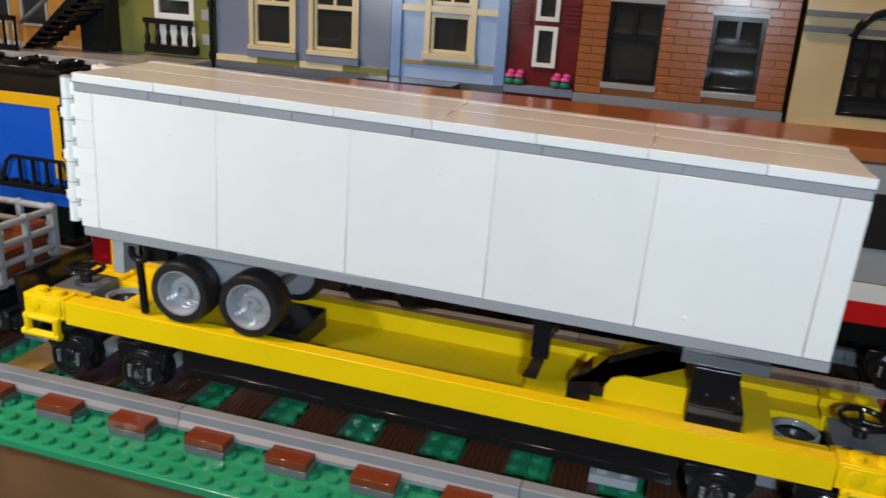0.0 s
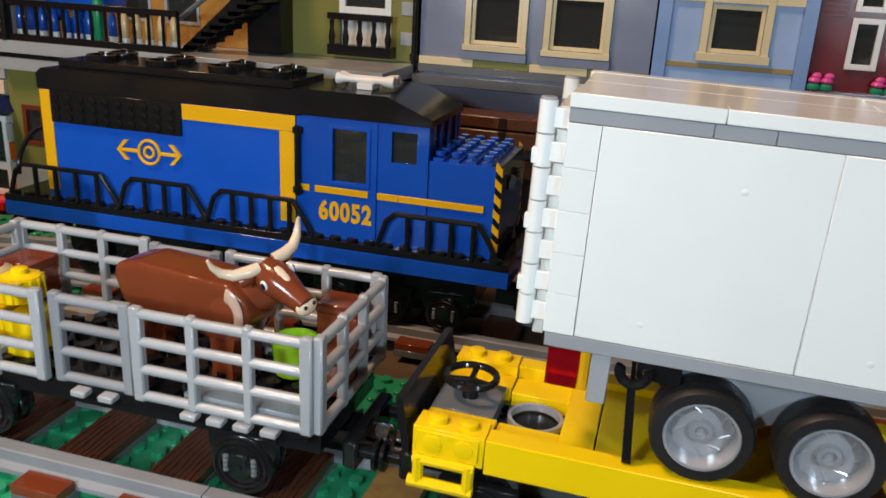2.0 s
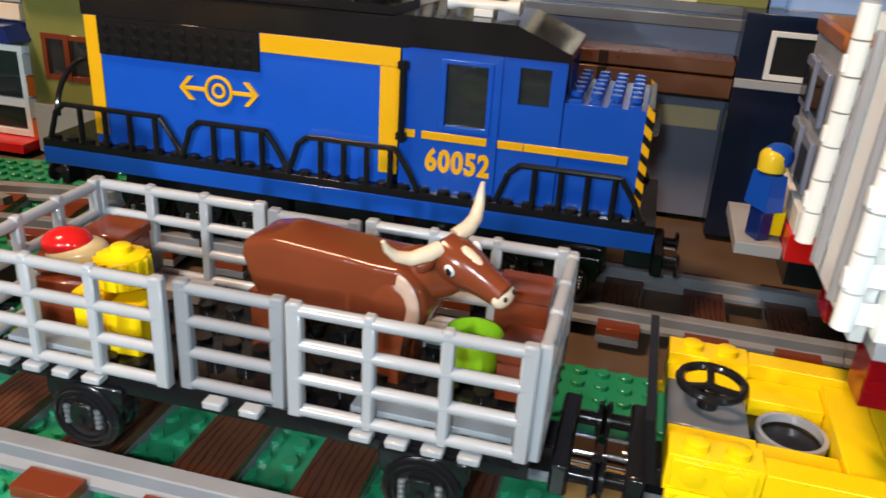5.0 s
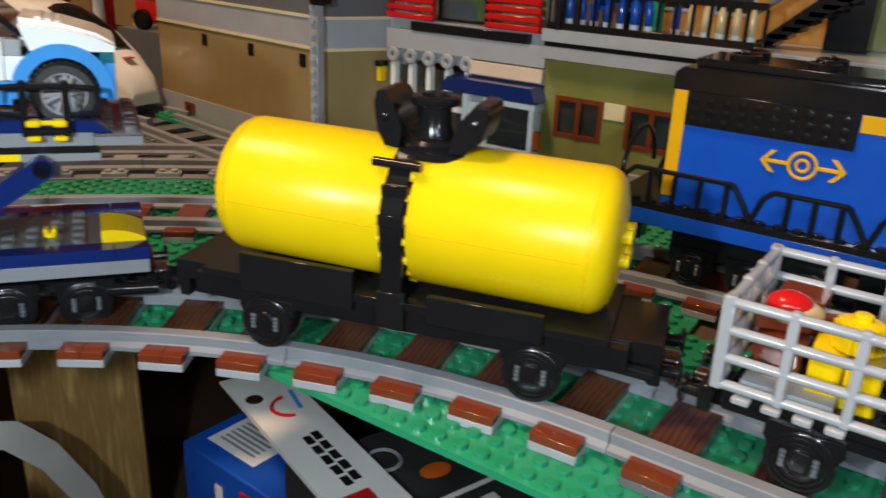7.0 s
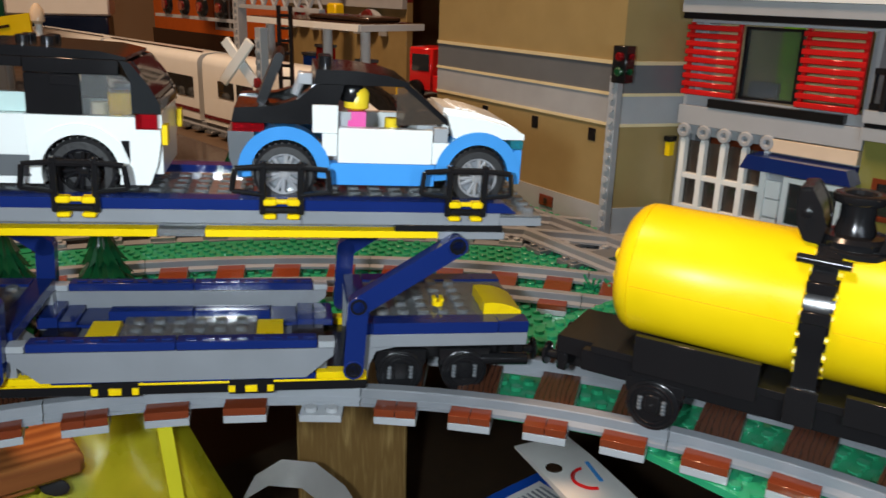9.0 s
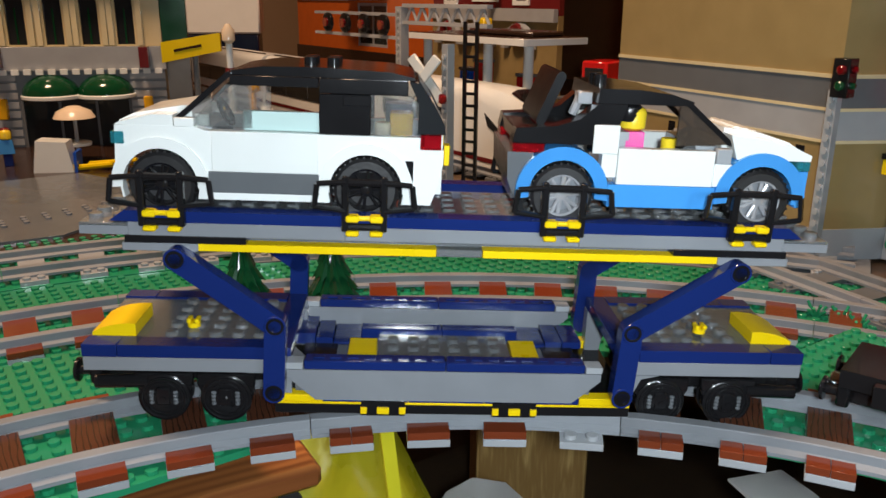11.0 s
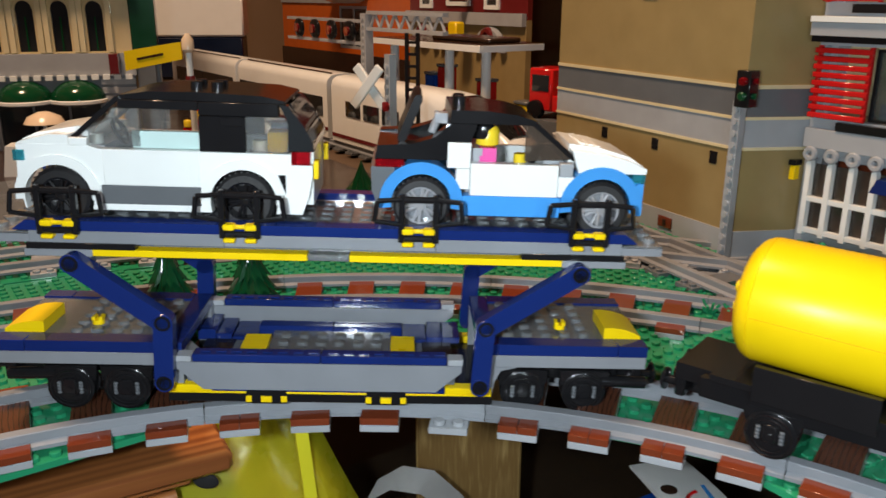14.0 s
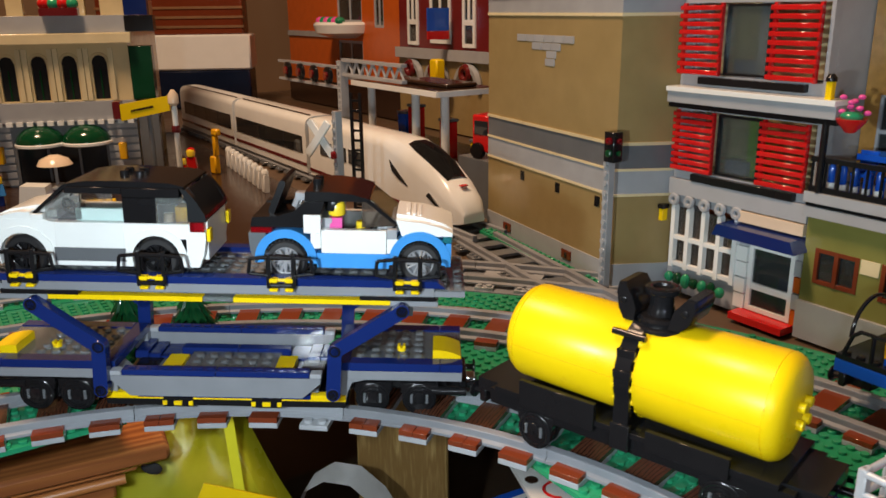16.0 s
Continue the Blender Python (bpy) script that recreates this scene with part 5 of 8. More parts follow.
for k in range(5):
    part("scroll", torus(bm_(), (-0.7055 + k * 0.0152 - o, -0.0045, 0.0692), 0.0034, 0.0021, "y", seg=12, sec=6), LGREY, t)
part("shop_shade", bx(bm_(), -0.705 - o, -0.645 - o, 0.03, 0.032, 0.0, 0.066), REDBROWN, t)
for k in range(4):
    part("door_quoin", bx(bm_(), -0.6425 - o, -0.6330 - o, -0.0028 - 0.0006 * (k % 2), -0.0001, -0.004 + k * 0.0125, 0.0075 + k * 0.0125), WHITE, t)
    part("door_quoin", bx(bm_(), -0.5930 - o, -0.5876 - o, -0.0028 - 0.0006 * (k % 2), -0.0001, -0.004 + k * 0.0125, 0.0075 + k * 0.0125), LGREY if k % 2 else ORANGE, t)
dr = sash(t, -0.6320 - o, -0.5935 - o, Z2 + 0.006, 0.049, -0.001, WHITE, [0.016], [], w=0.0036)
part("awning", prism(bm_(), [(-0.654 - o, 0.0535), (-0.584 - o, 0.0535), (-0.588 - o, 0.0625), (-0.650 - o, 0.0625)], -0.020, -0.0002), DBLUE, t, "dark blue plastic door awning")
part("fascia", bx(bm_(), -0.642 - o, -0.588 - o, -0.006, -0.0002, 0.0640, 0.0725), BONE, t)
part("door_step", bx(bm_(), -0.636 - o, -0.590 - o, -0.016, -0.0002, Z2, Z2 + 0.0055), RED, t)
part("shop_goods", bx(bm_(), -0.62 - o, -0.605 - o, 0.02, 0.03, Z2, 0.02), BLUE, t)
for k in range(7):
    part("shop_plant", ball(bm_(), (-0.703 - o + k * 0.0085, -0.007, 0.004), 0.0042, 0.004, 0.0045 + 0.001 * (k % 3), 8, 6), DGREEN if k % 2 else GREEN, t)
wl = part("wall_lantern", bx(bm_(), -0.7160 - o, -0.7120 - o, -0.010, -0.004, 0.050, 0.060), YELLOW, t)
part("lantern_cap", bx(bm_(), -0.7168 - o, -0.7112 - o, -0.011, -0.003, 0.0602, 0.064), BLACK, wl)
sl = thing("street_lamp", "black plastic street lamp on the balcony corner", "lamp", pose(-0.578, YA - 0.010, 0.098))
part("pole", bar(bm_(), (0, 0, 0), (0, 0, 0.062), 0.0022, 10), BLACK, sl)
part("lantern", bx(bm_(), -0.0022, 0.0022, -0.0022, 0.0022, 0.0621, 0.074), YELLOW, sl)
part("cap", lathe(bm_(), [(0.0036, 0), (0.0036, 0.0024), (0.0016, 0.0048)], "z", (0, 0, 0.0741), 12), BLACK, sl)
fp = thing("flower_basket", "red hanging basket with pink flowers", "flower basket", pose(-0.560, YA - 0.012, 0.150))
part("basket", lathe(bm_(), [(0.003, -0.009), (0.009, -0.002), (0.0095, 0)], "z", (0, 0, 0), 14), RED, fp)
for k in range(9):
    a, q = k * 2.4, 0.0022 * math.sqrt(k)
    part("blossom", ball(bm_(), (q * 1.5 * math.cos(a), q * math.sin(a), 0.004 + 0.0032 * ((k * 5) % 4)), 0.0024, 0.0024, 0.0017, 10, 6), PINK, fp)
part("leaves", ball(bm_(), (0, 0, 0.0015), 0.0075, 0.007, 0.0035, 12, 8), GREEN, fp)

# ---- tan tower at the corner: banded walls on two sides ----
CO, DO, LO_ = Vector((-0.735, 0.468)), Vector((-0.7135, 0.5085)), Vector((-0.952, 0.499))
tb = thing("tan_tower", "tall dark tan toy building with grey bands", "building", pose(CO.x, CO.y, 0))
bands = [(Z2, 0.0125, LGREY, 0.0012), (0.0125, 0.0705, DTAN, 0.0), (0.0705, 0.0725, CREAM, 0.0012), (0.0725, 0.0915, LGREY, 0.0004), (0.0915, 0.0935, CREAM, 0.0014), (0.0935, 0.1125, DGREY, 0.0002), (0.1125, 0.1150, CREAM, 0.0014), (0.1150, 0.2130, DTAN, 0.0), (0.2130, 0.2155, CREAM, 0.0014), (0.2155, 0.2280, LGREY, 0.0006), (0.2280, 0.2305, CREAM, 0.0014), (0.2305, 0.2700, DTAN, 0.0)]
NB = ("plinth", "lower_wall", "string_course", "grey_band", "string_course", "dark_band", "string_course", "upper_wall", "string_course", "grey_band", "string_course", "top_wall")
ul, ur = (LO_ - CO).normalized(), (DO - CO).normalized()
for (z0, z1, mt, prj), nm in zip(bands, NB):
    n1, n2 = Vector((ul.y, -ul.x)), Vector((-ur.y, ur.x))
    n1, n2 = (n1 if n1.y < 0 else -n1), (n2 if n2.y < 0 else -n2)
    c = (n1 + n2).normalized() * prj * 1.1
    pts = [Vector((0, 0)) + c, (DO - CO) + n2 * prj, (DO - CO) + Vector((0.01, 0.16)), (LO_ - CO) + Vector((0.0, 0.16)), (LO_ - CO) + n1 * prj]
    part(nm, slab(bm_(), [(p.x, p.y) for p in pts], z0, z1), mt, tb)
ang = math.degrees(math.atan2(-ul.y, -ul.x))


def on_left(s, z):  # s metres left of the corner along the long face
    p = ul * s
    return pose(p.x, p.y, z, 0, 0, ang)


for s, z in ((0.023, 0.0575), (0.085, 0.0575), (0.148, 0.0575)):
    part("vent_hole", bx(bm_(), -0.0036, 0.0036, -0.0006, 0.002, 0, 0.009), BLACK, tb, m=on_left(s, z))
for s in (0.065, 0.175):
    part("wall_plate", bx(bm_(), -0.0075, 0.0075, -0.0022, 0.001, 0, 0.0085), REDBROWN, tb, m=on_left(s, Z2 + 0.009))
    part("plate_cross", bx(bm_(), -0.0018, 0.0018, -0.0028, -0.0022, 0.002, 0.0065), DBROWN, tb, m=on_left(s, Z2 + 0.009))
for s, z, w in ((0.118, 0.190, 0.105), (0.112, 0.1832, 0.052), (0.108, 0.1764, 0.030), (0.102, 0.1696, 0.014)):
    for k in range(max(1, int(w / 0.016))):
        part("grey_brick", bx(bm_(), -0.0078, 0.0078, -0.0007, 0.001, 0.0001, 0.0063), LGREY, tb, m=on_left(s - w / 2 + 0.016 * (k + 0.5), z))

# ---- locomotive on the back track ----
lo = thing("locomotive", "blue toy diesel locomotive with yellow lines and black roof", "locomotive", pose(-0.366, 0.427, 0))
ZR = -9.6
part("running_board", bq(bm_(), -127, 124, -28, 28, 27.5, 34.6), BLUE, lo)
part("board_top", bq(bm_(), -127, 124, -27.8, 27.8, 34.7, 37.8), BLACK, lo)
for k in range(31):
    for y in (-25.5, 25.5):
        part("board_stud", lq(bm_(), [(2.4, 0), (2.4, 1.5), (2.1, 1.7)], "z", (-122 + 8 * k, y, 37.8), 10), BLACK, lo)
part("hood", bq(bm_(), -103, 24.5, -23.6, 23.6, 37.9, 90), BLUE, lo)
for s in (-1, 1):
    y0, y1 = s * 23.6, s * 24.3
    bm = bq(bm_(), -103, -97, y0, y1, 42, 89.8)
    part("yellow_frame", bm, AMBER, lo, "printed yellow frame stripe")
    bm = bq(bm_(), -28, 26.8, y0, y1, 82.8, 89.8)
    bq(bm, 19.4, 26.8, y0, y1, 42.5, 82.7)
    part("yellow_frame", bm, AMBER, lo, "printed yellow frame stripe")
    bm = bq(bm_(), -97, -28.4, y0, s * 24.9, 75.2, 89.9)
    for i in range(10):
        for j in range(3):
            lq(bm, [(1.7, 0), (1.7, s * 0.7), (1.1, s * 0.8)], "y", (-93.5 + i * 6.7, s * 24.9, 78 + j * 4.4), 8)
    bmesh.ops.recalc_face_normals(bm, faces=bm.faces)
    part("grille", bm, BLACK, lo, "black studded radiator grille")
    # the round emblem with two arrows, as plain shapes
    bm = tq(bm_(), (-46, s * 24.2, 66), 5.4, 0.75, "y", seg=26, sec=6)
    tq(bm, (-46, s * 24.2, 66), 2.4, 0.7, "y", seg=20, sec=6)
    for d in (-1, 1):
        bq(bm, -46 + d * 5.8, -46 + d * 15, y0, s * 24.7, 65.2, 66.8)
        for e in (-1, 1):
            pq(bm, [(-46 + d * 16.8, 66), (-46 + d * 15.0, 66), (-46 + d * 10.6, 66 + e * 4.6), (-46 + d * 12.8, 66 + e * 4.6)], y0, s * 24.7)
    part("emblem", bm, AMBER, lo, "yellow ring emblem with two arrows")
part("roof", pq(bm_(), [(-104, 90), (-104, 97), (-101, 99.5), (30, 99.5), (30, 90)], -24.2, 24.2), BLACK, lo)
part("roof_deck", bq(bm_(), -98, 22, -16, 16, 99.6, 103), BLACK, lo)
for x in (-80, -48, -16, 10):
    for y in (-8, 8):
        fn = part("roof_fan", lq(bm_(), [(6.6, 0), (6.8, 1.2), (6.8, 2.6), (5.6, 3.0), (5.4, 1.6), (0.4, 1.6)], "z", (x, y, 103), 20), BLACK, lo)
        part("fan_hub", cq(bm_(), (x, y, 104.6), 1.4, 2.6, seg=10), CHROME, fn)
# cab
cab = part("cab", pierced(bm_(), 0.0275, 0.0865, 0.0379, 0.0905, -0.0242, -0.0210, [(0.0443, 0.0594, 0.0637, 0.0860), (0.0705, 0.0815, 0.0745, 0.0875)]), BLUE, lo)
part("cab_side", pierced(bm_(), 0.0275, 0.0865, 0.0379, 0.0905, 0.0210, 0.0242, [(0.0443, 0.0594, 0.0637, 0.0860), (0.0705, 0.0815, 0.0745, 0.0875)]), BLUE, lo)
part("cab_front", bq(bm_(), 83, 86.5, -20.9, 20.9, 37.9, 76), BLUE, lo)
part("cab_floor", bq(bm_(), 27.5, 83, -20.9, 20.9, 37.9, 42), DGREY, lo)
for s in (-1, 1):
    bm = bq(bm_(), 42.5, 44.2, s * 24.2, s * 24.7, 62, 87.6)
    bq(bm, 59.5, 61.2, s * 24.2, s * 24.7, 62, 87.6)
    bq(bm, 44.2, 59.5, s * 24.2, s * 24.7, 62, 63.6)
    bq(bm, 44.2, 59.5, s * 24.2, s * 24.7, 86.1, 87.6)
    part("window_frame", bm, BLUE, lo)
    part("door_edge", bq(bm_(), 62.4, 64.4, s * 24.0, s * 24.9, 40, 90), BLUE, lo)
    part("hand_rail", rq(bm_(), (28.6, s * 26, 56), (28.6, s * 26, 86), 1.3), BLACK, lo)
    for z in (58, 84):
        part("rail_bracket", bq(bm_(), 26.5, 30.5, s * 23, s * 26.5, z - 1.4, z + 1.4), BLACK, lo)
    for x0, x1 in ((29.5, 33.5), (36, 60.5), (64.6, 74), (74.2, 111)):
        part("yellow_stripe", bq(bm_(), x0, x1, s * 24.1, s * 24.6, 57.8, 60.8), AMBER, lo, "printed yellow line")
    # side rail: bars with sloping ends
    for a, b in ((-123, -62), (-62, -16), (-16, 36), (66, 119)):
        y = s * 27.2
        pts = [(a, 38.5), (a + 4, 50), (a + 8, 53.4), (b - 9, 53.4), (b - 4, 46), (b, 38.5)]
        bm = bm_()
        for p, q in zip(pts, pts[1:]):
            rq(bm, (p[0], y, p[1]), (q[0], y, q[1]), 1.15)
        rl = part("side_railing", bm, BLACK, lo, "black plastic side railing")
        n = max(1, int((b - a) // 13))
        for k in range(1, n + 1):
            x = a + 4 + (b - 12 - a) * k / (n + 0.3)
            part("railing_post", rq(bm_(), (x, y, 38), (x, y, 53), 1.15), BLACK, rl)
    m = pose(0.0501, s * 0.02425, 0.0497, 90, 0, 0 if s < 0 else 180)
    for k, figure in enumerate("60052"):
        lettering(figure, 0.0096, AMBER, lo, m @ pose((k - 2) * 0.0050, 0, 0) @ Matrix.Diagonal((0.92, 1.18, 1, 1)), "road_number", bold=0.00042)
bm = pq(bm_(), [(20, 90.6), (20, 99), (28, 101.5), (68, 101.5), (87.5, 93.5), (87.5, 90.6)], -24.6, 24.6)
part("cab_roof", bm, BLACK, lo)
for y in (-18, -6, 6, 18):
    part("windscreen_post", bq(bm_(), 84, 86.4, y - 1.6, y + 1.6, 76, 90.5), BLUE, lo)
part("windscreen", bq(bm_(), 84.6, 85.4, -20.5, 20.5, 76.1, 90.4), SMOKE, lo)
nose = part("nose", bq(bm_(), 86.7, 115, -23.6, 23.6, 37.9, 77), BLUE, lo)
bm = bm_()
for k in range(4):
    bq(bm, 88.2 + 6.8 * k, 92.6 + 6.8 * k, -23.2, 23.2, 76.9, 78.4)
    for y in (-20, -12, -4, 4, 12, 20):
        cq(bm, (90.4 + 6.8 * k, y, 79.2), 2.1, 1.7, seg=12)
part("nose_grille", bm, BLUE, lo)
bm = bq(bm_(), 115.1, 117.5, -23.6, 23.6, 42, 78)
part("nose_front", bm, BLACK, lo)
for k in range(6):
    for s in (-1, 1):
        part("warning_stripe", pq(bm_(), [(114.9, 44 + 6.4 * k), (117.7, 41.5 + 6.4 * k), (117.7, 44.8 + 6.4 * k), (114.9, 47.3 + 6.4 * k)], s * 22, s * 24.1), AMBER, lo)
for y in (-8, 8):
    part("head_lamp", lq(bm_(), [(3.2, 0), (3.2, 2), (2.6, 2.6), (0.2, 2.6)], "x", (117.5, y, 68), 16), CLEAR, lo)
for x in (-60, 70):
    part("bogie_frame", bq(bm_(), x - 38, x + 38, -15, 15, ZR + 22, 27.4), BLACK, lo)
    for dx in (-26, 0, 26):
        running_gear(lo, x + dx, ZR + 18.6, big=8.4)
part("fuel_tank", bq(bm_(), -16, 26, -22, 22, ZR + 15, 27.3), BLACK, lo)
for s, x in ((-1, -129), (1, 127)):
    coupling(lo, x, s, ZR + 24)
part("end_platform_rail", tq(bm_(), (-124, 0, 46), 20, 1.2, "x", seg=24, a0=0, a1=180), BLACK, lo)
bm = bq(bm_(), 50, 57, -13, -3, 101.6, 104.2)
for y in (-10.5, -5.5):
    lq(bm, [(1.2, 40), (2.6, 40.2), (2.4, 41.5), (1.4, 44), (1.3, 60), (2.2, 62), (2.7, 66), (2.2, 66.4), (0.4, 65)], "x", (0, y, 105.4), 14)
part("roof_horn", bm, PAPER, lo, "white plastic twin roof horn")
for s in (-1, 1):
    part("cab_pane", bq(bm_(), 44.3, 59.4, s * 22.0, s * 22.8, 63.7, 86.0, c=0.05), TINT, lo, "dark clear cab window")
    part("cab_pane", bq(bm_(), 70.6, 81.4, s * 22.0, s * 22.8, 74.6, 87.4, c=0.05), TINT, lo, "dark clear cab window")

# ---- car transporter on the curve ----
TM = pose(-0.6921, 0.1302, -0.001, 0, 2.05, 57.4)
ct = thing("car_transporter", "dark blue and grey double-deck car transporter wagon on the curve", "railway wagon", TM, group="train wagons")


def slot_beam(bm, pts, r, y0, y1, seg=8):
    """A flat bar with round ends through pts, drawn out along y."""
    for (ax, az), (bx_, bz) in zip(pts, pts[1:]):
        d = Vector((bx_ - ax, bz - az)).normalized()
        n = Vector((-d.y, d.x))
        a0 = math.atan2(n.y, n.x)
        out = []
        for k in range(seg + 1):
            a = a0 + math.pi * k / seg
            out.append((ax + r * math.cos(a), az + r * math.sin(a)))
        for k in range(seg + 1):
            a = a0 + math.pi + math.pi * k / seg
            out.append((bx_ + r * math.cos(a), bz + r * math.sin(a)))
        pq(bm, out, y0, y1)
    return bm


# lower body: two end decks and a low tray between them
for s, e, d in ((-1, -132, -3.4), (1, 128, -1.8)):
    part("end_body", bq(bm_(), s * 66, e, -28, 28, 33.0 + d, 38.2 + d), GREY, ct)
    o = [(s * 66, 38.2 + d), (s * 59, 38.2 + d), (s * 59, 14.5), (s * 64.5, 14.5), (s * 66, 24), (s * 68.5, 29.6), (s * 75, 32.9 + d), (s * 75, 33.0 + d), (s * 66, 33.0 + d)]
    for y in (-1, 1):
        part("arch_end", pq(bm_(), o, y * 22, y * 28), GREY, ct)
        part("deck_border", bq(bm_(), s * 67, e - s * 12.1, y * 20.2, y * 28.2, 38.3 + d, 43.0 + d), DBLUE, ct)
        part("deck_border", bq(bm_(), e - s * 11.9, e + s * 0.2, y * 20.2, y * 28.2, 38.3 + d, 43.0 + d), DBLUE, ct)
    part("deck_border", bq(bm_(), s * 59.2, s * 66.8, -28, 28, 38.3 + d, 42.9 + d), DBLUE, ct)
    part("under_plate", bq(bm_(), s * 67, e, -20, 20, 38.25 + d, 39.0 + d), DGREY, ct)
    bm = bq(bm_(), s * 67, e, -20, 20, 39.1 + d, 42.2 + d)
    sq(bm, min(s * 68, s * 108), -20, 5, 5, 42.2 + d)
    part("studded_deck", bm, CLEAR, ct, "cloudy grey studded deck plate")
    c0 = 116 if s < 0 else 112
    o = [(s * c0, 42.3 + d), (e - s * 0.5, 42.3 + d), (e - s * 0.5, 43.6 + d), (e - s * 4, 45.4 + d), (e - s * 8, 46.6 + d), (s * (c0 + 3), 47.2 + d), (s * c0, 47.0 + d)]
    part("yellow_curve", pq(bm_(), o, -18.5, 2.5), YELLOW, ct, "yellow curved end piece")
    xp = s * (97 if s < 0 else 94.5)
    bm = cq(bm_(), (xp, -11, 43.6 + d), 2.4, 1.9)
    bq(bm, xp - 2.2, xp - 0.7, -13.2, -8.8, 45.5 + d, 47.0 + d)
    bq(bm, xp + 0.7, xp + 2.2, -13.2, -8.8, 45.5 + d, 47.0 + d)
    part("yellow_peg", bm, YELLOW, ct, "small yellow clip peg")
    for x in ((84, 106.5) if s < 0 else (79, 105)):
        running_gear(ct, s * x, 16.0 if s < 0 else 17.2, y=20.5, big=9.4)
    part("bogie_frame", bq(bm_(), s * 70, s * 120, -14, 14, 20, 28), BLACK, ct)
    part("bogie_bar", bq(bm_(), s * 74, s * 124, -18, 18, 27, 32 + d), BLACK, ct)
    coupling(ct, e + s * 1, s, 19)
    for y in (-20, 20):
        part("side_buffer", rq(bm_(), (s * 112, y, 22), (s * 131, y, 21.5), 2.6, 14), BLACK, ct)
    # folding arms
    xm, xb = (-63.2, -64) if s < 0 else (60.4, 59.2)
    for y in (-1, 1):
        arm = part("lift_arm", slot_beam(bm_(), [(s * 95.5, 74.6), (xm, 51.5), (xb, 26.5)], 3.7, y * 31.6, y * 37.4), DBLUE, ct, "glossy dark blue lifting arm")
        for x, z in ((s * 95.5, 74.6), (xm, 51.5), (xb, 26.5)):
            part("pin_hole", lq(bm_(), [(3.0, 0), (3.0, 0.35), (2.2, 0.4), (2.2, -0.8), (0.3, -0.9)] if y > 0 else [(0.3, 0.9), (2.2, 0.8), (2.2, -0.4), (3.0, -0.35), (3.0, 0)], "y", (x, y * 37.4, z), 18), BLACK, arm)
            part("pin_rim", torus(bm_(), (x / 1000, y * 0.0375, z / 1000), 0.0034, 0.0004, "y", 20, 6), DBLUE, arm)
        part("pivot_block", bq(bm_(), s * 90, s * 101, y * 26, y * 31.4, 70.2, 77.6), DGREY, ct)
part("base_beam", bq(bm_(), -66, 66, -24, 24, 13.8, 18.8), BLACK, ct)
for y in (-1, 1):
    part("black_strip", bq(bm_(), -65, 65, y * 24.1, y * 29.0, 14.6, 18.2), BLACK, ct)
    part("yellow_line", bq(bm_(), -65, 65, y * 24.1, y * 29.2, 18.3, 19.2), YELLOW, ct)
    for a, b, mt in ((-65, -48, YELLOW), (-47.8, -17, DBLUE), (11, 45.8, DBLUE), (46, 65, YELLOW), (-16.8, 10.8, DBLUE)):
        part("tile_strip", bq(bm_(), a, b, y * 24.1, y * 29.3, 19.3, 22.0), mt, ct)
    for x in (-26, 22):
        part("clip_block", bq(bm_(), x - 8, x + 8, y * 28.5, y * 30.2, 14.4, 20.0), BLACK, ct)
        for dx, w in ((-7, 1.2), (0, 2.2), (7, 1.2)):
            part("yellow_clip", bq(bm_(), x + dx - w, x + dx + w, y * 29.6, y * 31.0, 15.4, 18.0), YELLOW, ct)
    bm = pq(bm_(), [(-50, 22.2), (42, 22.2), (52, 31.0), (52, 33.8), (-60, 33.8), (-60, 31.0)], y * 27.5, y * 33.4)
    part("tray_wall", bm, GREY, ct)
    for a, b in ((-54, -4.1), (-3.9, 46)):
        tray = part("tray_rail", bq(bm_(), a, b, y * 27.0, y * 33.6, 33.9, 37.3, c=0.4), DBLUE, ct)
        for k in range(8):
            part("rail_notch", bq(bm_(), a + 3 + k * 6, a + 7 + k * 6, y * 29.0, y * 31.6, 37.3, 37.9), DBLUE, tray)
    part("tray_peg", bq(bm_(), 46.4, 52.4, y * 27.4, y * 33.4, 33.9, 36.4), LGREY, ct)
    part("tray_peg", bq(bm_(), -60.4, -54.4, y * 27.4, y * 33.4, 33.9, 36.4), LGREY, ct)
part("tray_floor", bq(bm_(), -58, 50, -27, 27, 22.4, 25), DGREY, ct)
bm = bq(bm_(), -29, 23, -16, 13, 25.1, 28.2)
sq(bm, -27, -14, 6, 3, 28.2)
part("studded_floor", bm, CLEAR, ct, "cloudy grey studded floor plate")
for a, b in ((-36, -3.1), (-2.9, 28)):
    part("tray_strip", bq(bm_(), a, b, 13.2, 20, 25.1, 30.2, c=0.4), DBLUE, ct)
for x0, x1 in ((-40.2, -29.2), (23.2, 33.6)):
    part("yellow_tile", bq(bm_(), x0, x1, -17, 6, 25.1, 29.4), YELLOW, ct)
for x0, x1 in ((-54, -40.4), (33.8, 47)):
    part("yellow_bar", bq(bm_(), x0, x1, -20, -13, 25.1, 28.0), YELLOW, ct)
for s in (-1, 1):
    for x0, x1, z in ((32, 43, 26.8), (43.2, 50, 28.2), (50.2, 58, 30.0 if s < 0 else 28.2)):
        part("tray_step", bq(bm_(), min(s * x0, s * x1) - 4, max(s * x0, s * x1) - 4, 8, 26.8, 25.2, z, c=0.3), DBLUE, ct)
    part("tray_recess", bq(bm_(), min(s * 41 - 4, s * 54 - 4), max(s * 41 - 4, s * 54 - 4), -12.8, 7.8, 25.1, 26.0), BLACK, ct)
part("tray_ramp", pq(bm_(), [(-54, 25.2), (-62, 25.2), (-62, 33)], -22, -8), MGREY, ct)
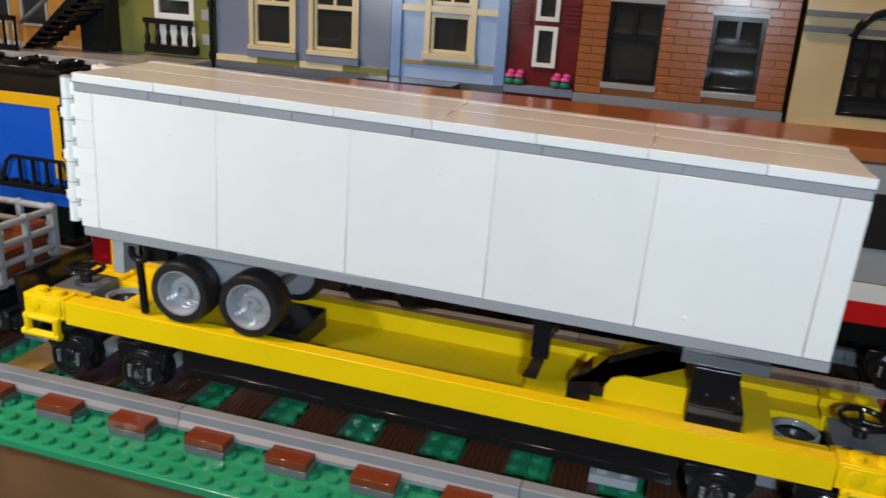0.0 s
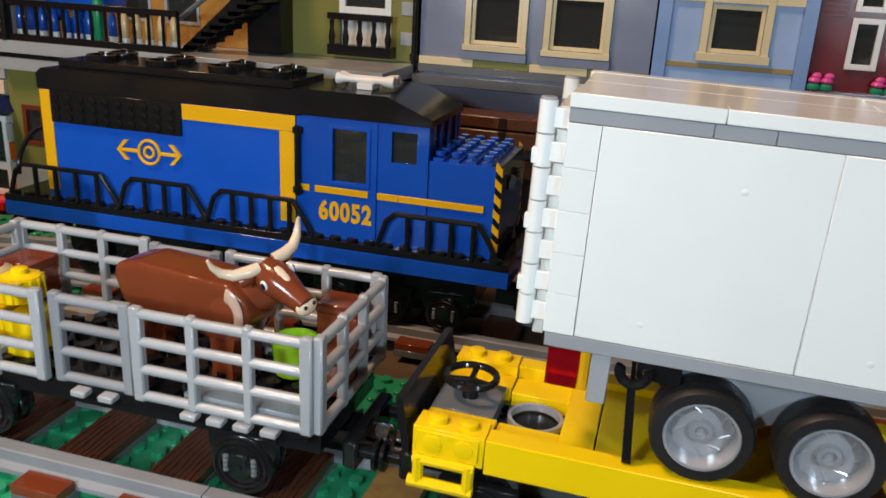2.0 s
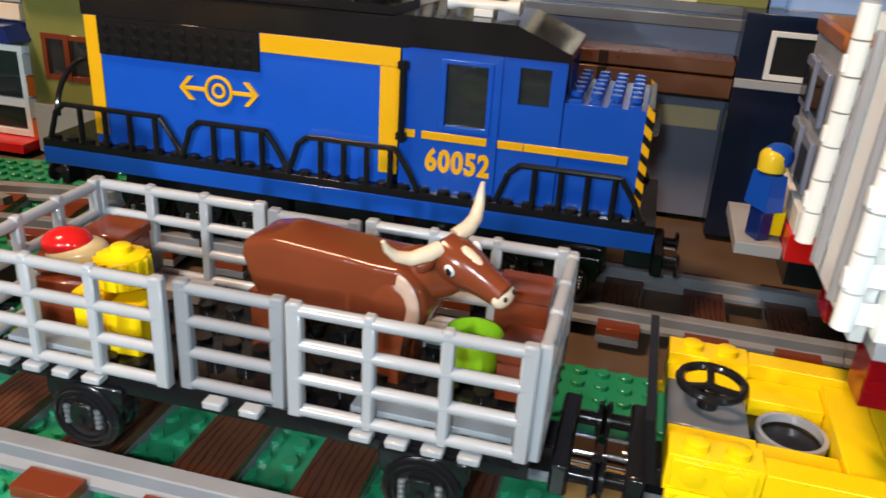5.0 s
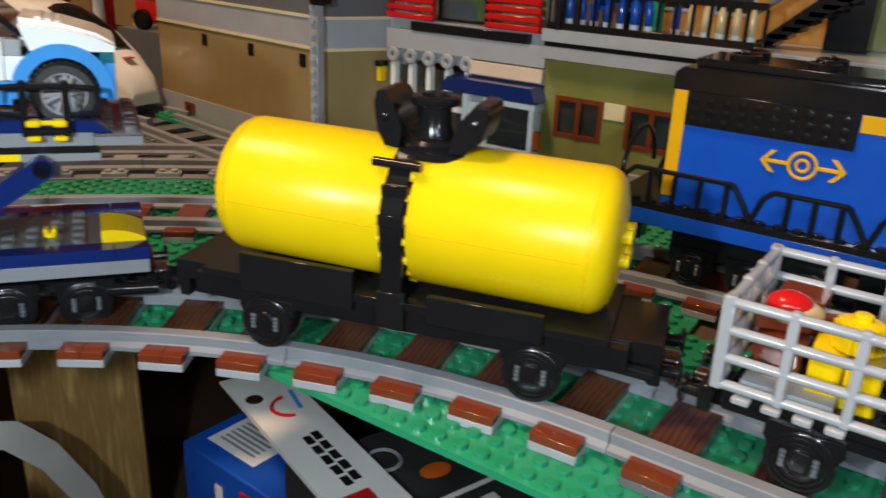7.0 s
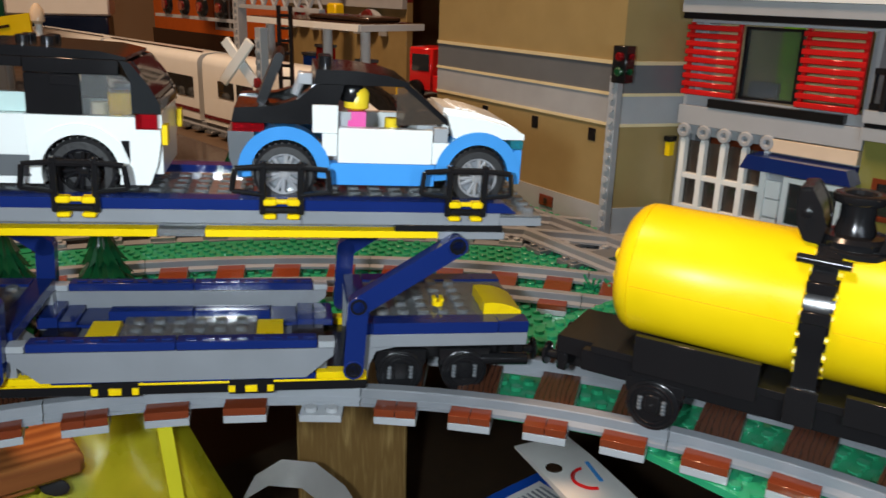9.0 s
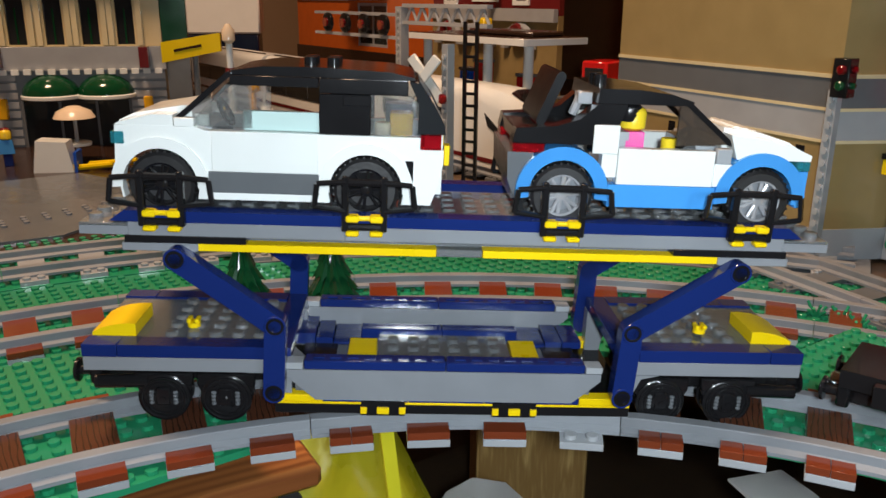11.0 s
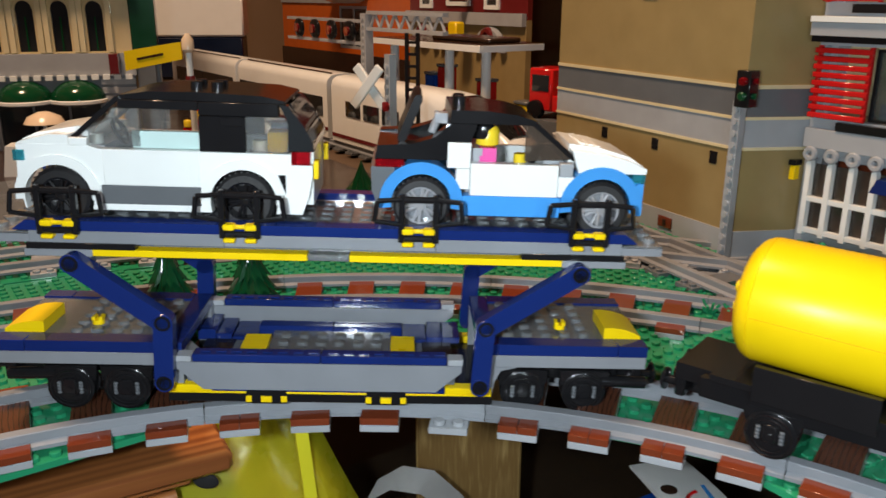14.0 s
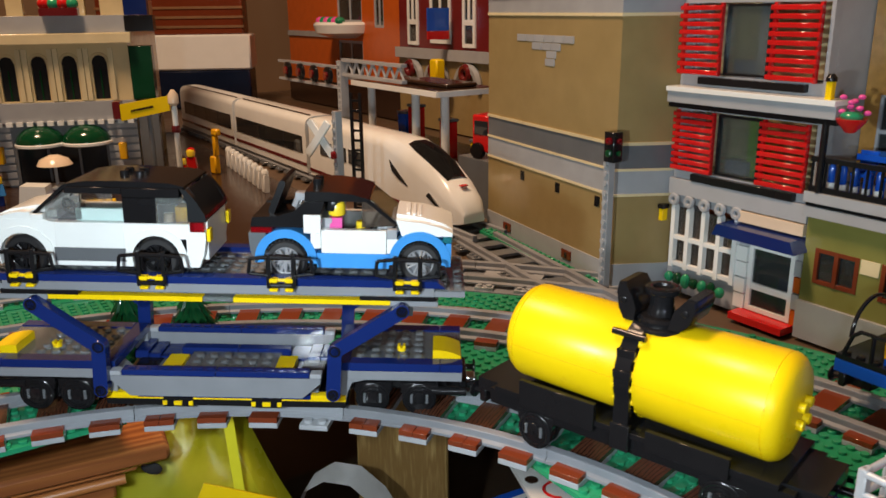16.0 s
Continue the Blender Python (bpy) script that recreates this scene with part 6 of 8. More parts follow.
# upper deck
bm = pq(bm_(), [(-128, 80.8), (128, 80.8), (128, 83.8), (-128, 83.8)], -30.5, 30.5)
part("deck_plate", bm, GREY, ct)
for a, b in ((-112, -40.1), (-39.9, 39.9), (40.1, 112)):
    part("deck_side", bq(bm_(), a, b, -31, 31, 80.7, 85.5), GREY, ct)
for y in (-1, 1):
    for a, b in ((-118, -39.6), (-39.4, 40.4), (40.6, 118)):
        o = [(a, 85.6), (b, 85.6), (b - (5 if b > 100 else 0), 89.4), (a + (5 if a < -100 else 0), 89.4)]
        part("deck_rail", pq(bm_(), o, y * 24.0, y * 31.2), DBLUE, ct)
    for a, b in ((-90.5, -9), (7, 90)):
        part("yellow_line", bq(bm_(), a, b, y * 25.5, y * 31.2, 75.8, 78.5), YELLOW, ct)
    part("clear_joint", bq(bm_(), -8.8, 6.8, y * 25.5, y * 31.0, 75.9, 78.5), CLEAR, ct)
    for s in (-1, 1):
        part("black_slat", bq(bm_(), s * 73, s * 113, y * 24, y * 32.0, 78.6, 81.0), BLACK, ct)
        part("grey_slat", bq(bm_(), s * 89, s * 114, y * 24, y * 31.8, 75.7, 78.5), GREY, ct)
part("deck_spine", bq(bm_(), -110, 110, -25, 25, 77.6, 80.6), DGREY, ct)
bm = bq(bm_(), -112, 112, -23.8, 23.8, 85.6, 86.4)
sq(bm, -112, -22.4, 28, 5, 86.4)
part("studded_deck", bm, CLEAR, ct, "cloudy grey studded deck plate")
for s in (-1, 1):
    bm = bq(bm_(), s * 112.2, s * 128, -30.5, 30.5, 83.9, 84.8)
    sq(bm, min(s * 112.5, s * 128.5), -28, 2, 7, 84.8)
    part("deck_end", bm, CLEAR, ct, "cloudy grey studded end plate")
# tyre clamps
for x in (-99.8, -33.5, 33, 98):
    for y in (-1, 1):
        Y = y * 33.4
        cl = part("tyre_clamp", rq(bm_(), (x - 6, Y, 101.5), (x + 6, Y, 101.5), 1.3), BLACK, ct, "black plastic frame round the tyre")
        part("clamp_bar", rq(bm_(), (x - 6, Y, 86.4), (x + 6, Y, 86.4), 1.3), BLACK, cl)
        for d in (-1, 1):
            part("clamp_post", bq(bm_(), x + d * 6.4 - 1.15, x + d * 6.4 + 1.15, Y - 1.4, Y + 1.4, 85.0, 103.5, c=0.4), BLACK, cl)
            c0 = [(x + d * 6.4, 101.8), (x + d * 15.6, 101.0), (x + d * 16.6, 93.2), (x + d * 6.4, 92.0)]
            bm = bm_()
            for p, q in zip(c0, c0[1:]):
                rq(bm, (p[0], Y + y * 0.8, p[1]), (q[0], Y + y * 0.8, q[1]), 0.95)
            part("clamp_loop", bm, BLACK, cl)
        for dx in (-4, 4):
            part("yellow_clip", bq(bm_(), x + dx - 2.2, x + dx + 2.2, Y - 1.9, Y + 1.9, 88.2, 90.6, c=0.5), YELLOW, cl)
            part("yellow_clip", bq(bm_(), x + dx - 2.2, x + dx + 2.2, Y - 1.9, Y + 1.9, 83.4, 85.2, c=0.5), YELLOW, cl)
        part("clip_bar", rq(bm_(), (x - 4, Y, 89.4), (x + 4, Y, 89.4), 0.9), YELLOW, cl)

# ---- the two toy cars on the upper deck ----


def arch_outline(left, right, bottom, top, hubs, r, zc):
    """The lower side of a car from left to right with round wheel arches; top is a list of points from right to left."""
    pts = [(left, bottom)]
    for h in hubs:
        a0 = math.asin(max(-1, min(1, (bottom - zc) / r)))
        for k in range(11):
            a = math.pi - a0 - (math.pi - 2 * a0) * k / 10
            pts.append((h + r * math.cos(a), zc + r * math.sin(a)))
    pts.append((right, bottom))
    return pts + top


def car_wheel(t, x, s, zc, rim_mat, r=10.8, y=13.0):
    prof = [(6.9, 0), (9.6, 0.1), (10.6, 1.0), (10.8, 3.6), (10.6, 7.2), (9.6, 8.2), (7.2, 8.2)]
    prof = [(a * r / 10.8, s * b) for a, b in prof]
    ty = part("tyre", lq(bm_(), prof if s > 0 else prof[::-1], "y", (x, s * y, zc), 34, False), RUBBER, t)
    k_ = r / 10.8
    bm = lq(bm_(), [(7.4 * k_, s * 3.0), (7.4 * k_, s * 7.9), (7.1 * k_, s * 8.1), (6.5 * k_, s * 7.7), (6.3 * k_, s * 3.2)], "y", (x, s * y, zc), 30, False)
    for k in range(6):
        a = radians(60 * k + 15)
        for da in (-0.17, 0.17):
            c = Vector((x, s * (y + 6.6), zc))
            u = Vector((math.cos(a + da), 0, math.sin(a + da)))
            rq(bm, c + u * 1.4, c + u * 6.7 * k_, 0.62 if rim_mat is BLACK else 0.8, 6)
    lq(bm, [(2.1, s * 3.0), (2.1, s * 7.2), (1.4, s * 7.6), (0.2, s * 7.6)], "y", (x, s * y, zc), 14)
    bmesh.ops.recalc_face_normals(bm, faces=bm.faces)
    part("rim", bm, rim_mat, ty)
    part("hub_disc", lq(bm_(), [(6.4 * k_, s * 2.4), (6.4 * k_, s * 3.2), (0.2, s * 3.4)], "y", (x, s * y, zc), 24), MATT if rim_mat is BLACK else GREY, ty)
    for k in range(30):
        a = radians(12 * k)
        c = Vector((x + 10.75 * k_ * math.cos(a), 0, zc + 10.75 * k_ * math.sin(a)))
        u = Vector((-math.sin(a), 0, math.cos(a))) * 0.35
        part("tread_block", rq(bm_(), c + Vector((0, s * (y + 1.2), 0)) + u, c + Vector((0, s * (y + 7.2), 0)) - u, 0.42, 5), RUBBER, ty)


def ring_arch(bm, x, z, r0, r1, y0, y1, a0=-4, a1=184, n=20):
    """A flat wheel arch band drawn out along y."""
    aa = [radians(a0 + (a1 - a0) * k / n) for k in range(n + 1)]
    out = [(x + r1 * math.cos(a), z + r1 * math.sin(a)) for a in aa] + [(x + r0 * math.cos(a), z + r0 * math.sin(a)) for a in aa[::-1]]
    for k in range(n):
        q = [out[k], out[k + 1], out[2 * n - k], out[2 * n + 1 - k]]
        v0 = [bm.verts.new((px / 1000, y0 / 1000, pz / 1000)) for px, pz in q]
        v1 = [bm.verts.new((px / 1000, y1 / 1000, pz / 1000)) for px, pz in q]
        bm.faces.new(v0)
        bm.faces.new(v1[::-1])
        for i in (0, 2):
            bm.faces.new((v0[i], v1[i], v1[i + 1], v0[i + 1]))
        if k == 0:
            bm.faces.new((v0[3], v1[3], v1[0], v0[0]))
        if k == n - 1:
            bm.faces.new((v0[1], v1[1], v1[2], v0[2]))
    bmesh.ops.remove_doubles(bm, verts=bm.verts, dist=1e-6)
    bmesh.ops.recalc_face_normals(bm, faces=bm.faces)
    return bm


# white estate car with a black roof, nose towards the wagon's far end
ca = thing("toy_estate_car", "white toy estate car with black roof clamped on the transporter", "toy car", TM @ pose(-0.0600, 0, 0.0888))
ZH = 7.8
for s in (-1, 1):
    o = arch_outline(-55.2, 48.5, 3.2, [(51, 10), (52.5, 18), (52.5, 22.4), (44.5, 22.4), (44.5, 26.5), (10, 26.5), (-27, 26.5), (-31, 28), (-56.5, 27.5), (-57, 14)], [-42.4, 26.4], 13.0, ZH)
    part("body_side", pq(bm_(), o, s * 18.6, s * 23.4), WHITE, ca)
    for x in (-42.4, 26.4):
        part("arch_trim", ring_arch(bm_(), x, ZH, 12.4, 16.2, s * 22.9, s * 24.1), WHITE, ca)
        car_wheel(ca, x, s, ZH, BLACK, r=11.2, y=15.0)
    part("sill", bq(bm_(), -26.5, 10.5, s * 20, s * 23.6, 5.6, 12.9), DGREY, ca)
    part("door", bq(bm_(), -25.2, 10.2, s * 20.5, s * 23.7, 13.0, 26.6), WHITE, ca)
    part("head_lamp", bq(bm_(), -57.8, -53.6, s * 17, s * 24.0, 21.4, 25.4), TBLUE, ca, "clear blue plastic head lamp")
    part("tail_lamp", bq(bm_(), 44.6, 51.6, s * 16, s * 23.3, 22.5, 27.4), TRED, ca, "clear red plastic tail lamp")
    part("tail_slit", pq(bm_(), [(39.5, 18.5), (42.4, 18.5), (42.4, 11)], s * 23.2, s * 23.6), BLACK, ca)
    part("b_pillar", bq(bm_(), 10.6, 27.6, s * 19.4, s * 23.3, 26.7, 40.0), BLACK, ca)
    part("roof_side", bq(bm_(), -18.5, 10.4, s * 19.0, s * 23.2, 41.8, 45.0), BLACK, ca)
    part("roof_side", bq(bm_(), 10.6, 40, s * 19.0, s * 23.4, 40.2, 45.0), BLACK, ca)
    part("pillar_slot", bq(bm_(), 18.5, 27.8, s * 20, s * 23.6, 36.4, 39.6), BLACK, ca)
    part("rear_window", pq(bm_(), [(27.8, 26.8), (43.4, 26.8), (43.4, 38), (41, 40), (27.8, 40)], s * 20.6, s * 22.4), GLASS, ca, "clear plastic rear side window")
    part("rear_pillar", pq(bm_(), [(43.6, 27.6), (53, 27.6), (52.6, 31), (49, 37.5), (43.5, 44.4), (40.2, 45), (43.6, 38)], s * 18.0, s * 22.6), PANE, ca, "glossy dark tailgate corner")
    part("front_pillar", slot_beam(bm_(), [(-37, 29.2), (-19, 45.2)], 0.9, s * 19.5, s * 22.4, 4), BLACK, ca)
    part("front_window", pq(bm_(), [(-33, 27.6), (-12, 27.6), (-12, 41.6), (-20.5, 41.6)], s * 20.0, s * 21.2), GLASS, ca, "clear plastic front side window")
    part("mirror", bq(bm_(), -37, -30.5, s * 20, s * 24, 27.6, 30.6), WHITE, ca)
    part("number_lamp", bq(bm_(), 52.7, 54.6, s * 17, s * 22, 17, 24), YELLOW, ca)
part("chassis", bq(bm_(), -52, 48, -18.5, 18.5, 4.5, 13), BLACK, ca)
part("hood", pq(bm_(), [(-57, 22), (-57.4, 28), (-52, 30.6), (-36, 33.6), (-33, 33.6), (-33, 22)], -15.4, 15.4), WHITE, ca)
for s in (-1, 1):
    part("hood_edge", pq(bm_(), [(-56.6, 27.6), (-55, 28.6), (-44, 31.4), (-37.4, 31.4), (-37.4, 27.6)], s * 15.6, s * 23.2), WHITE, ca)
part("windscreen", pq(bm_(), [(-38, 30), (-19, 46.2), (-18, 46), (-36.5, 29.2)], -19, 19), SMOKE, ca)
part("rear_screen", pq(bm_(), [(53, 28.2), (52.4, 31), (48.6, 37.8), (43.8, 44.6), (42.6, 44), (47.6, 36.8), (51, 30)], -17.9, 17.9), PANE, ca)
part("tail", bq(bm_(), 46, 52.4, -18.4, 18.4, 6, 27.4), WHITE, ca)
part("roof", pq(bm_(), [(-19, 45.1), (42.4, 45.1), (42, 46), (34, 47.6), (10, 48.4), (-8, 48.0), (-18, 46.4)], -21.4, 21.4), BLACK, ca)
for x in (6, 14):
    for y in (-4, 4):
        part("roof_stud", lq(bm_(), [(2.4, 0), (2.4, 2.6), (2.0, 2.8)], "z", (x, y, 47.8), 12), BLACK, ca)
part("inner_panel", bq(bm_(), -15, 10.4, -20, -17, 26.7, 33.2), AQUA, ca, "pale aqua plastic inner panel")
for y in (-10, 10):
    part("seat", pq(bm_(), [(-4, 13.2), (10, 13.2), (14, 34), (10, 34), (6, 20), (-4, 20)], y - 6, y + 6), LGREY, ca)
wh = tq(bm_(), (0, 0, 0), 4.6, 0.9, "x", seg=18)
rq(wh, (0, -4.6, 0), (0, 4.6, 0), 0.7)
part("steering_wheel", wh, BLACK, ca, m=pose(-0.023, -0.008, 0.031, 0, -28, 0))
part("dashboard", bq(bm_(), -36, -26, -18, 18, 13.2, 27), LGREY, ca)
part("gear_cap", cq(bm_(), (-30, -14, 27), 2.6, 4), WHITE, ca)
part("luggage", bq(bm_(), 34, 42, -12, -2, 13.2, 33), AMBER, ca)
part("luggage", cq(bm_(), (31.5, -14, 13.2), 2.8, 17), BONE, ca)
part("luggage", cq(bm_(), (37, 9, 13.2), 5, 21), LGREY, ca)

# white and azure open car with a toy driver
cb = thing("toy_coupe_car", "white and azure toy coupe with black top on the transporter", "toy car", TM @ pose(0.0674, 0, 0.0898))
ZC = 7.4
for s in (-1, 1):
    for x in (-33.5, 36.5):
        part("wheel_arch", ring_arch(bm_(), x, ZC + 0.6, 11.6, 16.2, s * 14.0, s * 23.9, -8, 188), AZURE, cb, "azure plastic wheel arch")
        car_wheel(cb, x, s, ZC - 0.1, SILVER, r=11.0, y=16.0)
    part("sill", bq(bm_(), -17.4, 20.4, s * 18, s * 23.4, 3.6, 11.6), AZURE, cb)
    part("door", bq(bm_(), -14.9, 19, s * 19, s * 23.6, 11.7, 24.2), WHITE, cb)
    part("side_post", bq(bm_(), -24, -15.1, s * 18.4, s * 23.5, 22.2, 32), WHITE, cb)
    part("side_fill", bq(bm_(), -20.5, -15.1, s * 18.4, s * 23.4, 14, 22.1), WHITE, cb)
    part("side_fill", bq(bm_(), 19.2, 26, s * 18.4, s * 23.2, 11.8, 19.8), WHITE, cb)
    part("front_corner", bq(bm_(), 50, 53, s * 15.2, s * 23, 5, 18), AZURE, cb)
    part("head_lamp", bq(bm_(), 48.5, 53.2, s * 15.2, s * 23.2, 18.2, 21.4), TBLUE, cb, "clear blue plastic head lamp")
    part("tail_lamp", bq(bm_(), -51.4, -40.5, s * 14, s * 23.0, 21.8, 24.8), TRED, cb, "clear red plastic tail lamp")
    part("trunk_side", pq(bm_(), [(-51.6, 25), (-24.2, 25), (-24.2, 22.4), (-22, 22.4), (-22, 32.2), (-15.2, 32.2), (-13, 39), (-23, 39), (-29, 33.6), (-37, 31), (-50.6, 30)], s * 15, s * 22.8), BLACK, cb)
    part("mirror", bq(bm_(), 19.4, 24.5, s * 20, s * 24.2, 20.0, 25.2), LGREY, cb)
    part("roof_rail", slot_beam(bm_(), [(9, 39.4), (25, 26.5)], 0.9, s * 18, s * 20.4, 4), BLACK, cb)
    part("hood_edge", pq(bm_(), [(27, 21.6), (53.4, 21.6), (53.6, 23.6), (47, 26.4), (38, 28.6), (24, 30)], s * 15.1, s * 22.6), WHITE, cb)
part("chassis", bq(bm_(), -50, 50, -14, 14, 3.5, 11.5), DGREY, cb)
part("tail_block", pq(bm_(), [(-52.5, 12), (-50, 6), (-44, 6), (-44, 21.7), (-53, 21.7)], -22, 22), DGREY, cb)
part("trunk_lid", bq(bm_(), -50.8, -26, -15, 15, 25, 29.6), BLACK, cb)
part("nose", bq(bm_(), 49, 53.4, -15, 15, 5, 22), WHITE, cb)
part("hood", pq(bm_(), [(24, 22), (53.6, 22), (53.8, 23.6), (48, 27), (37, 30), (24, 31.6)], -15, 15), WHITE, cb)
for k in range(3):
    part("hood_vent", bq(bm_(), 29 + k * 3, 31 + k * 3, -12, 12, 30.2 - k * 0.6, 31.6 - k * 0.6), WHITE, cb)
part("roof", pq(bm_(), [(-23.4, 39.1), (9.4, 39.1), (9.8, 40.6), (2, 42.8), (-9, 44), (-23, 44)], -22, 22), BLACK, cb)
for y in (-4, 4):
    part("roof_stud", lq(bm_(), [(2.4, 0), (2.4, 3.4), (2.0, 3.6)], "z", (-19, y, 43.8), 12), BLACK, cb)
part("spoiler", slot_beam(bm_(), [(-41.5, 32), (-35.5, 47)], 1.7, -17, 17, 4), SATIN, cb)
bm = rq(bm_(), (-30, -13, 34), (-27, -13, 42), 1.6)
bq(bm, -29, -24, -16, -10, 38, 42)
part("spoiler_hinge", bm, SILVER, cb, "silver plastic hinge")
part("windscreen", pq(bm_(), [(9, 40), (10.4, 40), (26.8, 26.2), (25.4, 25.6)], -18, 18), SMOKE, cb)
part("side_glass", pq(bm_(), [(6, 25), (24, 26.2), (10, 38.6), (6, 38.6)], -19.8, -18.6), SMOKE, cb)
part("seat_back", bq(bm_(), -16, -10, -17, 17, 11.6, 29), LGREY, cb)
part("dashboard", bq(bm_(), 14, 22, -17, 17, 11.6, 25), LGREY, cb)
wh = tq(bm_(), (0, 0, 0), 4.2, 0.9, "x", seg=18)
rq(wh, (0, -4.2, 0), (0, 4.2, 0), 0.7)
part("steering_wheel", wh, BLACK, cb, m=pose(0.012, -0.008, 0.026, 0, 25, 0))
part("dash_knob", cq(bm_(), (5, -14, 22), 2.6, 5), SKIN, cb)


def toy_figure(m, coat, hat, label, group="toy figures", seated=False, scale=1.0, sunk=0.0):
    """A small toy figure as one plain shape: legs, coat, head and cap."""
    bm = bm_()
    z = 0
    if not seated:
        bq(bm, -3.8, 3.8, -2.6, 2.6, 0, 11.5, c=0.5)
        z = 11.5
    n0 = len(bm.faces)
    pq(bm, [(-7.4 + 1, z - sunk), (7.4 - 1, z - sunk), (5, z + 12.5), (-5, z + 12.5)], -3.4, 3.4)
    n1 = len(bm.faces)
    lq(bm, [(3.2, z + 12.6), (4.8, z + 13.6), (4.9, z + 19), (4.2, z + 20.4), (2.4, z + 21.6), (0.2, z + 21.8)], "z", (0, 0, 0), 14)
    n2 = len(bm.faces)
    lq(bm, [(4.6, z + 16), (5.2, z + 18.4), (4.6, z + 21.2), (2.6, z + 22.8), (0.2, z + 23.2)], "z", (0, 1.7, 0), 14)
    bm.faces.ensure_lookup_table()
    for i, f in enumerate(bm.faces):
        f.material_index = 0 if i < n0 else 1 if i < n1 else 2 if i < n2 else 3
    bmesh.ops.transform(bm, matrix=Matrix.Scale(scale, 4), verts=bm.verts)
    ob = solid("toy_figure", bm, DBLUE, label, "toy figure", m, group)
    for q in (coat, SKIN, hat):
        ob.data.materials.append(q)
    return ob


toy_figure(TM @ pose(0.0595, -0.012, 0.1070, 0, 0, 90), PINK, BLACK, "plain toy driver in pink seated in the coupe", seated=True, scale=0.95, sunk=4.6)
toy_figure(pose(-0.313, 0.4185, 0.0565, 0, 0, 90), NAVY, LIME, "plain toy driver in the locomotive cab", seated=True, scale=1.05)

# ---- white express train on the far straight ----
wt = thing("express_train", "white toy express train with dark windows and red line", "train", pose(-0.938, 0.472, Z2 + 0.0098))


def swept(bm, sections):
    """Rings across x joined into a body: each section is (x, half width, bottom, top, shoulder)."""
    rings = []
    for x, w, z0, z1, sh in sections:
        pts = [(-w, z0), (-w, z1 - sh), (-w * 0.93, z1 - sh * 0.5), (-w * 0.72, z1 - sh * 0.12), (-w * 0.3, z1), (w * 0.3, z1), (w * 0.72, z1 - sh * 0.12), (w * 0.93, z1 - sh * 0.5), (w, z1 - sh), (w, z0)]
        rings.append([bm.verts.new((x, y, z)) for y, z in pts])
    fs = []
    for a, b in zip(rings, rings[1:]):
        for k in range(10):
            fs.append(bm.faces.new((a[k], a[(k + 1) % 10], b[(k + 1) % 10], b[k])))
    fs += [bm.faces.new(rings[0]), bm.faces.new(rings[-1])]
    bmesh.ops.recalc_face_normals(bm, faces=fs)
    return bm


head = [(-0.002, 0.013, 0.004, 0.016, 0.006), (-0.012, 0.019, 0.002, 0.030, 0.012), (-0.03, 0.0225, 0.001, 0.044, 0.018), (-0.06, 0.0245, 0.001, 0.060, 0.022), (-0.09, 0.025, 0.001, 0.071, 0.022), (-0.12, 0.025, 0.001, 0.078, 0.020), (-0.15, 0.025, 0.001, 0.079, 0.014), (-0.36, 0.025, 0.001, 0.079, 0.012)]
part("nose_car", swept(bm_(), head), WHITE, wt)
for n, (a, b) in enumerate(((-0.372, -0.66), (-0.672, -0.98))):
    part("coach", swept(bm_(), [(a, 0.025, 0.001, 0.079, 0.012), (b, 0.025, 0.001, 0.079, 0.012)]), WHITE, wt)
    part("gangway", bx(bm_(), a + 0.001, a + 0.0115, -0.018, 0.018, 0.004, 0.07), BLACK, wt)
    for s in (-1, 1):
        for k in range(4):
            x1 = a - 0.012 - k * 0.068
            part("coach_window", bx(bm_(), x1 - 0.0665, x1, s * 0.0251, s * 0.0258, 0.027, 0.051, 0.0002), PANE, wt)
        part("red_line", bx(bm_(), b, a, s * 0.0251, s * 0.0256, 0.010, 0.0145), DRED, wt)
    for x in (a - 0.05, b + 0.05):
        part("bogie", bx(bm_(), x - 0.03, x + 0.03, -0.02, 0.02, -0.008, 0.0008), BLACK, wt)
    part("roof_line", bx(bm_(), b + 0.01, a - 0.01, -0.013, -0.011, 0.0788, 0.0802), DBROWN, wt)
for s in (-1, 1):
    part("red_line", bx(bm_(), -0.36, -0.07, s * 0.0251, s * 0.0256, 0.006, 0.0105), DRED, wt)
    for k in range(3):
        part("coach_window", bx(bm_(), -0.24 - k * 0.042, -0.205 - k * 0.042, s * 0.0251, s * 0.0258, 0.034, 0.052, 0.0002), PANE, wt)
    part("cab_side_window", prism(bm_(), [(-0.135, 0.054), (-0.105, 0.036), (-0.095, 0.030), (-0.112, 0.034), (-0.13, 0.042)], s * 0.0246, s * 0.0258), PANE, wt)
    part("head_lamp", prism(bm_(), [(-0.052, 0.030), (-0.028, 0.016), (-0.030, 0.014), (-0.058, 0.026)], s * 0.0228, s * 0.0247), PANE, wt)
bm = bm_()
ws = [(-0.033, 0.0125, 0.0468), (-0.062, 0.0165, 0.0614), (-0.092, 0.0172, 0.0722), (-0.108, 0.0150, 0.0768)]
rows = [[bm.verts.new((x, y * w, z + 0.0010 - 0.0030 * max(0, abs(y) - 0.5) * 2)) for y in (-1, -0.5, 0, 0.5, 1)] for x, w, z in ws]
for a, b in zip(rows, rows[1:]):
    for k in range(4):
        bm.faces.new((a[k], a[k + 1], b[k + 1], b[k]))
ret = bmesh.ops.solidify(bm, geom=bm.faces[:], thickness=0.0014)
bmesh.ops.recalc_face_normals(bm, faces=bm.faces)
part("windscreen", bm, PANE, wt, "dark glossy windscreen")
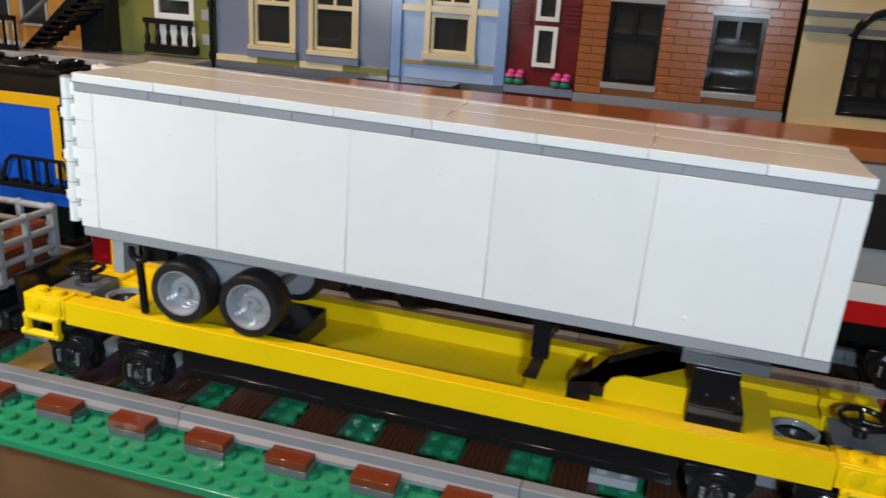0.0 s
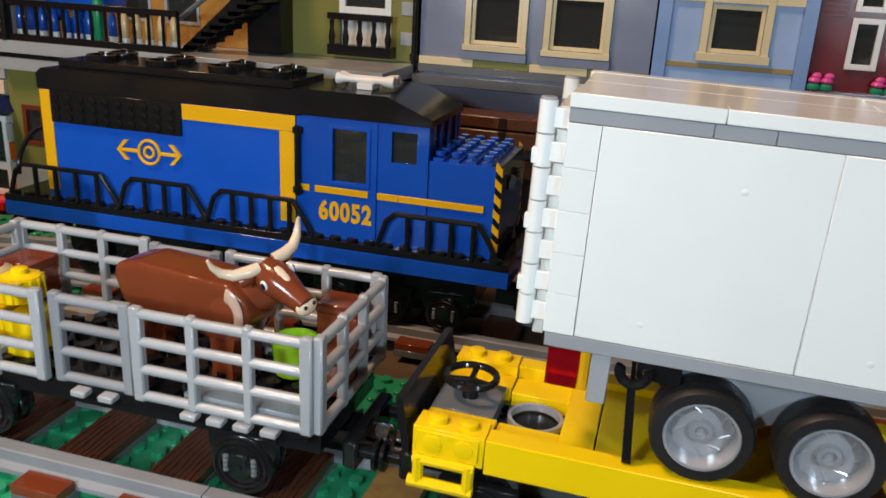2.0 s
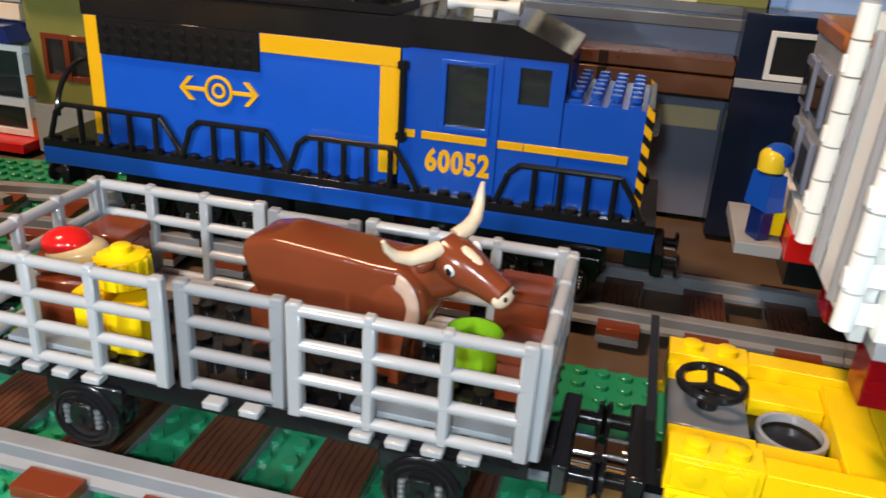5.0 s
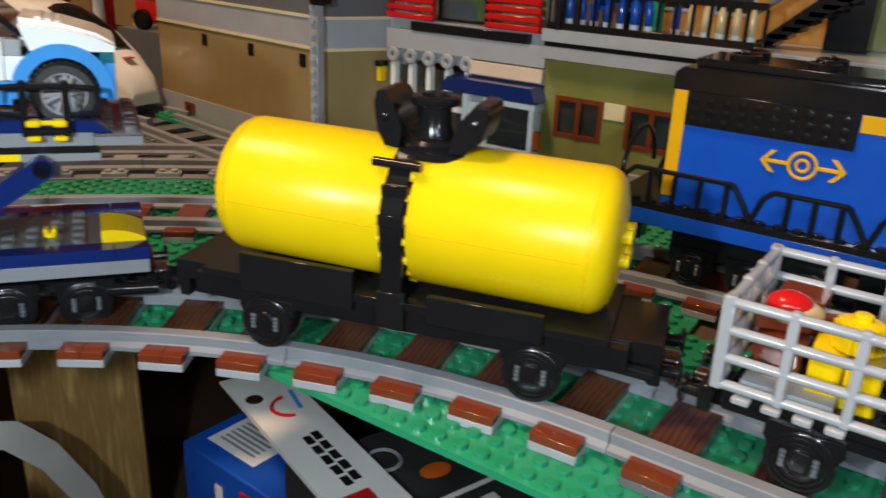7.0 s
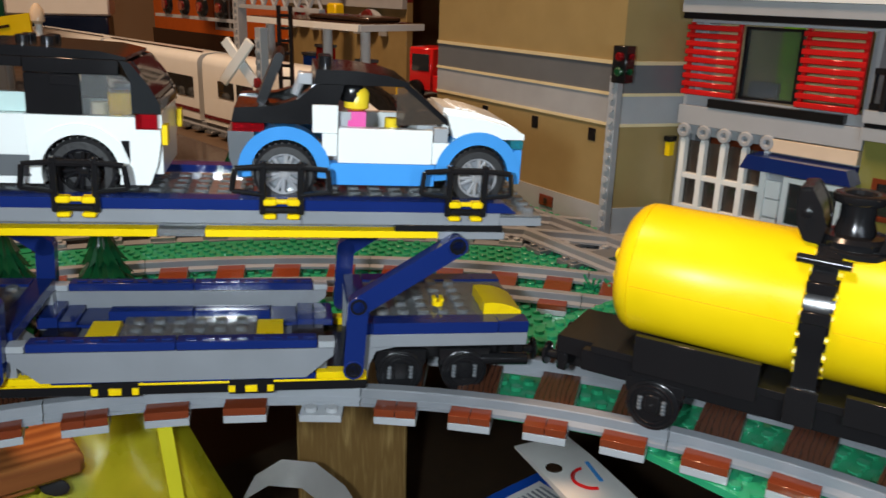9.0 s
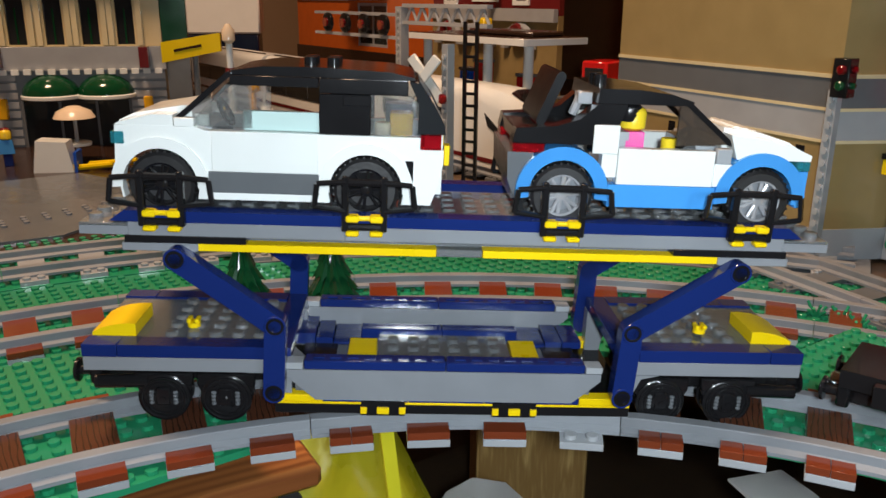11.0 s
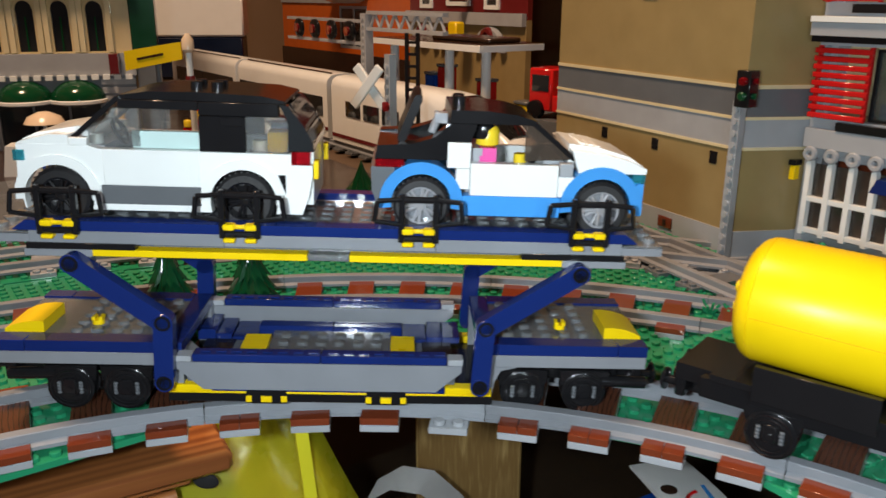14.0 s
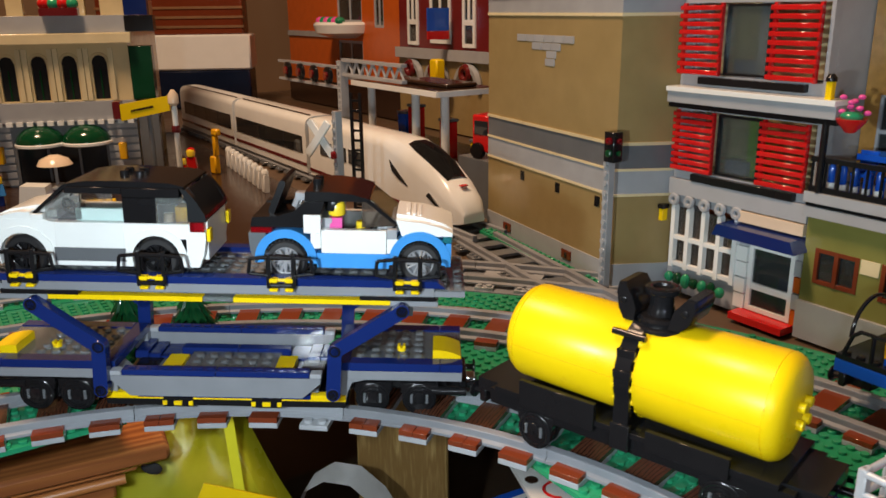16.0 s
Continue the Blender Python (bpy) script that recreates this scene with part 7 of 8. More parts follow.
part("nose_badge", bx(bm_(), -0.024, -0.018, -0.004, 0.004, 0.0400, 0.0412), RED, wt)
part("nose_bogie", bx(bm_(), -0.15, -0.05, -0.018, 0.018, -0.008, 0.0008), BLACK, wt)

# ---- signals, crossing and gantry ----
sg = thing("track_signal", "grey stud-ribbed signal post with red and green lamps", "signal", pose(-0.7305, 0.4565, Z2))
bm = bx(bm_(), -0.0032, 0.0032, -0.0032, 0.0032, 0, 0.116)
part("post", bm, LGREY, sg)
for k in range(14):
    part("post_stud", lathe(bm_(), [(0.0022, 0), (0.0022, -0.0017)], "y", (0, -0.0032, 0.006 + k * 0.0080), 8), LGREY, sg)
hd_ = part("signal_head", bx(bm_(), -0.0005, 0.0105, -0.0065, 0.0035, 0.112, 0.136, 0.0006), BLACK, sg)
for z, mt in ((0.129, TRED), (0.1195, DGREEN)):
    part("lamp", lathe(bm_(), [(0.0022, 0), (0.0022, 0.0018), (0.0014, 0.0024)], "x", (0.0105, -0.0015, z), 14), mt, hd_)
    part("lamp", lathe(bm_(), [(0.002, -0.003), (0.003, -0.0022), (0.003, 0)], "y", (0.006, -0.0065, z), 14), mt, hd_)
xs_ = thing("crossing_sign", "white crossing cross on a ribbed brown post", "sign", pose(-1.0074, 0.3366, Z2))
part("post", bx(bm_(), 0.012, 0.020, 0.004, 0.011, 0, 0.135), LGREY, xs_)
for k in range(15):
    part("post_stud", lathe(bm_(), [(0.0022, 0), (0.0022, -0.0017)], "y", (0.016, 0.004, 0.006 + k * 0.0085), 8), LGREY, xs_)
for a in (50, -50):
    part("cross_arm", bx(bm_(), -0.022, 0.022, -0.0032, 0, -0.0042, 0.0042, 0.0006), WHITE, xs_, m=pose(0.0, -0.002 - 0.0035 * (a < 0), 0.1075, 0, a, 25))
part("red_lamp", lathe(bm_(), [(0.004, -0.003), (0.004, 0)], "y", (0.016, 0.0035, 0.092), 14), TRED, xs_)
ld = thing("black_ladder", "black plastic ladder tower beside the crossing", "ladder", pose(-0.985, 0.362, Z2, 0, 0, 30))
for x in (-0.0052, 0.0052):
    part("stile", bx(bm_(), x - 0.0014, x + 0.0014, -0.0014, 0.0014, 0, 0.152), BLACK, ld)
for k in range(15):
    part("rung", bx(bm_(), -0.0052, 0.0052, -0.0011, 0.0011, 0.006 + k * 0.0098, 0.0084 + k * 0.0098), BLACK, ld)
ga = thing("signal_gantry", "light grey lattice gantry over the far track", "gantry", pose(-1.335, 0.52, Z2))
part("tower", bx(bm_(), -0.006, 0.006, -0.006, 0.006, 0, 0.16), LGREY, ga)
for k in range(19):
    part("tower_stud", lathe(bm_(), [(0.0024, 0), (0.0024, -0.0017)], "y", (0, -0.006, 0.006 + 0.0082 * k), 8), LGREY, ga)
for z in (0.139, 0.159):
    part("chord", bx(bm_(), 0.006, 0.175, -0.004, 0.004, z, z + 0.0045), LGREY, ga)
for k in range(7):
    x = 0.01 + k * 0.0235
    part("brace", bar(bm_(), (x, 0, 0.142), (x + 0.0118, 0, 0.161), 0.0018), LGREY, ga)
    part("brace", bar(bm_(), (x + 0.0118, 0, 0.161), (x + 0.0235, 0, 0.142), 0.0018), LGREY, ga)
for z in (0.12, 0.148):
    part("left_chord", bx(bm_(), -0.23, -0.006, -0.004, 0.004, z, z + 0.004), LGREY, ga)
for k in range(4):
    part("signal_disc", lathe(bm_(), [(0.013, 0), (0.013, -0.004), (0.011, -0.005)], "y", (-0.035 - k * 0.05, -0.004, 0.137), 20), BLACK, ga)
    part("signal_lamp", lathe(bm_(), [(0.006, -0.005), (0.006, -0.008)], "y", (-0.035 - k * 0.05, -0.004, 0.137), 14), TRED, ga)

# ---- station canopy and clutter behind the express ----
cn = thing("station_canopy", "dark station canopy with white edges on columns", "canopy", pose(-1.26, 0.61, Z2))
part("roof_slab", bx(bm_(), -0.13, 0.105, -0.045, 0.05, 0.122, 0.128, 0.001), DBROWN, cn)
part("roof_edge", bx(bm_(), -0.133, 0.108, -0.048, -0.0452, 0.1195, 0.127), WHITE, cn)
part("roof_edge", bx(bm_(), 0.1052, 0.1085, -0.0451, 0.05, 0.1195, 0.127), WHITE, cn)
part("roof_box", bx(bm_(), -0.03, 0.09, -0.02, 0.03, 0.1282, 0.134, 0.002), DBROWN, cn)
for x in (-0.12, 0.01, 0.085):
    part("column", bar(bm_(), (x, -0.02, 0), (x, -0.02, 0.118), 0.006, 12), WHITE, cn)
part("platform", bx(bm_(), -0.17, 0.16, -0.05, 0.09, 0, 0.03), DGREY, cn)
for x, mt, h in ((-0.06, BLUE, 0.05), (-0.03, RED, 0.062), (0.055, RED, 0.05), (0.13, YELLOW, 0.03)):
    tt = thing("kiosk", "small bright plastic kiosk on the station platform", "kiosk", pose(-1.26 + x, 0.615, Z2 + 0.03), group="platform kiosks")
    part("body", bx(bm_(), -0.011, 0.011, -0.008, 0.008, 0, h, 0.001), mt, tt)
    part("lid", bx(bm_(), -0.0125, 0.0125, -0.0095, 0.0095, h + 0.0001, h + 0.004, 0.001), DGREY, tt)
rt = thing("red_truck", "red toy truck parked by the tan tower", "toy truck", pose(-1.020, 0.556, 0.0536, 0, 0, 12) @ Matrix.Scale(0.9, 4))
part("cab", bx(bm_(), -0.02, 0.012, -0.02, 0.02, 0.008, 0.055, 0.002), RED, rt)
part("bed", bx(bm_(), 0.0125, 0.06, -0.02, 0.02, 0.008, 0.026, 0.001), RED, rt)
part("cab_window", bx(bm_(), -0.015, 0.008, -0.0207, -0.0201, 0.03, 0.048), PANE, rt)
for x in (-0.008, 0.045):
    part("wheel", lathe(bm_(), [(0.010, -0.004), (0.0105, -0.002), (0.0105, 0.003), (0.008, 0.004)], "y", (x, -0.021, 0.010), 20), BLACK, rt)
solid("platform_base", bx(bm_(), -1.055, -0.955, 0.53, 0.70, Z2 - 0.003, 0.0535), DGREY, "dark grey plastic platform block", "platform", kind="structure")

# ---- far buildings ----
ob_ = thing("orange_building", "dark orange toy building with balconies", "building", pose(-2.0, 0.87, Z2))
part("front_wall", pierced(bm_(), -0.36, 0.235, 0, 0.5, 0, 0.01, [(-0.065, 0.06, 0.07, 0.16), (-0.065, 0.06, 0.20, 0.30), (0.115, 0.16, 0.19, 0.30)]), ORANGE, ob_)
part("side_wall", bx(bm_(), 0.225, 0.235, 0.0105, 0.3, 0, 0.5), ORANGE, ob_)
for a, b, c, d in ((-0.065, 0.06, 0.07, 0.16), (-0.065, 0.06, 0.20, 0.30), (0.115, 0.16, 0.19, 0.30)):
    sash(ob_, a, b, c, d, 0.003, LGREY, [], [(a + b) / 2], w=0.006)
part("balcony", lathe(bm_(), [(0.03, 0), (0.07, 0.012), (0.075, 0.03), (0.07, 0.036)], "z", (0.0, -0.01, 0.166), 24), WHITE, ob_)
for k in range(6):
    part("balcony_plant", ball(bm_(), (-0.05 + k * 0.02, -0.05, 0.205), 0.012, 0.012, 0.009, 8, 6), GREEN if k % 2 else PINK, ob_)
part("string_course", bx(bm_(), -0.36, -0.07, -0.004, -0.0002, 0.165, 0.178), LGREY, ob_)
part("brown_band", bx(bm_(), -0.36, 0.235, -0.006, -0.0002, 0.0, 0.06), DBROWN, ob_)
part("roof", bx(bm_(), -0.36, 0.235, 0, 0.3, 0.5002, 0.505), DGREY, ob_)
fs_ = thing("brick_hall", "dark red toy hall with white windows and grey arches", "building", pose(-1.585, 0.86, Z2))
hl = [(-0.135, -0.095, 0.16, 0.27), (-0.05, 0.02, 0.165, 0.29), (0.06, 0.10, 0.16, 0.27), (-0.06, 0.0, 0.05, 0.125)]
part("front_wall", pierced(bm_(), -0.172, 0.17, 0.145, 0.5, 0, 0.01, hl), DRED, fs_)
part("lower_wall", bx(bm_(), -0.172, 0.17, -0.002, 0.01, 0, 0.1448), DTAN, fs_)
for a, b, c, d in hl[:3]:
    sash(fs_, a, b, c, d, -0.002, WHITE, [c + (d - c) * 0.4], [(a + b) / 2], w=0.007)
part("grey_course", bx(bm_(), -0.172, 0.17, -0.012, -0.0022, 0.135, 0.155), LGREY, fs_)
for x in (-0.11, -0.02, 0.085):
    part("grey_arch", torus(bm_(), (x, -0.008, 0.092), 0.034, 0.008, "y", seg=16, sec=6, a0=0, a1=180), LGREY, fs_)
    part("wreath", torus(bm_(), (x, -0.014, 0.115), 0.012, 0.006, "y", seg=16, sec=6), DRED if x else DGREEN, fs_)
part("flag", bx(bm_(), 0.03, 0.034, -0.06, -0.014, 0.19, 0.23), BLUE, fs_)
part("flag_stripe", bx(bm_(), 0.03, 0.034, -0.06, -0.014, 0.175, 0.1895), RED, fs_)
part("lantern", bx(bm_(), 0.02, 0.045, -0.05, -0.03, 0.10, 0.14, 0.003), YELLOW, fs_)
part("roof", bx(bm_(), -0.172, 0.17, 0, 0.3, 0.5002, 0.505), DGREY, fs_)
sp = thing("toy_ship", "large white and navy toy ship hull with brown deckhouse", "toy ship", pose(-2.32, 0.60, Z2, 0, 0, 62))
part("hull", bx(bm_(), -0.22, 0.14, -0.05, 0.05, 0, 0.092, 0.004), DEEPNAVY, sp)
part("upper_hull", bx(bm_(), -0.225, 0.145, -0.053, 0.053, 0.0922, 0.175, 0.004), WHITE, sp)
part("deckhouse", bx(bm_(), -0.21, 0.13, -0.04, 0.05, 0.1752, 0.26, 0.003), REDBROWN, sp)
for k in range(3):
    part("deck_line", bx(bm_(), -0.212, 0.132, -0.0425, -0.0402, 0.19 + k * 0.022, 0.196 + k * 0.022), CARD, sp)
sp2 = thing("brown_wall_box", "brown wooden shelf board standing behind the houses", "shelf", pose(-2.5, 1.25, Z2))
part("board", bx(bm_(), -0.5, 2.6, 0, 0.03, 0, 0.75), CARD, sp2)

AB = thing("corner_hotel", "tan toy hotel with arched windows above a grey base", "building", pose(-1.5, 0.10, Z2, 0, 0, 69))
zo = -Z2
arch_x = [-0.066, -0.0275, 0.0115, 0.0505, 0.0885, 0.1265]
part("grey_base", pierced(bm_(), -0.22, 0.165, 0, 0.088, 0, 0.01, [(0.005, 0.125, 0, 0.055), (-0.15, -0.05, 0, 0.05)]), MGREY, AB)
for r in range(8):
    part("rustic_course", bx(bm_(), -0.22, 0.004, -0.003, -0.0002, 0.004 + r * 0.0105, 0.0115 + r * 0.0105), LGREY, AB)
    part("rustic_course", bx(bm_(), 0.126, 0.166, -0.003, -0.0002, 0.004 + r * 0.0105, 0.0115 + r * 0.0105), LGREY, AB)
part("grey_band", bx(bm_(), -0.224, 0.168, -0.006, 0.01, 0.0882, 0.1145), LGREY, AB)
for k in range(30):
    part("dentil", bx(bm_(), -0.216 + k * 0.0128, -0.208 + k * 0.0128, -0.0105, -0.0062, 0.084, 0.090), WHITE, AB)
part("tan_wall", pierced(bm_(), -0.22, 0.165, 0.1147, 0.19, 0, 0.01, [(x - 0.0095, x + 0.0095, 0.1165, 0.166) for x in arch_x]), TAN, AB)
for x in arch_x:
    part("arch_head", torus(bm_(), (x, 0.001, 0.166), 0.0105, 0.0028, "y", seg=14, sec=6, a0=0, a1=180), TAN, AB)
    part("arch_top", lathe(bm_(), [(0.0095, 0.0), (0.0095, 0.0006), (0.001, 0.0007)], "y", (x, -0.0008, 0.166), 20), PANE, AB)
    part("arch_pane", bx(bm_(), x - 0.0094, x + 0.0094, 0.004, 0.0055, 0.1166, 0.176), PANE, AB)
    part("mullion", bx(bm_(), x - 0.001, x + 0.001, 0.0015, 0.0038, 0.1166, 0.175), DGREEN, AB)
    for dx in (-0.0155, 0.0155):
        part("pilaster", bx(bm_(), x + dx - 0.003, x + dx + 0.003, -0.004, -0.0002, 0.116, 0.184), CREAM, AB)
part("cornice", bx(bm_(), -0.228, 0.172, -0.016, 0.01, 0.1902, 0.204, 0.001), CREAM, AB)
part("upper_band", bx(bm_(), -0.224, 0.17, -0.008, 0.01, 0.2042, 0.226), LGREY, AB)
part("upper_wall", pierced(bm_(), -0.22, 0.165, 0.2262, 0.42, 0, 0.01, [(x - 0.0095, x + 0.0095, 0.2265, 0.29) for x in arch_x]), TAN, AB)
part("flower_box", bx(bm_(), 0.065, 0.112, -0.022, -0.0085, 0.226, 0.236), DRED, AB)
for k in range(4):
    part("box_plant", ball(bm_(), (0.071 + k * 0.0115, -0.016, 0.241), 0.008, 0.007, 0.007, 8, 6), GREEN if k % 2 else RED, AB)
part("green_corner", bx(bm_(), 0.1655, 0.195, -0.004, 0.02, 0.1147, 0.186, 0.001), DGREEN, AB)
part("corner_base", bx(bm_(), 0.1685, 0.195, -0.002, 0.02, 0, 0.1145), DGREY, AB)
part("balcony", bx(bm_(), 0.1655, 0.202, -0.01, 0.02, 0.205, 0.2255), BLACK, AB)
part("corner_upper", bx(bm_(), 0.1655, 0.195, -0.002, 0.02, 0.2258, 0.42), DBLUE, AB)
part("side_wall", bx(bm_(), 0.155, 0.165, 0.0102, 0.3, 0, 0.42), TAN, AB)
part("roof", bx(bm_(), -0.22, 0.165, 0, 0.3, 0.4202, 0.425), DGREY, AB)
for x in (0.040, 0.099):
    prof = [(0.031 * math.cos(radians(a)), 0.022 * math.sin(radians(a))) for a in range(0, 90, 10)] + [(0.001, 0.022)]
    dm = part("awning_dome", lathe(bm_(), prof, "z", (x, -0.004, 0.062), 24), DGREEN, AB, "glossy dark green dome awning")
    part("awning_edge", lathe(bm_(), [(0.031, 0), (0.0325, 0.001), (0.0325, 0.004), (0.031, 0.005)], "z", (x, -0.004, 0.057), 24), WHITE, dm)
part("shop_pane", bx(bm_(), 0.006, 0.124, 0.004, 0.006, 0, 0.0545), PANE, AB)
for x in (0.005, 0.045, 0.085, 0.122):
    part("shop_post", bx(bm_(), x, x + 0.003, -0.001, 0.0035, 0, 0.054), DGREY, AB)
for x in (-0.012, 0.145):
    part("wall_lamp", bx(bm_(), x - 0.005, x + 0.005, -0.014, -0.0035, 0.035, 0.058, 0.001), AMBER, AB)
    part("red_flag", bx(bm_(), x - 0.004, x + 0.006, -0.03, -0.007, 0.092, 0.115), DRED, AB)
ys = thing("road_sign", "yellow plastic direction sign on a grey pole", "sign", pose(-1.245, 0.225, Z2, 0, 0, 60))
part("board", prism(bm_(), [(-0.030, 0.109), (0.026, 0.120), (0.026, 0.137), (-0.030, 0.128)], -0.003, 0.003), YELLOW, ys)
part("sign_bar", prism(bm_(), [(-0.018, 0.119), (0.008, 0.124), (0.008, 0.1265), (-0.018, 0.1215)], -0.0036, -0.0031), DBROWN, ys)
part("pole", bar(bm_(), (0.0, 0.005, 0), (0.0, 0.005, 0.118), 0.003, 10), DGREY, ys)
pl = thing("lamp_post", "white plastic lamp post with a yellow head", "lamp", pose(-1.205, 0.245, Z2))
part("pole", bar(bm_(), (0, 0, 0), (0, 0, 0.128), 0.0032, 10), WHITE, pl)
part("lamp_head", lathe(bm_(), [(0.003, 0.1282), (0.006, 0.131), (0.006, 0.140), (0.002, 0.146)], "z", (0, 0, 0), 12), BONE, pl)
part("collar", lathe(bm_(), [(0.0045, 0.098), (0.0055, 0.1), (0.0045, 0.106)], "z", (0, 0, 0), 12, False), DRED, pl)
# low white fence and toys on the plaza
for k in range(9):
    f = thing("fence_post", "white plastic fence post with scroll top", "fence post", pose(-1.265 - 0.026 * k, 0.368 + 0.0028 * k, Z2 + 0.0012), group="plaza fence posts")
    part("shaft", bx(bm_(), -0.005, 0.005, -0.004, 0.004, 0, 0.024, 0.001), WHITE, f)
    part("cap", lathe(bm_(), [(0.0052, 0), (0.0052, 0.003), (0.003, 0.0065)], "z", (0, 0, 0.0241), 10), WHITE, f)
gf = bm_()
bx(gf, -0.007, 0.007, -0.005, 0.005, 0, 0.026, 0.002)
bx(gf, 0.001, 0.008, -0.004, 0.004, 0.0262, 0.056, 0.0015)
bx(gf, 0.0, 0.0145, -0.0045, 0.0045, 0.0562, 0.066, 0.002)
solid("toy_giraffe", gf, AMBER, "plain yellow toy giraffe on the plaza", "toy animal", pose(-1.43, 0.355, Z2 + 0.0012, 0, 0, 20))
toy_figure(pose(-1.385, 0.296, Z2 + 0.0012, 0, 0, 60), RED, DBROWN, "plain toy figure in a red coat on the plaza", scale=1.1)
toy_figure(pose(-1.42, 0.318, Z2 + 0.0012, 0, 0, 60), RED, RED, "plain toy figure with a red cap on the plaza", scale=1.25)
toy_figure(pose(-1.385, 0.070, Z2 + 0.0012, 0, 0, 80), AZURE, DRED, "plain toy figure in blue with a red cap", scale=1.15)
toy_figure(pose(-1.36, 0.020, Z2 + 0.0012, 0, 0, 70), GREEN, YELLOW, "plain toy figure in green by the road", scale=1.15)
um = thing("cafe_table", "white plastic cafe table with a domed parasol", "table", pose(-1.37, 0.135, Z2 + 0.0012))
part("parasol", lathe(bm_(), [(0.021, 0.047), (0.017, 0.054), (0.006, 0.059), (0.001, 0.0595)], "z", (0, 0, 0), 18), BONE, um)
part("pole", bar(bm_(), (0, 0, 0), (0, 0, 0.05), 0.002, 8), LGREY, um)
part("tabletop", lathe(bm_(), [(0.014, 0.018), (0.0145, 0.021), (0.013, 0.022)], "z", (0, 0, 0), 18), WHITE, um)
bxs = thing("white_stall", "white plastic stall with blue sides on the plaza", "stall", pose(-1.335, 0.105, Z2 + 0.0012, 0, 0, 65))
part("body", prism(bm_(), [(-0.018, 0), (0.02, 0), (0.015, 0.03), (-0.013, 0.032)], -0.012, 0.012), WHITE, bxs)
part("side", bx(bm_(), 0.0205, 0.0235, -0.012, 0.012, 0, 0.02), BLUE, bxs)
yc = thing("yellow_barrier", "yellow plastic crossing barrier on the road", "barrier", pose(-1.31, 0.15, Z2 + 0.0012, 0, 0, 70))
part("arm", bar(bm_(), (-0.04, 0, 0.003), (0.04, 0.0, 0.008), 0.003), YELLOW, yc)
part("arm", bar(bm_(), (-0.02, 0.02, 0.003), (0.03, -0.02, 0.012), 0.003), YELLOW, yc)
rs = thing("red_stall", "red toy market stall beside the hotel", "stall", pose(-1.42, -0.06, Z2 + 0.0012, 0, 0, 70))
part("body", bx(bm_(), -0.04, 0.04, -0.02, 0.02, 0, 0.035, 0.001), DRED, rs)
part("canopy", bx(bm_(), -0.045, 0.045, -0.026, 0.02, 0.0502, 0.062, 0.002), RED, rs)
for x in (-0.038, 0.038):
    part("post", bar(bm_(), (x, -0.018, 0.035), (x, -0.018, 0.0505), 0.002), BLACK, rs)
nb = thing("brown_building", "dark brown toy building beside the hotel", "building", pose(-1.68, -0.14, Z2, 0, 0, 69))
part("wall", bx(bm_(), -0.16, 0.03, 0, 0.2, 0, 0.42), REDBROWN, nb)
for k in range(4):
    part("window", bx(bm_(), -0.14 + k * 0.042, -0.115 + k * 0.042, -0.001, -0.0002, 0.12, 0.17), PANE, nb)
# road plates with low grey studs on the far left
rd = thing("grey_road", "mid grey toy road plates with studs", "road", kind="structure")
part("road_plate", slab(bm_(), [(-1.30, -0.25), (-1.11, -0.25), (-1.075, 0.06), (-1.16, 0.18), (-1.30, 0.12)], Z2 + 0.0013, Z2 + 0.0032), DGREY, rd)
bm = bm_()
for k in range(16):
    for j in range(3):
        stud(bm, -1.105 - 0.004 * k + j * 0.008, -0.1 + 0.016 * k, Z2 + 0.0032, 8)
tagged(part("road_studs", bm, MGREY, rd), kind="stuff")

# ---- two dark green cone trees behind the curve ----


def cone_tree(m, h=0.062):
    t = thing("toy_tree", "dark green moulded toy fir tree behind the curve", "tree", m, group="toy fir trees")
    part("trunk", lathe(bm_(), [(0.005, 0), (0.004, 0.008)], "z", (0, 0, 0), 12), REDBROWN, t)
    random.seed(9)
    bm = bm_()
    for k in range(6):
        f = k / 6
        z, r = 0.006 + f * (h - 0.012), 0.021 * (1 - f) + 0.004
        n = 14
        top = bm.verts.new((0, 0, z + 0.016))
        ring = []
        for i in range(2 * n):
            a = math.pi * i / n + k * 0.3
            q = r * (1.0 if i % 2 == 0 else 0.74) * random.uniform(0.92, 1.05)
            ring.append(bm.verts.new((q * math.cos(a), q * math.sin(a), z - (0.003 if i % 2 == 0 else 0))))
        low = bm.verts.new((0, 0, z + 0.003))
        for i in range(2 * n):
            j = (i + 1) % (2 * n)
            bm.faces.new((ring[i], ring[j], top))
            bm.faces.new((ring[j], ring[i], low))
    part("crown", bm, DGREEN, t)
    return t


cone_tree(pose(-0.824, 0.098, Z2), 0.056)
cone_tree(pose(-0.803, 0.137, Z2), 0.058)
cone_tree(pose(-1.02, 0.33, Z2 + 0.0012), 0.036)
for k in range(5):
    random.seed(20 + k)
    hb = thing("hedge_tuft", "bright green plastic grass tuft by the track", "plant", pose(-0.70 + 0.012 * k, 0.372 + 0.004 * (k % 2), Z2), group="grass tufts")
    for i in range(9):
        a = i * 0.7
        bm = bar(bm_(), (0, 0, 0), (0.005 * math.cos(a), 0.005 * math.sin(a), 0.005 + 0.002 * (i % 3)), 0.0009, 5)
        part("blade", bm, GREEN, hb)

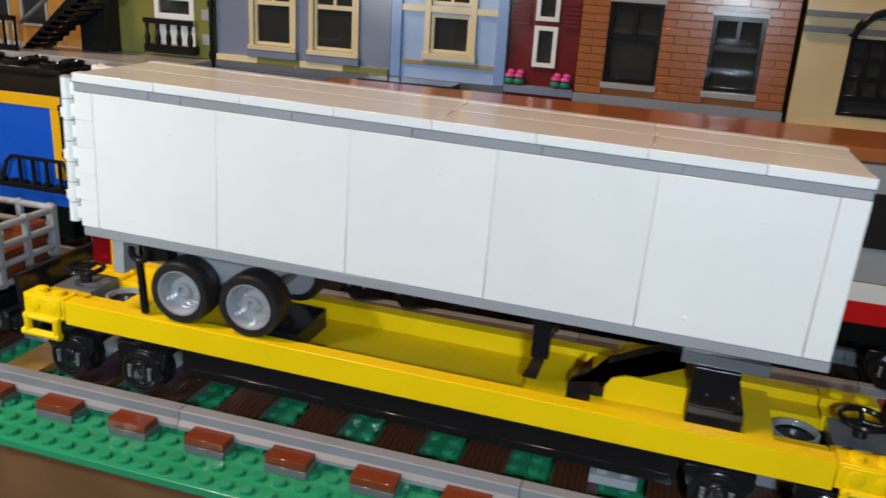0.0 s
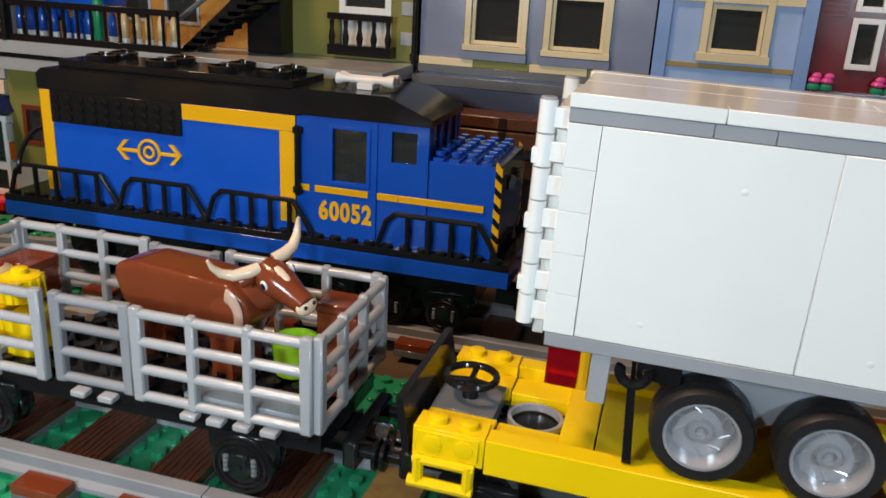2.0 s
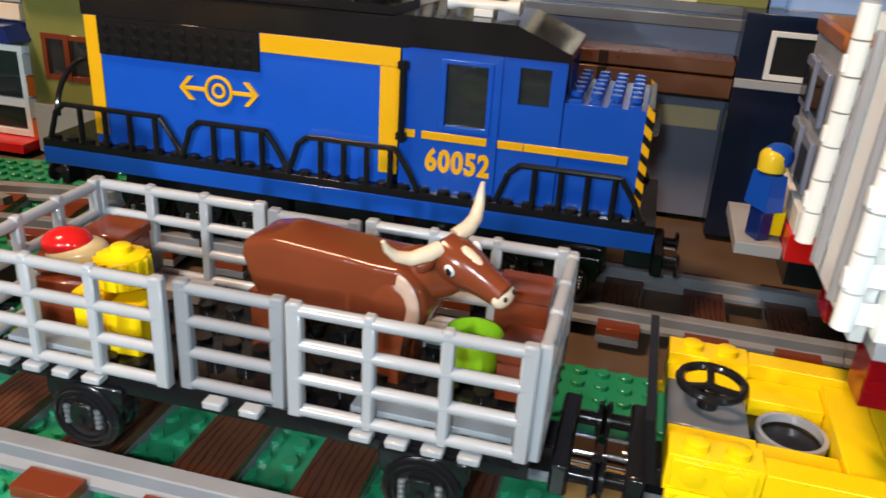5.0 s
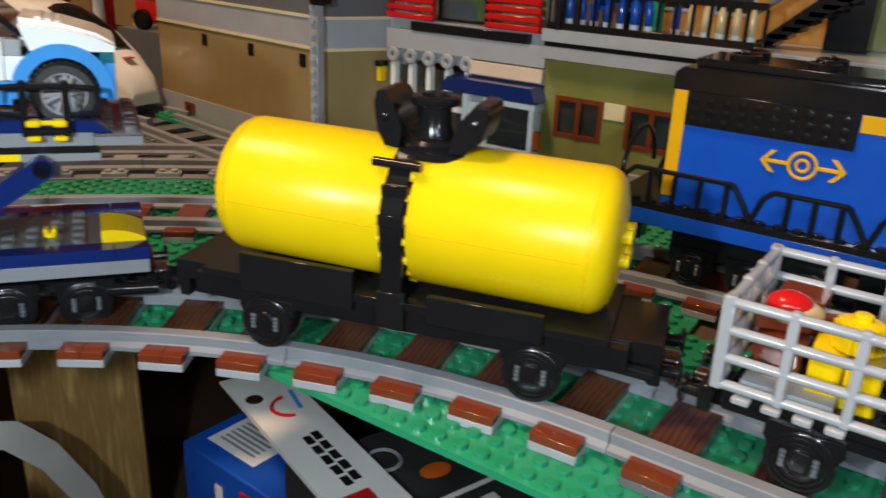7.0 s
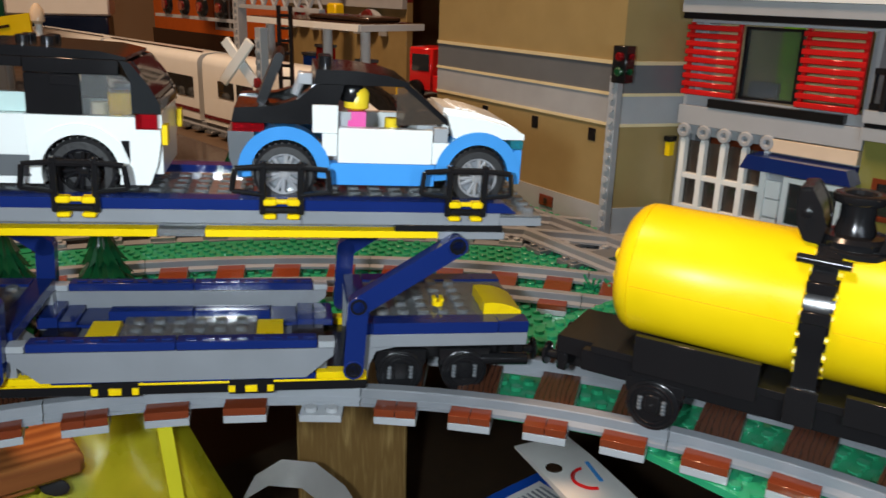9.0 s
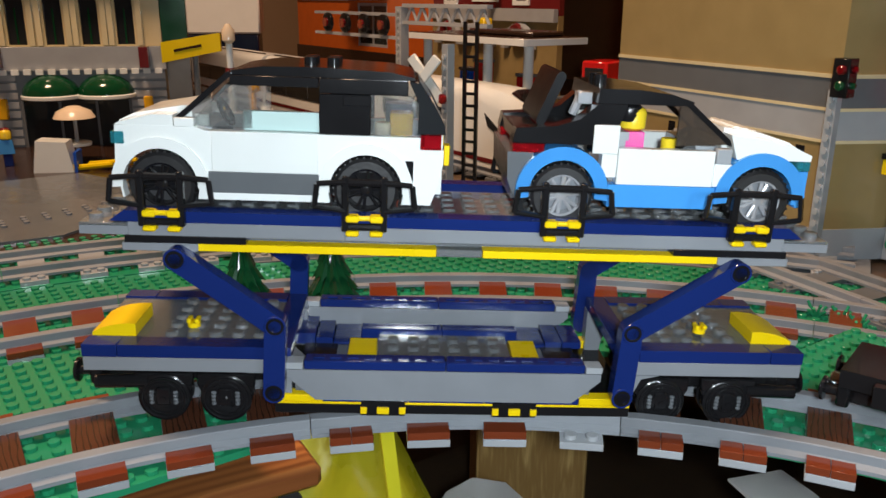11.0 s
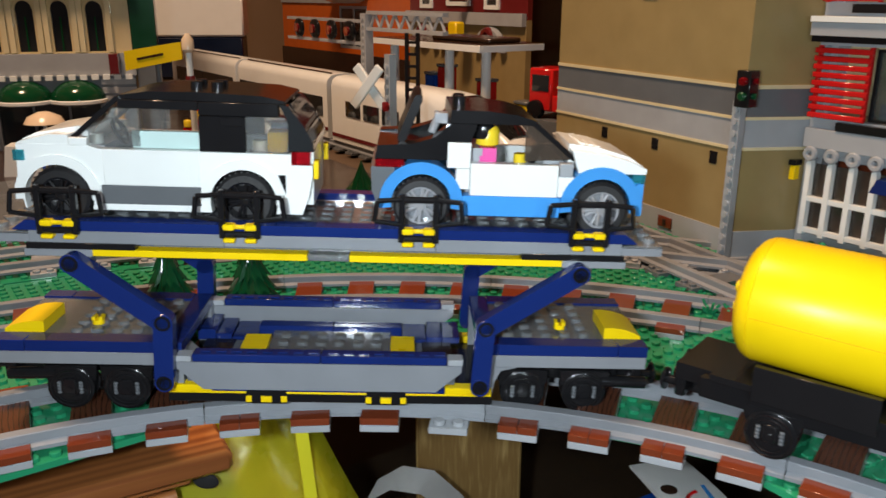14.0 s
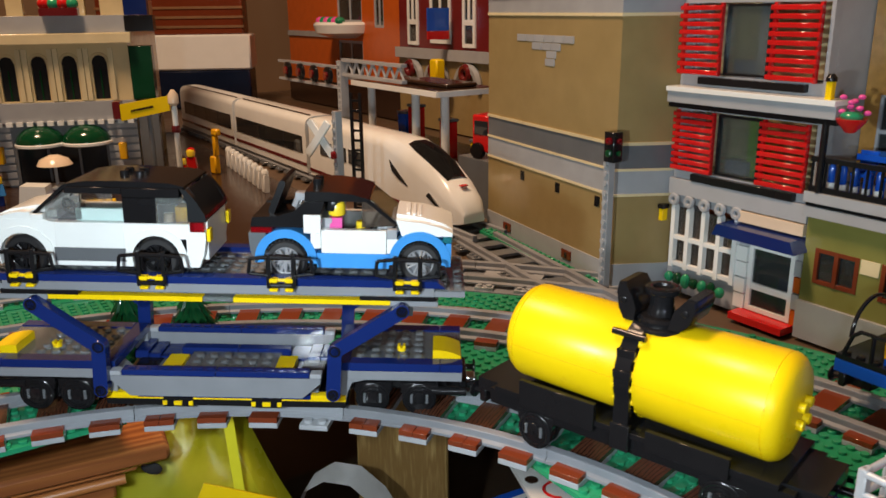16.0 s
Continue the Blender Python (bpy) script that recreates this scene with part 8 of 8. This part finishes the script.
# ---- carriage and brown wagon on the back tracks ----
pc = thing("passenger_carriage", "light grey toy passenger carriage with white and red lines", "railway wagon", pose(-0.02, 0.4265, Z2))
part("body", bx(bm_(), -0.175, 0.19, -0.0255, 0.0255, 0.0602, 0.112, 0.0006), LGREY, pc)
part("white_line", bx(bm_(), -0.177, 0.192, -0.0262, 0.0262, 0.0515, 0.0600), WHITE, pc)
part("red_line", bx(bm_(), -0.178, 0.193, -0.0266, 0.0266, 0.0415, 0.0513), RED, pc)
part("frame", bx(bm_(), -0.175, 0.19, -0.02, 0.02, 0.030, 0.0413), BLACK, pc)
part("roof", bx(bm_(), -0.176, 0.191, -0.026, 0.026, 0.1122, 0.1185, 0.001), NOUGAT, pc)
part("yellow_buffer", bx(bm_(), -0.186, -0.1785, -0.015, -0.004, 0.046, 0.055), YELLOW, pc)
for y in (-0.0125, 0.0125):
    for z0, z1 in ((0.064, 0.082), (0.087, 0.105)):
        ew = part("end_window", bx(bm_(), -0.1772, -0.1752, y - 0.0085, y + 0.0085, z0, z1, 0.0004), SANDBLUE, pc)
        part("pane", bx(bm_(), -0.1777, -0.1773, y - 0.006, y + 0.006, z0 + 0.003, z1 - 0.003), PANE, ew)
for s in (-1, 1):
    for k in range(6):
        part("window", bx(bm_(), -0.16 + k * 0.058, -0.12 + k * 0.058, s * 0.0256, s * 0.0262, 0.076, 0.1), PANE, pc)
for x in (-140, -112, 118, 146):
    running_gear(pc, x, 18.6)
toy_figure(pose(-0.2065, 0.412, Z2 + 0.0445, 0, 0, -60), BLUE, BLUE, "plain blue toy figure on the carriage end")
part("end_step", bx(bm_(), -0.194, -0.1782, -0.022, 0.022, 0.040, 0.0444), LGREY, pc)
bw_ = thing("brown_boxcar", "dark brown toy goods wagon behind the carriage", "railway wagon", pose(-0.08, 0.492, Z2))
part("body", bx(bm_(), -0.035, 0.27, -0.023, 0.023, 0.02, 0.090, 0.0006), DBROWN, bw_)
part("roof", prism(bm_(), [(-0.04, 0.0902), (0.275, 0.0902), (0.275, 0.097), (-0.04, 0.097)], -0.026, 0.026), DBROWN, bw_)
part("roof_walk", bx(bm_(), -0.03, 0.26, -0.008, 0.008, 0.0972, 0.1008), BLACK, bw_)
for k in range(18):
    part("roof_rib", bx(bm_(), -0.034 + k * 0.017, -0.031 + k * 0.017, -0.0265, 0.0265, 0.0971, 0.0995), BLACK, bw_)
part("frame", bx(bm_(), -0.03, 0.265, -0.018, 0.018, 0.0, 0.0198), BLACK, bw_)

# ---- things stacked below the layout ----
po = thing("oak_post", "square pale oak table leg under the layout", "table leg", pose(-0.860, 0.3325, 0, 0, 0, 56))
bm = bx(bm_(), -0.0430, 0.0430, 0, 0.085, -0.745, Z2 - 0.0145, 0.0025)
bm.transform(Matrix.Rotation(radians(90), 4, "Y"))
part("shaft", bm, OAK, po, m=Matrix.Rotation(radians(-90), 4, "Y"))
be = thing("mahogany_chair_arm", "polished mahogany wooden rail below the curve", "chair arm", pose(-0.772, 0.102, -0.043, 0, 0, 84))
part("top_rail", bx(bm_(), -0.40, 0.0, -0.027, 0.036, -0.0105, 0.001, 0.0026), MAHOG, be)
part("cove", bx(bm_(), -0.40, -0.020, -0.0215, 0.035, -0.0150, -0.0107, 0.0012), MAHOG, be)
part("bead", bar(bm_(), (-0.40, -0.0215, -0.0185), (-0.028, -0.0215, -0.0185), 0.0033, 14), MAHOG, be)
part("lower_rail", bx(bm_(), -0.40, -0.034, -0.0195, 0.034, -0.0325, -0.0152, 0.0018), MAHOG, be)
ch = thing("mahogany_chest", "mahogany wooden chest side below the rail", "chest", pose(-0.772, 0.102, -0.043, 0, 0, 84))
part("panel", bx(bm_(), -0.4, -0.070, -0.016, 0.030, -0.4, -0.033, 0.001), MAHOG, ch)


def bag_face(nx=26, nz=24):
    """The front of a soft hanging bag: narrow at the top, bulging and wider below, with shallow folds."""
    noise.seed_set(3)
    bm = bm_()
    g = []
    for j in range(nz + 1):
        v = j / nz
        left = 0.030 + 0.084 * max(0, min(1, (v - 0.09) * 6.0)) ** 0.7
        right = 0.024 + 0.040 * min(1, v * 2.2)
        row = []
        for i in range(nx + 1):
            u = i / nx * 2 - 1
            q = Vector((u * 1.3, v * 3.4, 4.2))
            fold = 0.003 * (1 - 2 * abs(noise.noise(q))) + 0.0016 * noise.noise(q * 2.3)
            y = -0.020 * min(1, v * 3.6) - 0.012 * v + 0.030 * max(0, u - 0.72) ** 1.2 * 3 - 0.060 * max(0, -u) ** 1.2 * max(0, min(1, (v - 0.1) * 5)) - fold
            row.append(bm.verts.new((u * (left if u < 0 else right), y, -0.050 - 0.20 * v + 0.004 * noise.noise(q * 1.4))))
        g.append(row)
    for j in range(nz):
        for i in range(nx):
            bm.faces.new((g[j][i], g[j + 1][i], g[j + 1][i + 1], g[j][i + 1]))
    bmesh.ops.solidify(bm, geom=bm.faces[:], thickness=0.0012)
    bmesh.ops.recalc_face_normals(bm, faces=bm.faces)
    return bm


sk = thing("yellow_bag", "soft glossy yellow plastic bag hanging below the curve", "bag", pose(-0.787, 0.132, 0, 0, 0, 74))
part("bag_sheet", bag_face(), SACK, sk)
part("bag_hole", ball(bm_(), (0, 0, 0), 0.007, 0.001, 0.0045, 16, 8), MATT, sk, "dark punched grip hole", m=pose(-0.034, -0.0330, -0.066, 0, 30, 0))
part("bag_flap", prism(bm_(), [(-0.004, 0), (0.060, -0.026), (0.066, -0.034), (0.050, -0.10), (-0.040, -0.10), (-0.034, -0.06)], -0.0009, 0.0009), YELLOW, sk, "smooth folded bright yellow flap", m=pose(0.002, -0.052, -0.072, -14, 0, 0))
part("bag_fold", prism(bm_(), [(-0.004, 0.05), (0.003, 0.05), (0.005, -0.01), (0.034, -0.05), (0.0, -0.055)], -0.001, 0.001), SACK, sk, "creased yellow fold along the bag", m=pose(0.018, -0.030, -0.085, -10, 0, 8))
tb_ = thing("carrier_bag", "navy cloth carrier bag with a white strap handle", "bag", pose(-0.850, 0.258, -0.235, 0, 0, 56))
part("bag_body", bx(bm_(), -0.07, 0.075, -0.03, 0.0, -0.40, 0.0, 0.006), NAVY, tb_)
bm = bm_()
path = [(-0.040, -0.06), (-0.037, -0.01), (-0.030, 0.050), (-0.020, 0.073), (-0.002, 0.084), (0.020, 0.080), (0.040, 0.060), (0.060, 0.022), (0.074, -0.03)]
rows = [[bm.verts.new((x + dy * 0.6, dy * 0.7, z + (dy - 0.006) * 0.85)) for dy in (-0.003, 0.012)] for x, z in path]
for a, b in zip(rows, rows[1:]):
    bm.faces.new((a[0], a[1], b[1], b[0]))
bmesh.ops.solidify(bm, geom=bm.faces[:], thickness=0.002)
bmesh.ops.recalc_face_normals(bm, faces=bm.faces)
part("strap", bm, PAPER, tb_, "white woven strap handle", m=pose(0, -0.034, 0.0, 0, 0, 0))
bb = thing("blue_box", "blue cardboard box with a white printed label", "box", pose(-0.692, 0.298, -0.130, 0, 0, -4))
part("carton", bx(bm_(), 0, 0.082, 0, 0.052, -0.2295, 0, 0.001), BAGBLUE, bb)
lb = part("label", bx(bm_(), 0.009, 0.050, 0.011, 0.044, 0.0002, 0.0007), PAPER, bb)
for k in range(7):
    part("label_bar", bx(bm_(), 0.014, 0.044, 0.016 + k * 0.0038, 0.0178 + k * 0.0038, 0.0008, 0.0010), MGREY, lb)
part("red_print", bx(bm_(), 0.052, 0.078, -0.0008, -0.0002, -0.05, -0.008), RED, bb)
part("white_print", bx(bm_(), 0.030, 0.036, -0.0008, -0.0002, -0.04, -0.014), PAPER, bb)
fl = thing("white_card_flap", "white cardboard sleeve with black print bars", "card sleeve", pose(-0.597, 0.310, -0.098, 0, 0, -19.5))
part("sleeve", prism(bm_(), [(-0.088, -0.0035), (0.12, -0.0035), (0.12, 0), (-0.060, 0), (-0.088, -0.002)], -0.0178, 0.0178), PAPER, fl)
for k, y in ((0, 0.0012), (1, -0.0042)):
    for j in range(5):
        part("print_bar", bx(bm_(), -0.011 + j * 0.0098 + k * 0.002, -0.0035 + j * 0.0098 + k * 0.002, y, y + 0.0044, 0.0001, 0.0005), BLACK, fl)
part("red_print", bx(bm_(), 0.044, 0.060, -0.010, 0.004, 0.0001, 0.0005), RED, fl)
part("print_swirl", torus(bm_(), (-0.040, 0.004, 0.0004), 0.010, 0.0012, "z", seg=18, sec=4, a0=180, a1=350), RED, fl)
part("print_blade", bx(bm_(), -0.056, -0.036, 0.002, 0.0045, 0.0001, 0.0005), AZURE, fl, m=pose(0, 0, 0, 0, 0, -8))
part("print_patch", ball(bm_(), (-0.056, -0.010, 0.0004), 0.005, 0.005, 0.0004, 10, 6), DBROWN, fl)
db = thing("dark_box", "black cardboard box with white print border", "box", pose(-0.600, 0.304, -0.1037, 0, 0, -19.5))
part("carton", bx(bm_(), 0, 0.16, -0.012, 0.09, -0.2555, 0, 0.001), MATT, db)
part("white_border", bx(bm_(), 0.064, 0.067, 0.0, 0.086, 0.0001, 0.0005), PAPER, db)
for j in range(4):
    part("print_bar", bx(bm_(), 0.074, 0.090, 0.020 + j * 0.012, 0.028 + j * 0.012, 0.0001, 0.0005), PAPER, db)
part("orange_print", ball(bm_(), (0.045, 0.050, 0.0004), 0.006, 0.009, 0.0004, 10, 6), ORANGE, db)
part("grey_print", torus(bm_(), (0.024, 0.032, 0.0004), 0.009, 0.0012, "z", seg=20, sec=4), MGREY, db)
cb_ = thing("cardboard_box", "plain brown cardboard box below the front track", "box", pose(-0.12, 0.33, -0.03))
part("carton", bx(bm_(), -0.158, 0.30, -0.082, 0.08, -0.30, 0.016, 0.001), CARD, cb_)
part("tape", bx(bm_(), -0.158, 0.30, -0.0826, -0.0822, -0.18, -0.14), TAN, cb_)
bt = thing("black_toy_truck", "black toy truck with a yellow side below the track", "toy truck", pose(-0.40, 0.31, -0.078, 0, 0, 20))
part("body", bx(bm_(), -0.06, 0.05, -0.02, 0.02, -0.012, 0.016, 0.002), BLACK, bt)
part("yellow_side", prism(bm_(), [(0.012, -0.006), (0.034, -0.010), (0.026, 0.012), (0.016, 0.012)], -0.0225, -0.0202), YELLOW, bt)
for x in (-0.04, 0.0):
    w = part("wheel", lathe(bm_(), [(0.008, -0.006), (0.013, -0.005), (0.0135, 0), (0.013, 0.005)], "y", (x, -0.0235, -0.010), 24), RUBBER, bt)
    part("hub", lathe(bm_(), [(0.0005, -0.0074), (0.004, -0.007), (0.0065, -0.0062)], "y", (x, -0.0235, -0.010), 18), LGREY, w)
part("bumper_rod", bar(bm_(), (-0.01, -0.024, 0.018), (0.02, -0.024, 0.030), 0.0012), SILVER, bt)
sh = thing("storage_shelf", "dark storage shelf board below the layout", "shelf", pose(-0.55, 0.40, -0.36))
part("board", bx(bm_(), -0.6, 1.0, -0.25, 0.4, -0.02, 0.0), TABLE, sh)
part("front_lip", bx(bm_(), -0.6, 1.0, -0.262, -0.2503, -0.032, 0.004, 0.002), TABLE, sh)
for x in (-0.55, 0.2, 0.95):
    part("bracket", bx(bm_(), x - 0.02, x + 0.02, -0.24, 0.38, -0.39, -0.0203, 0.002), TABLE, sh)
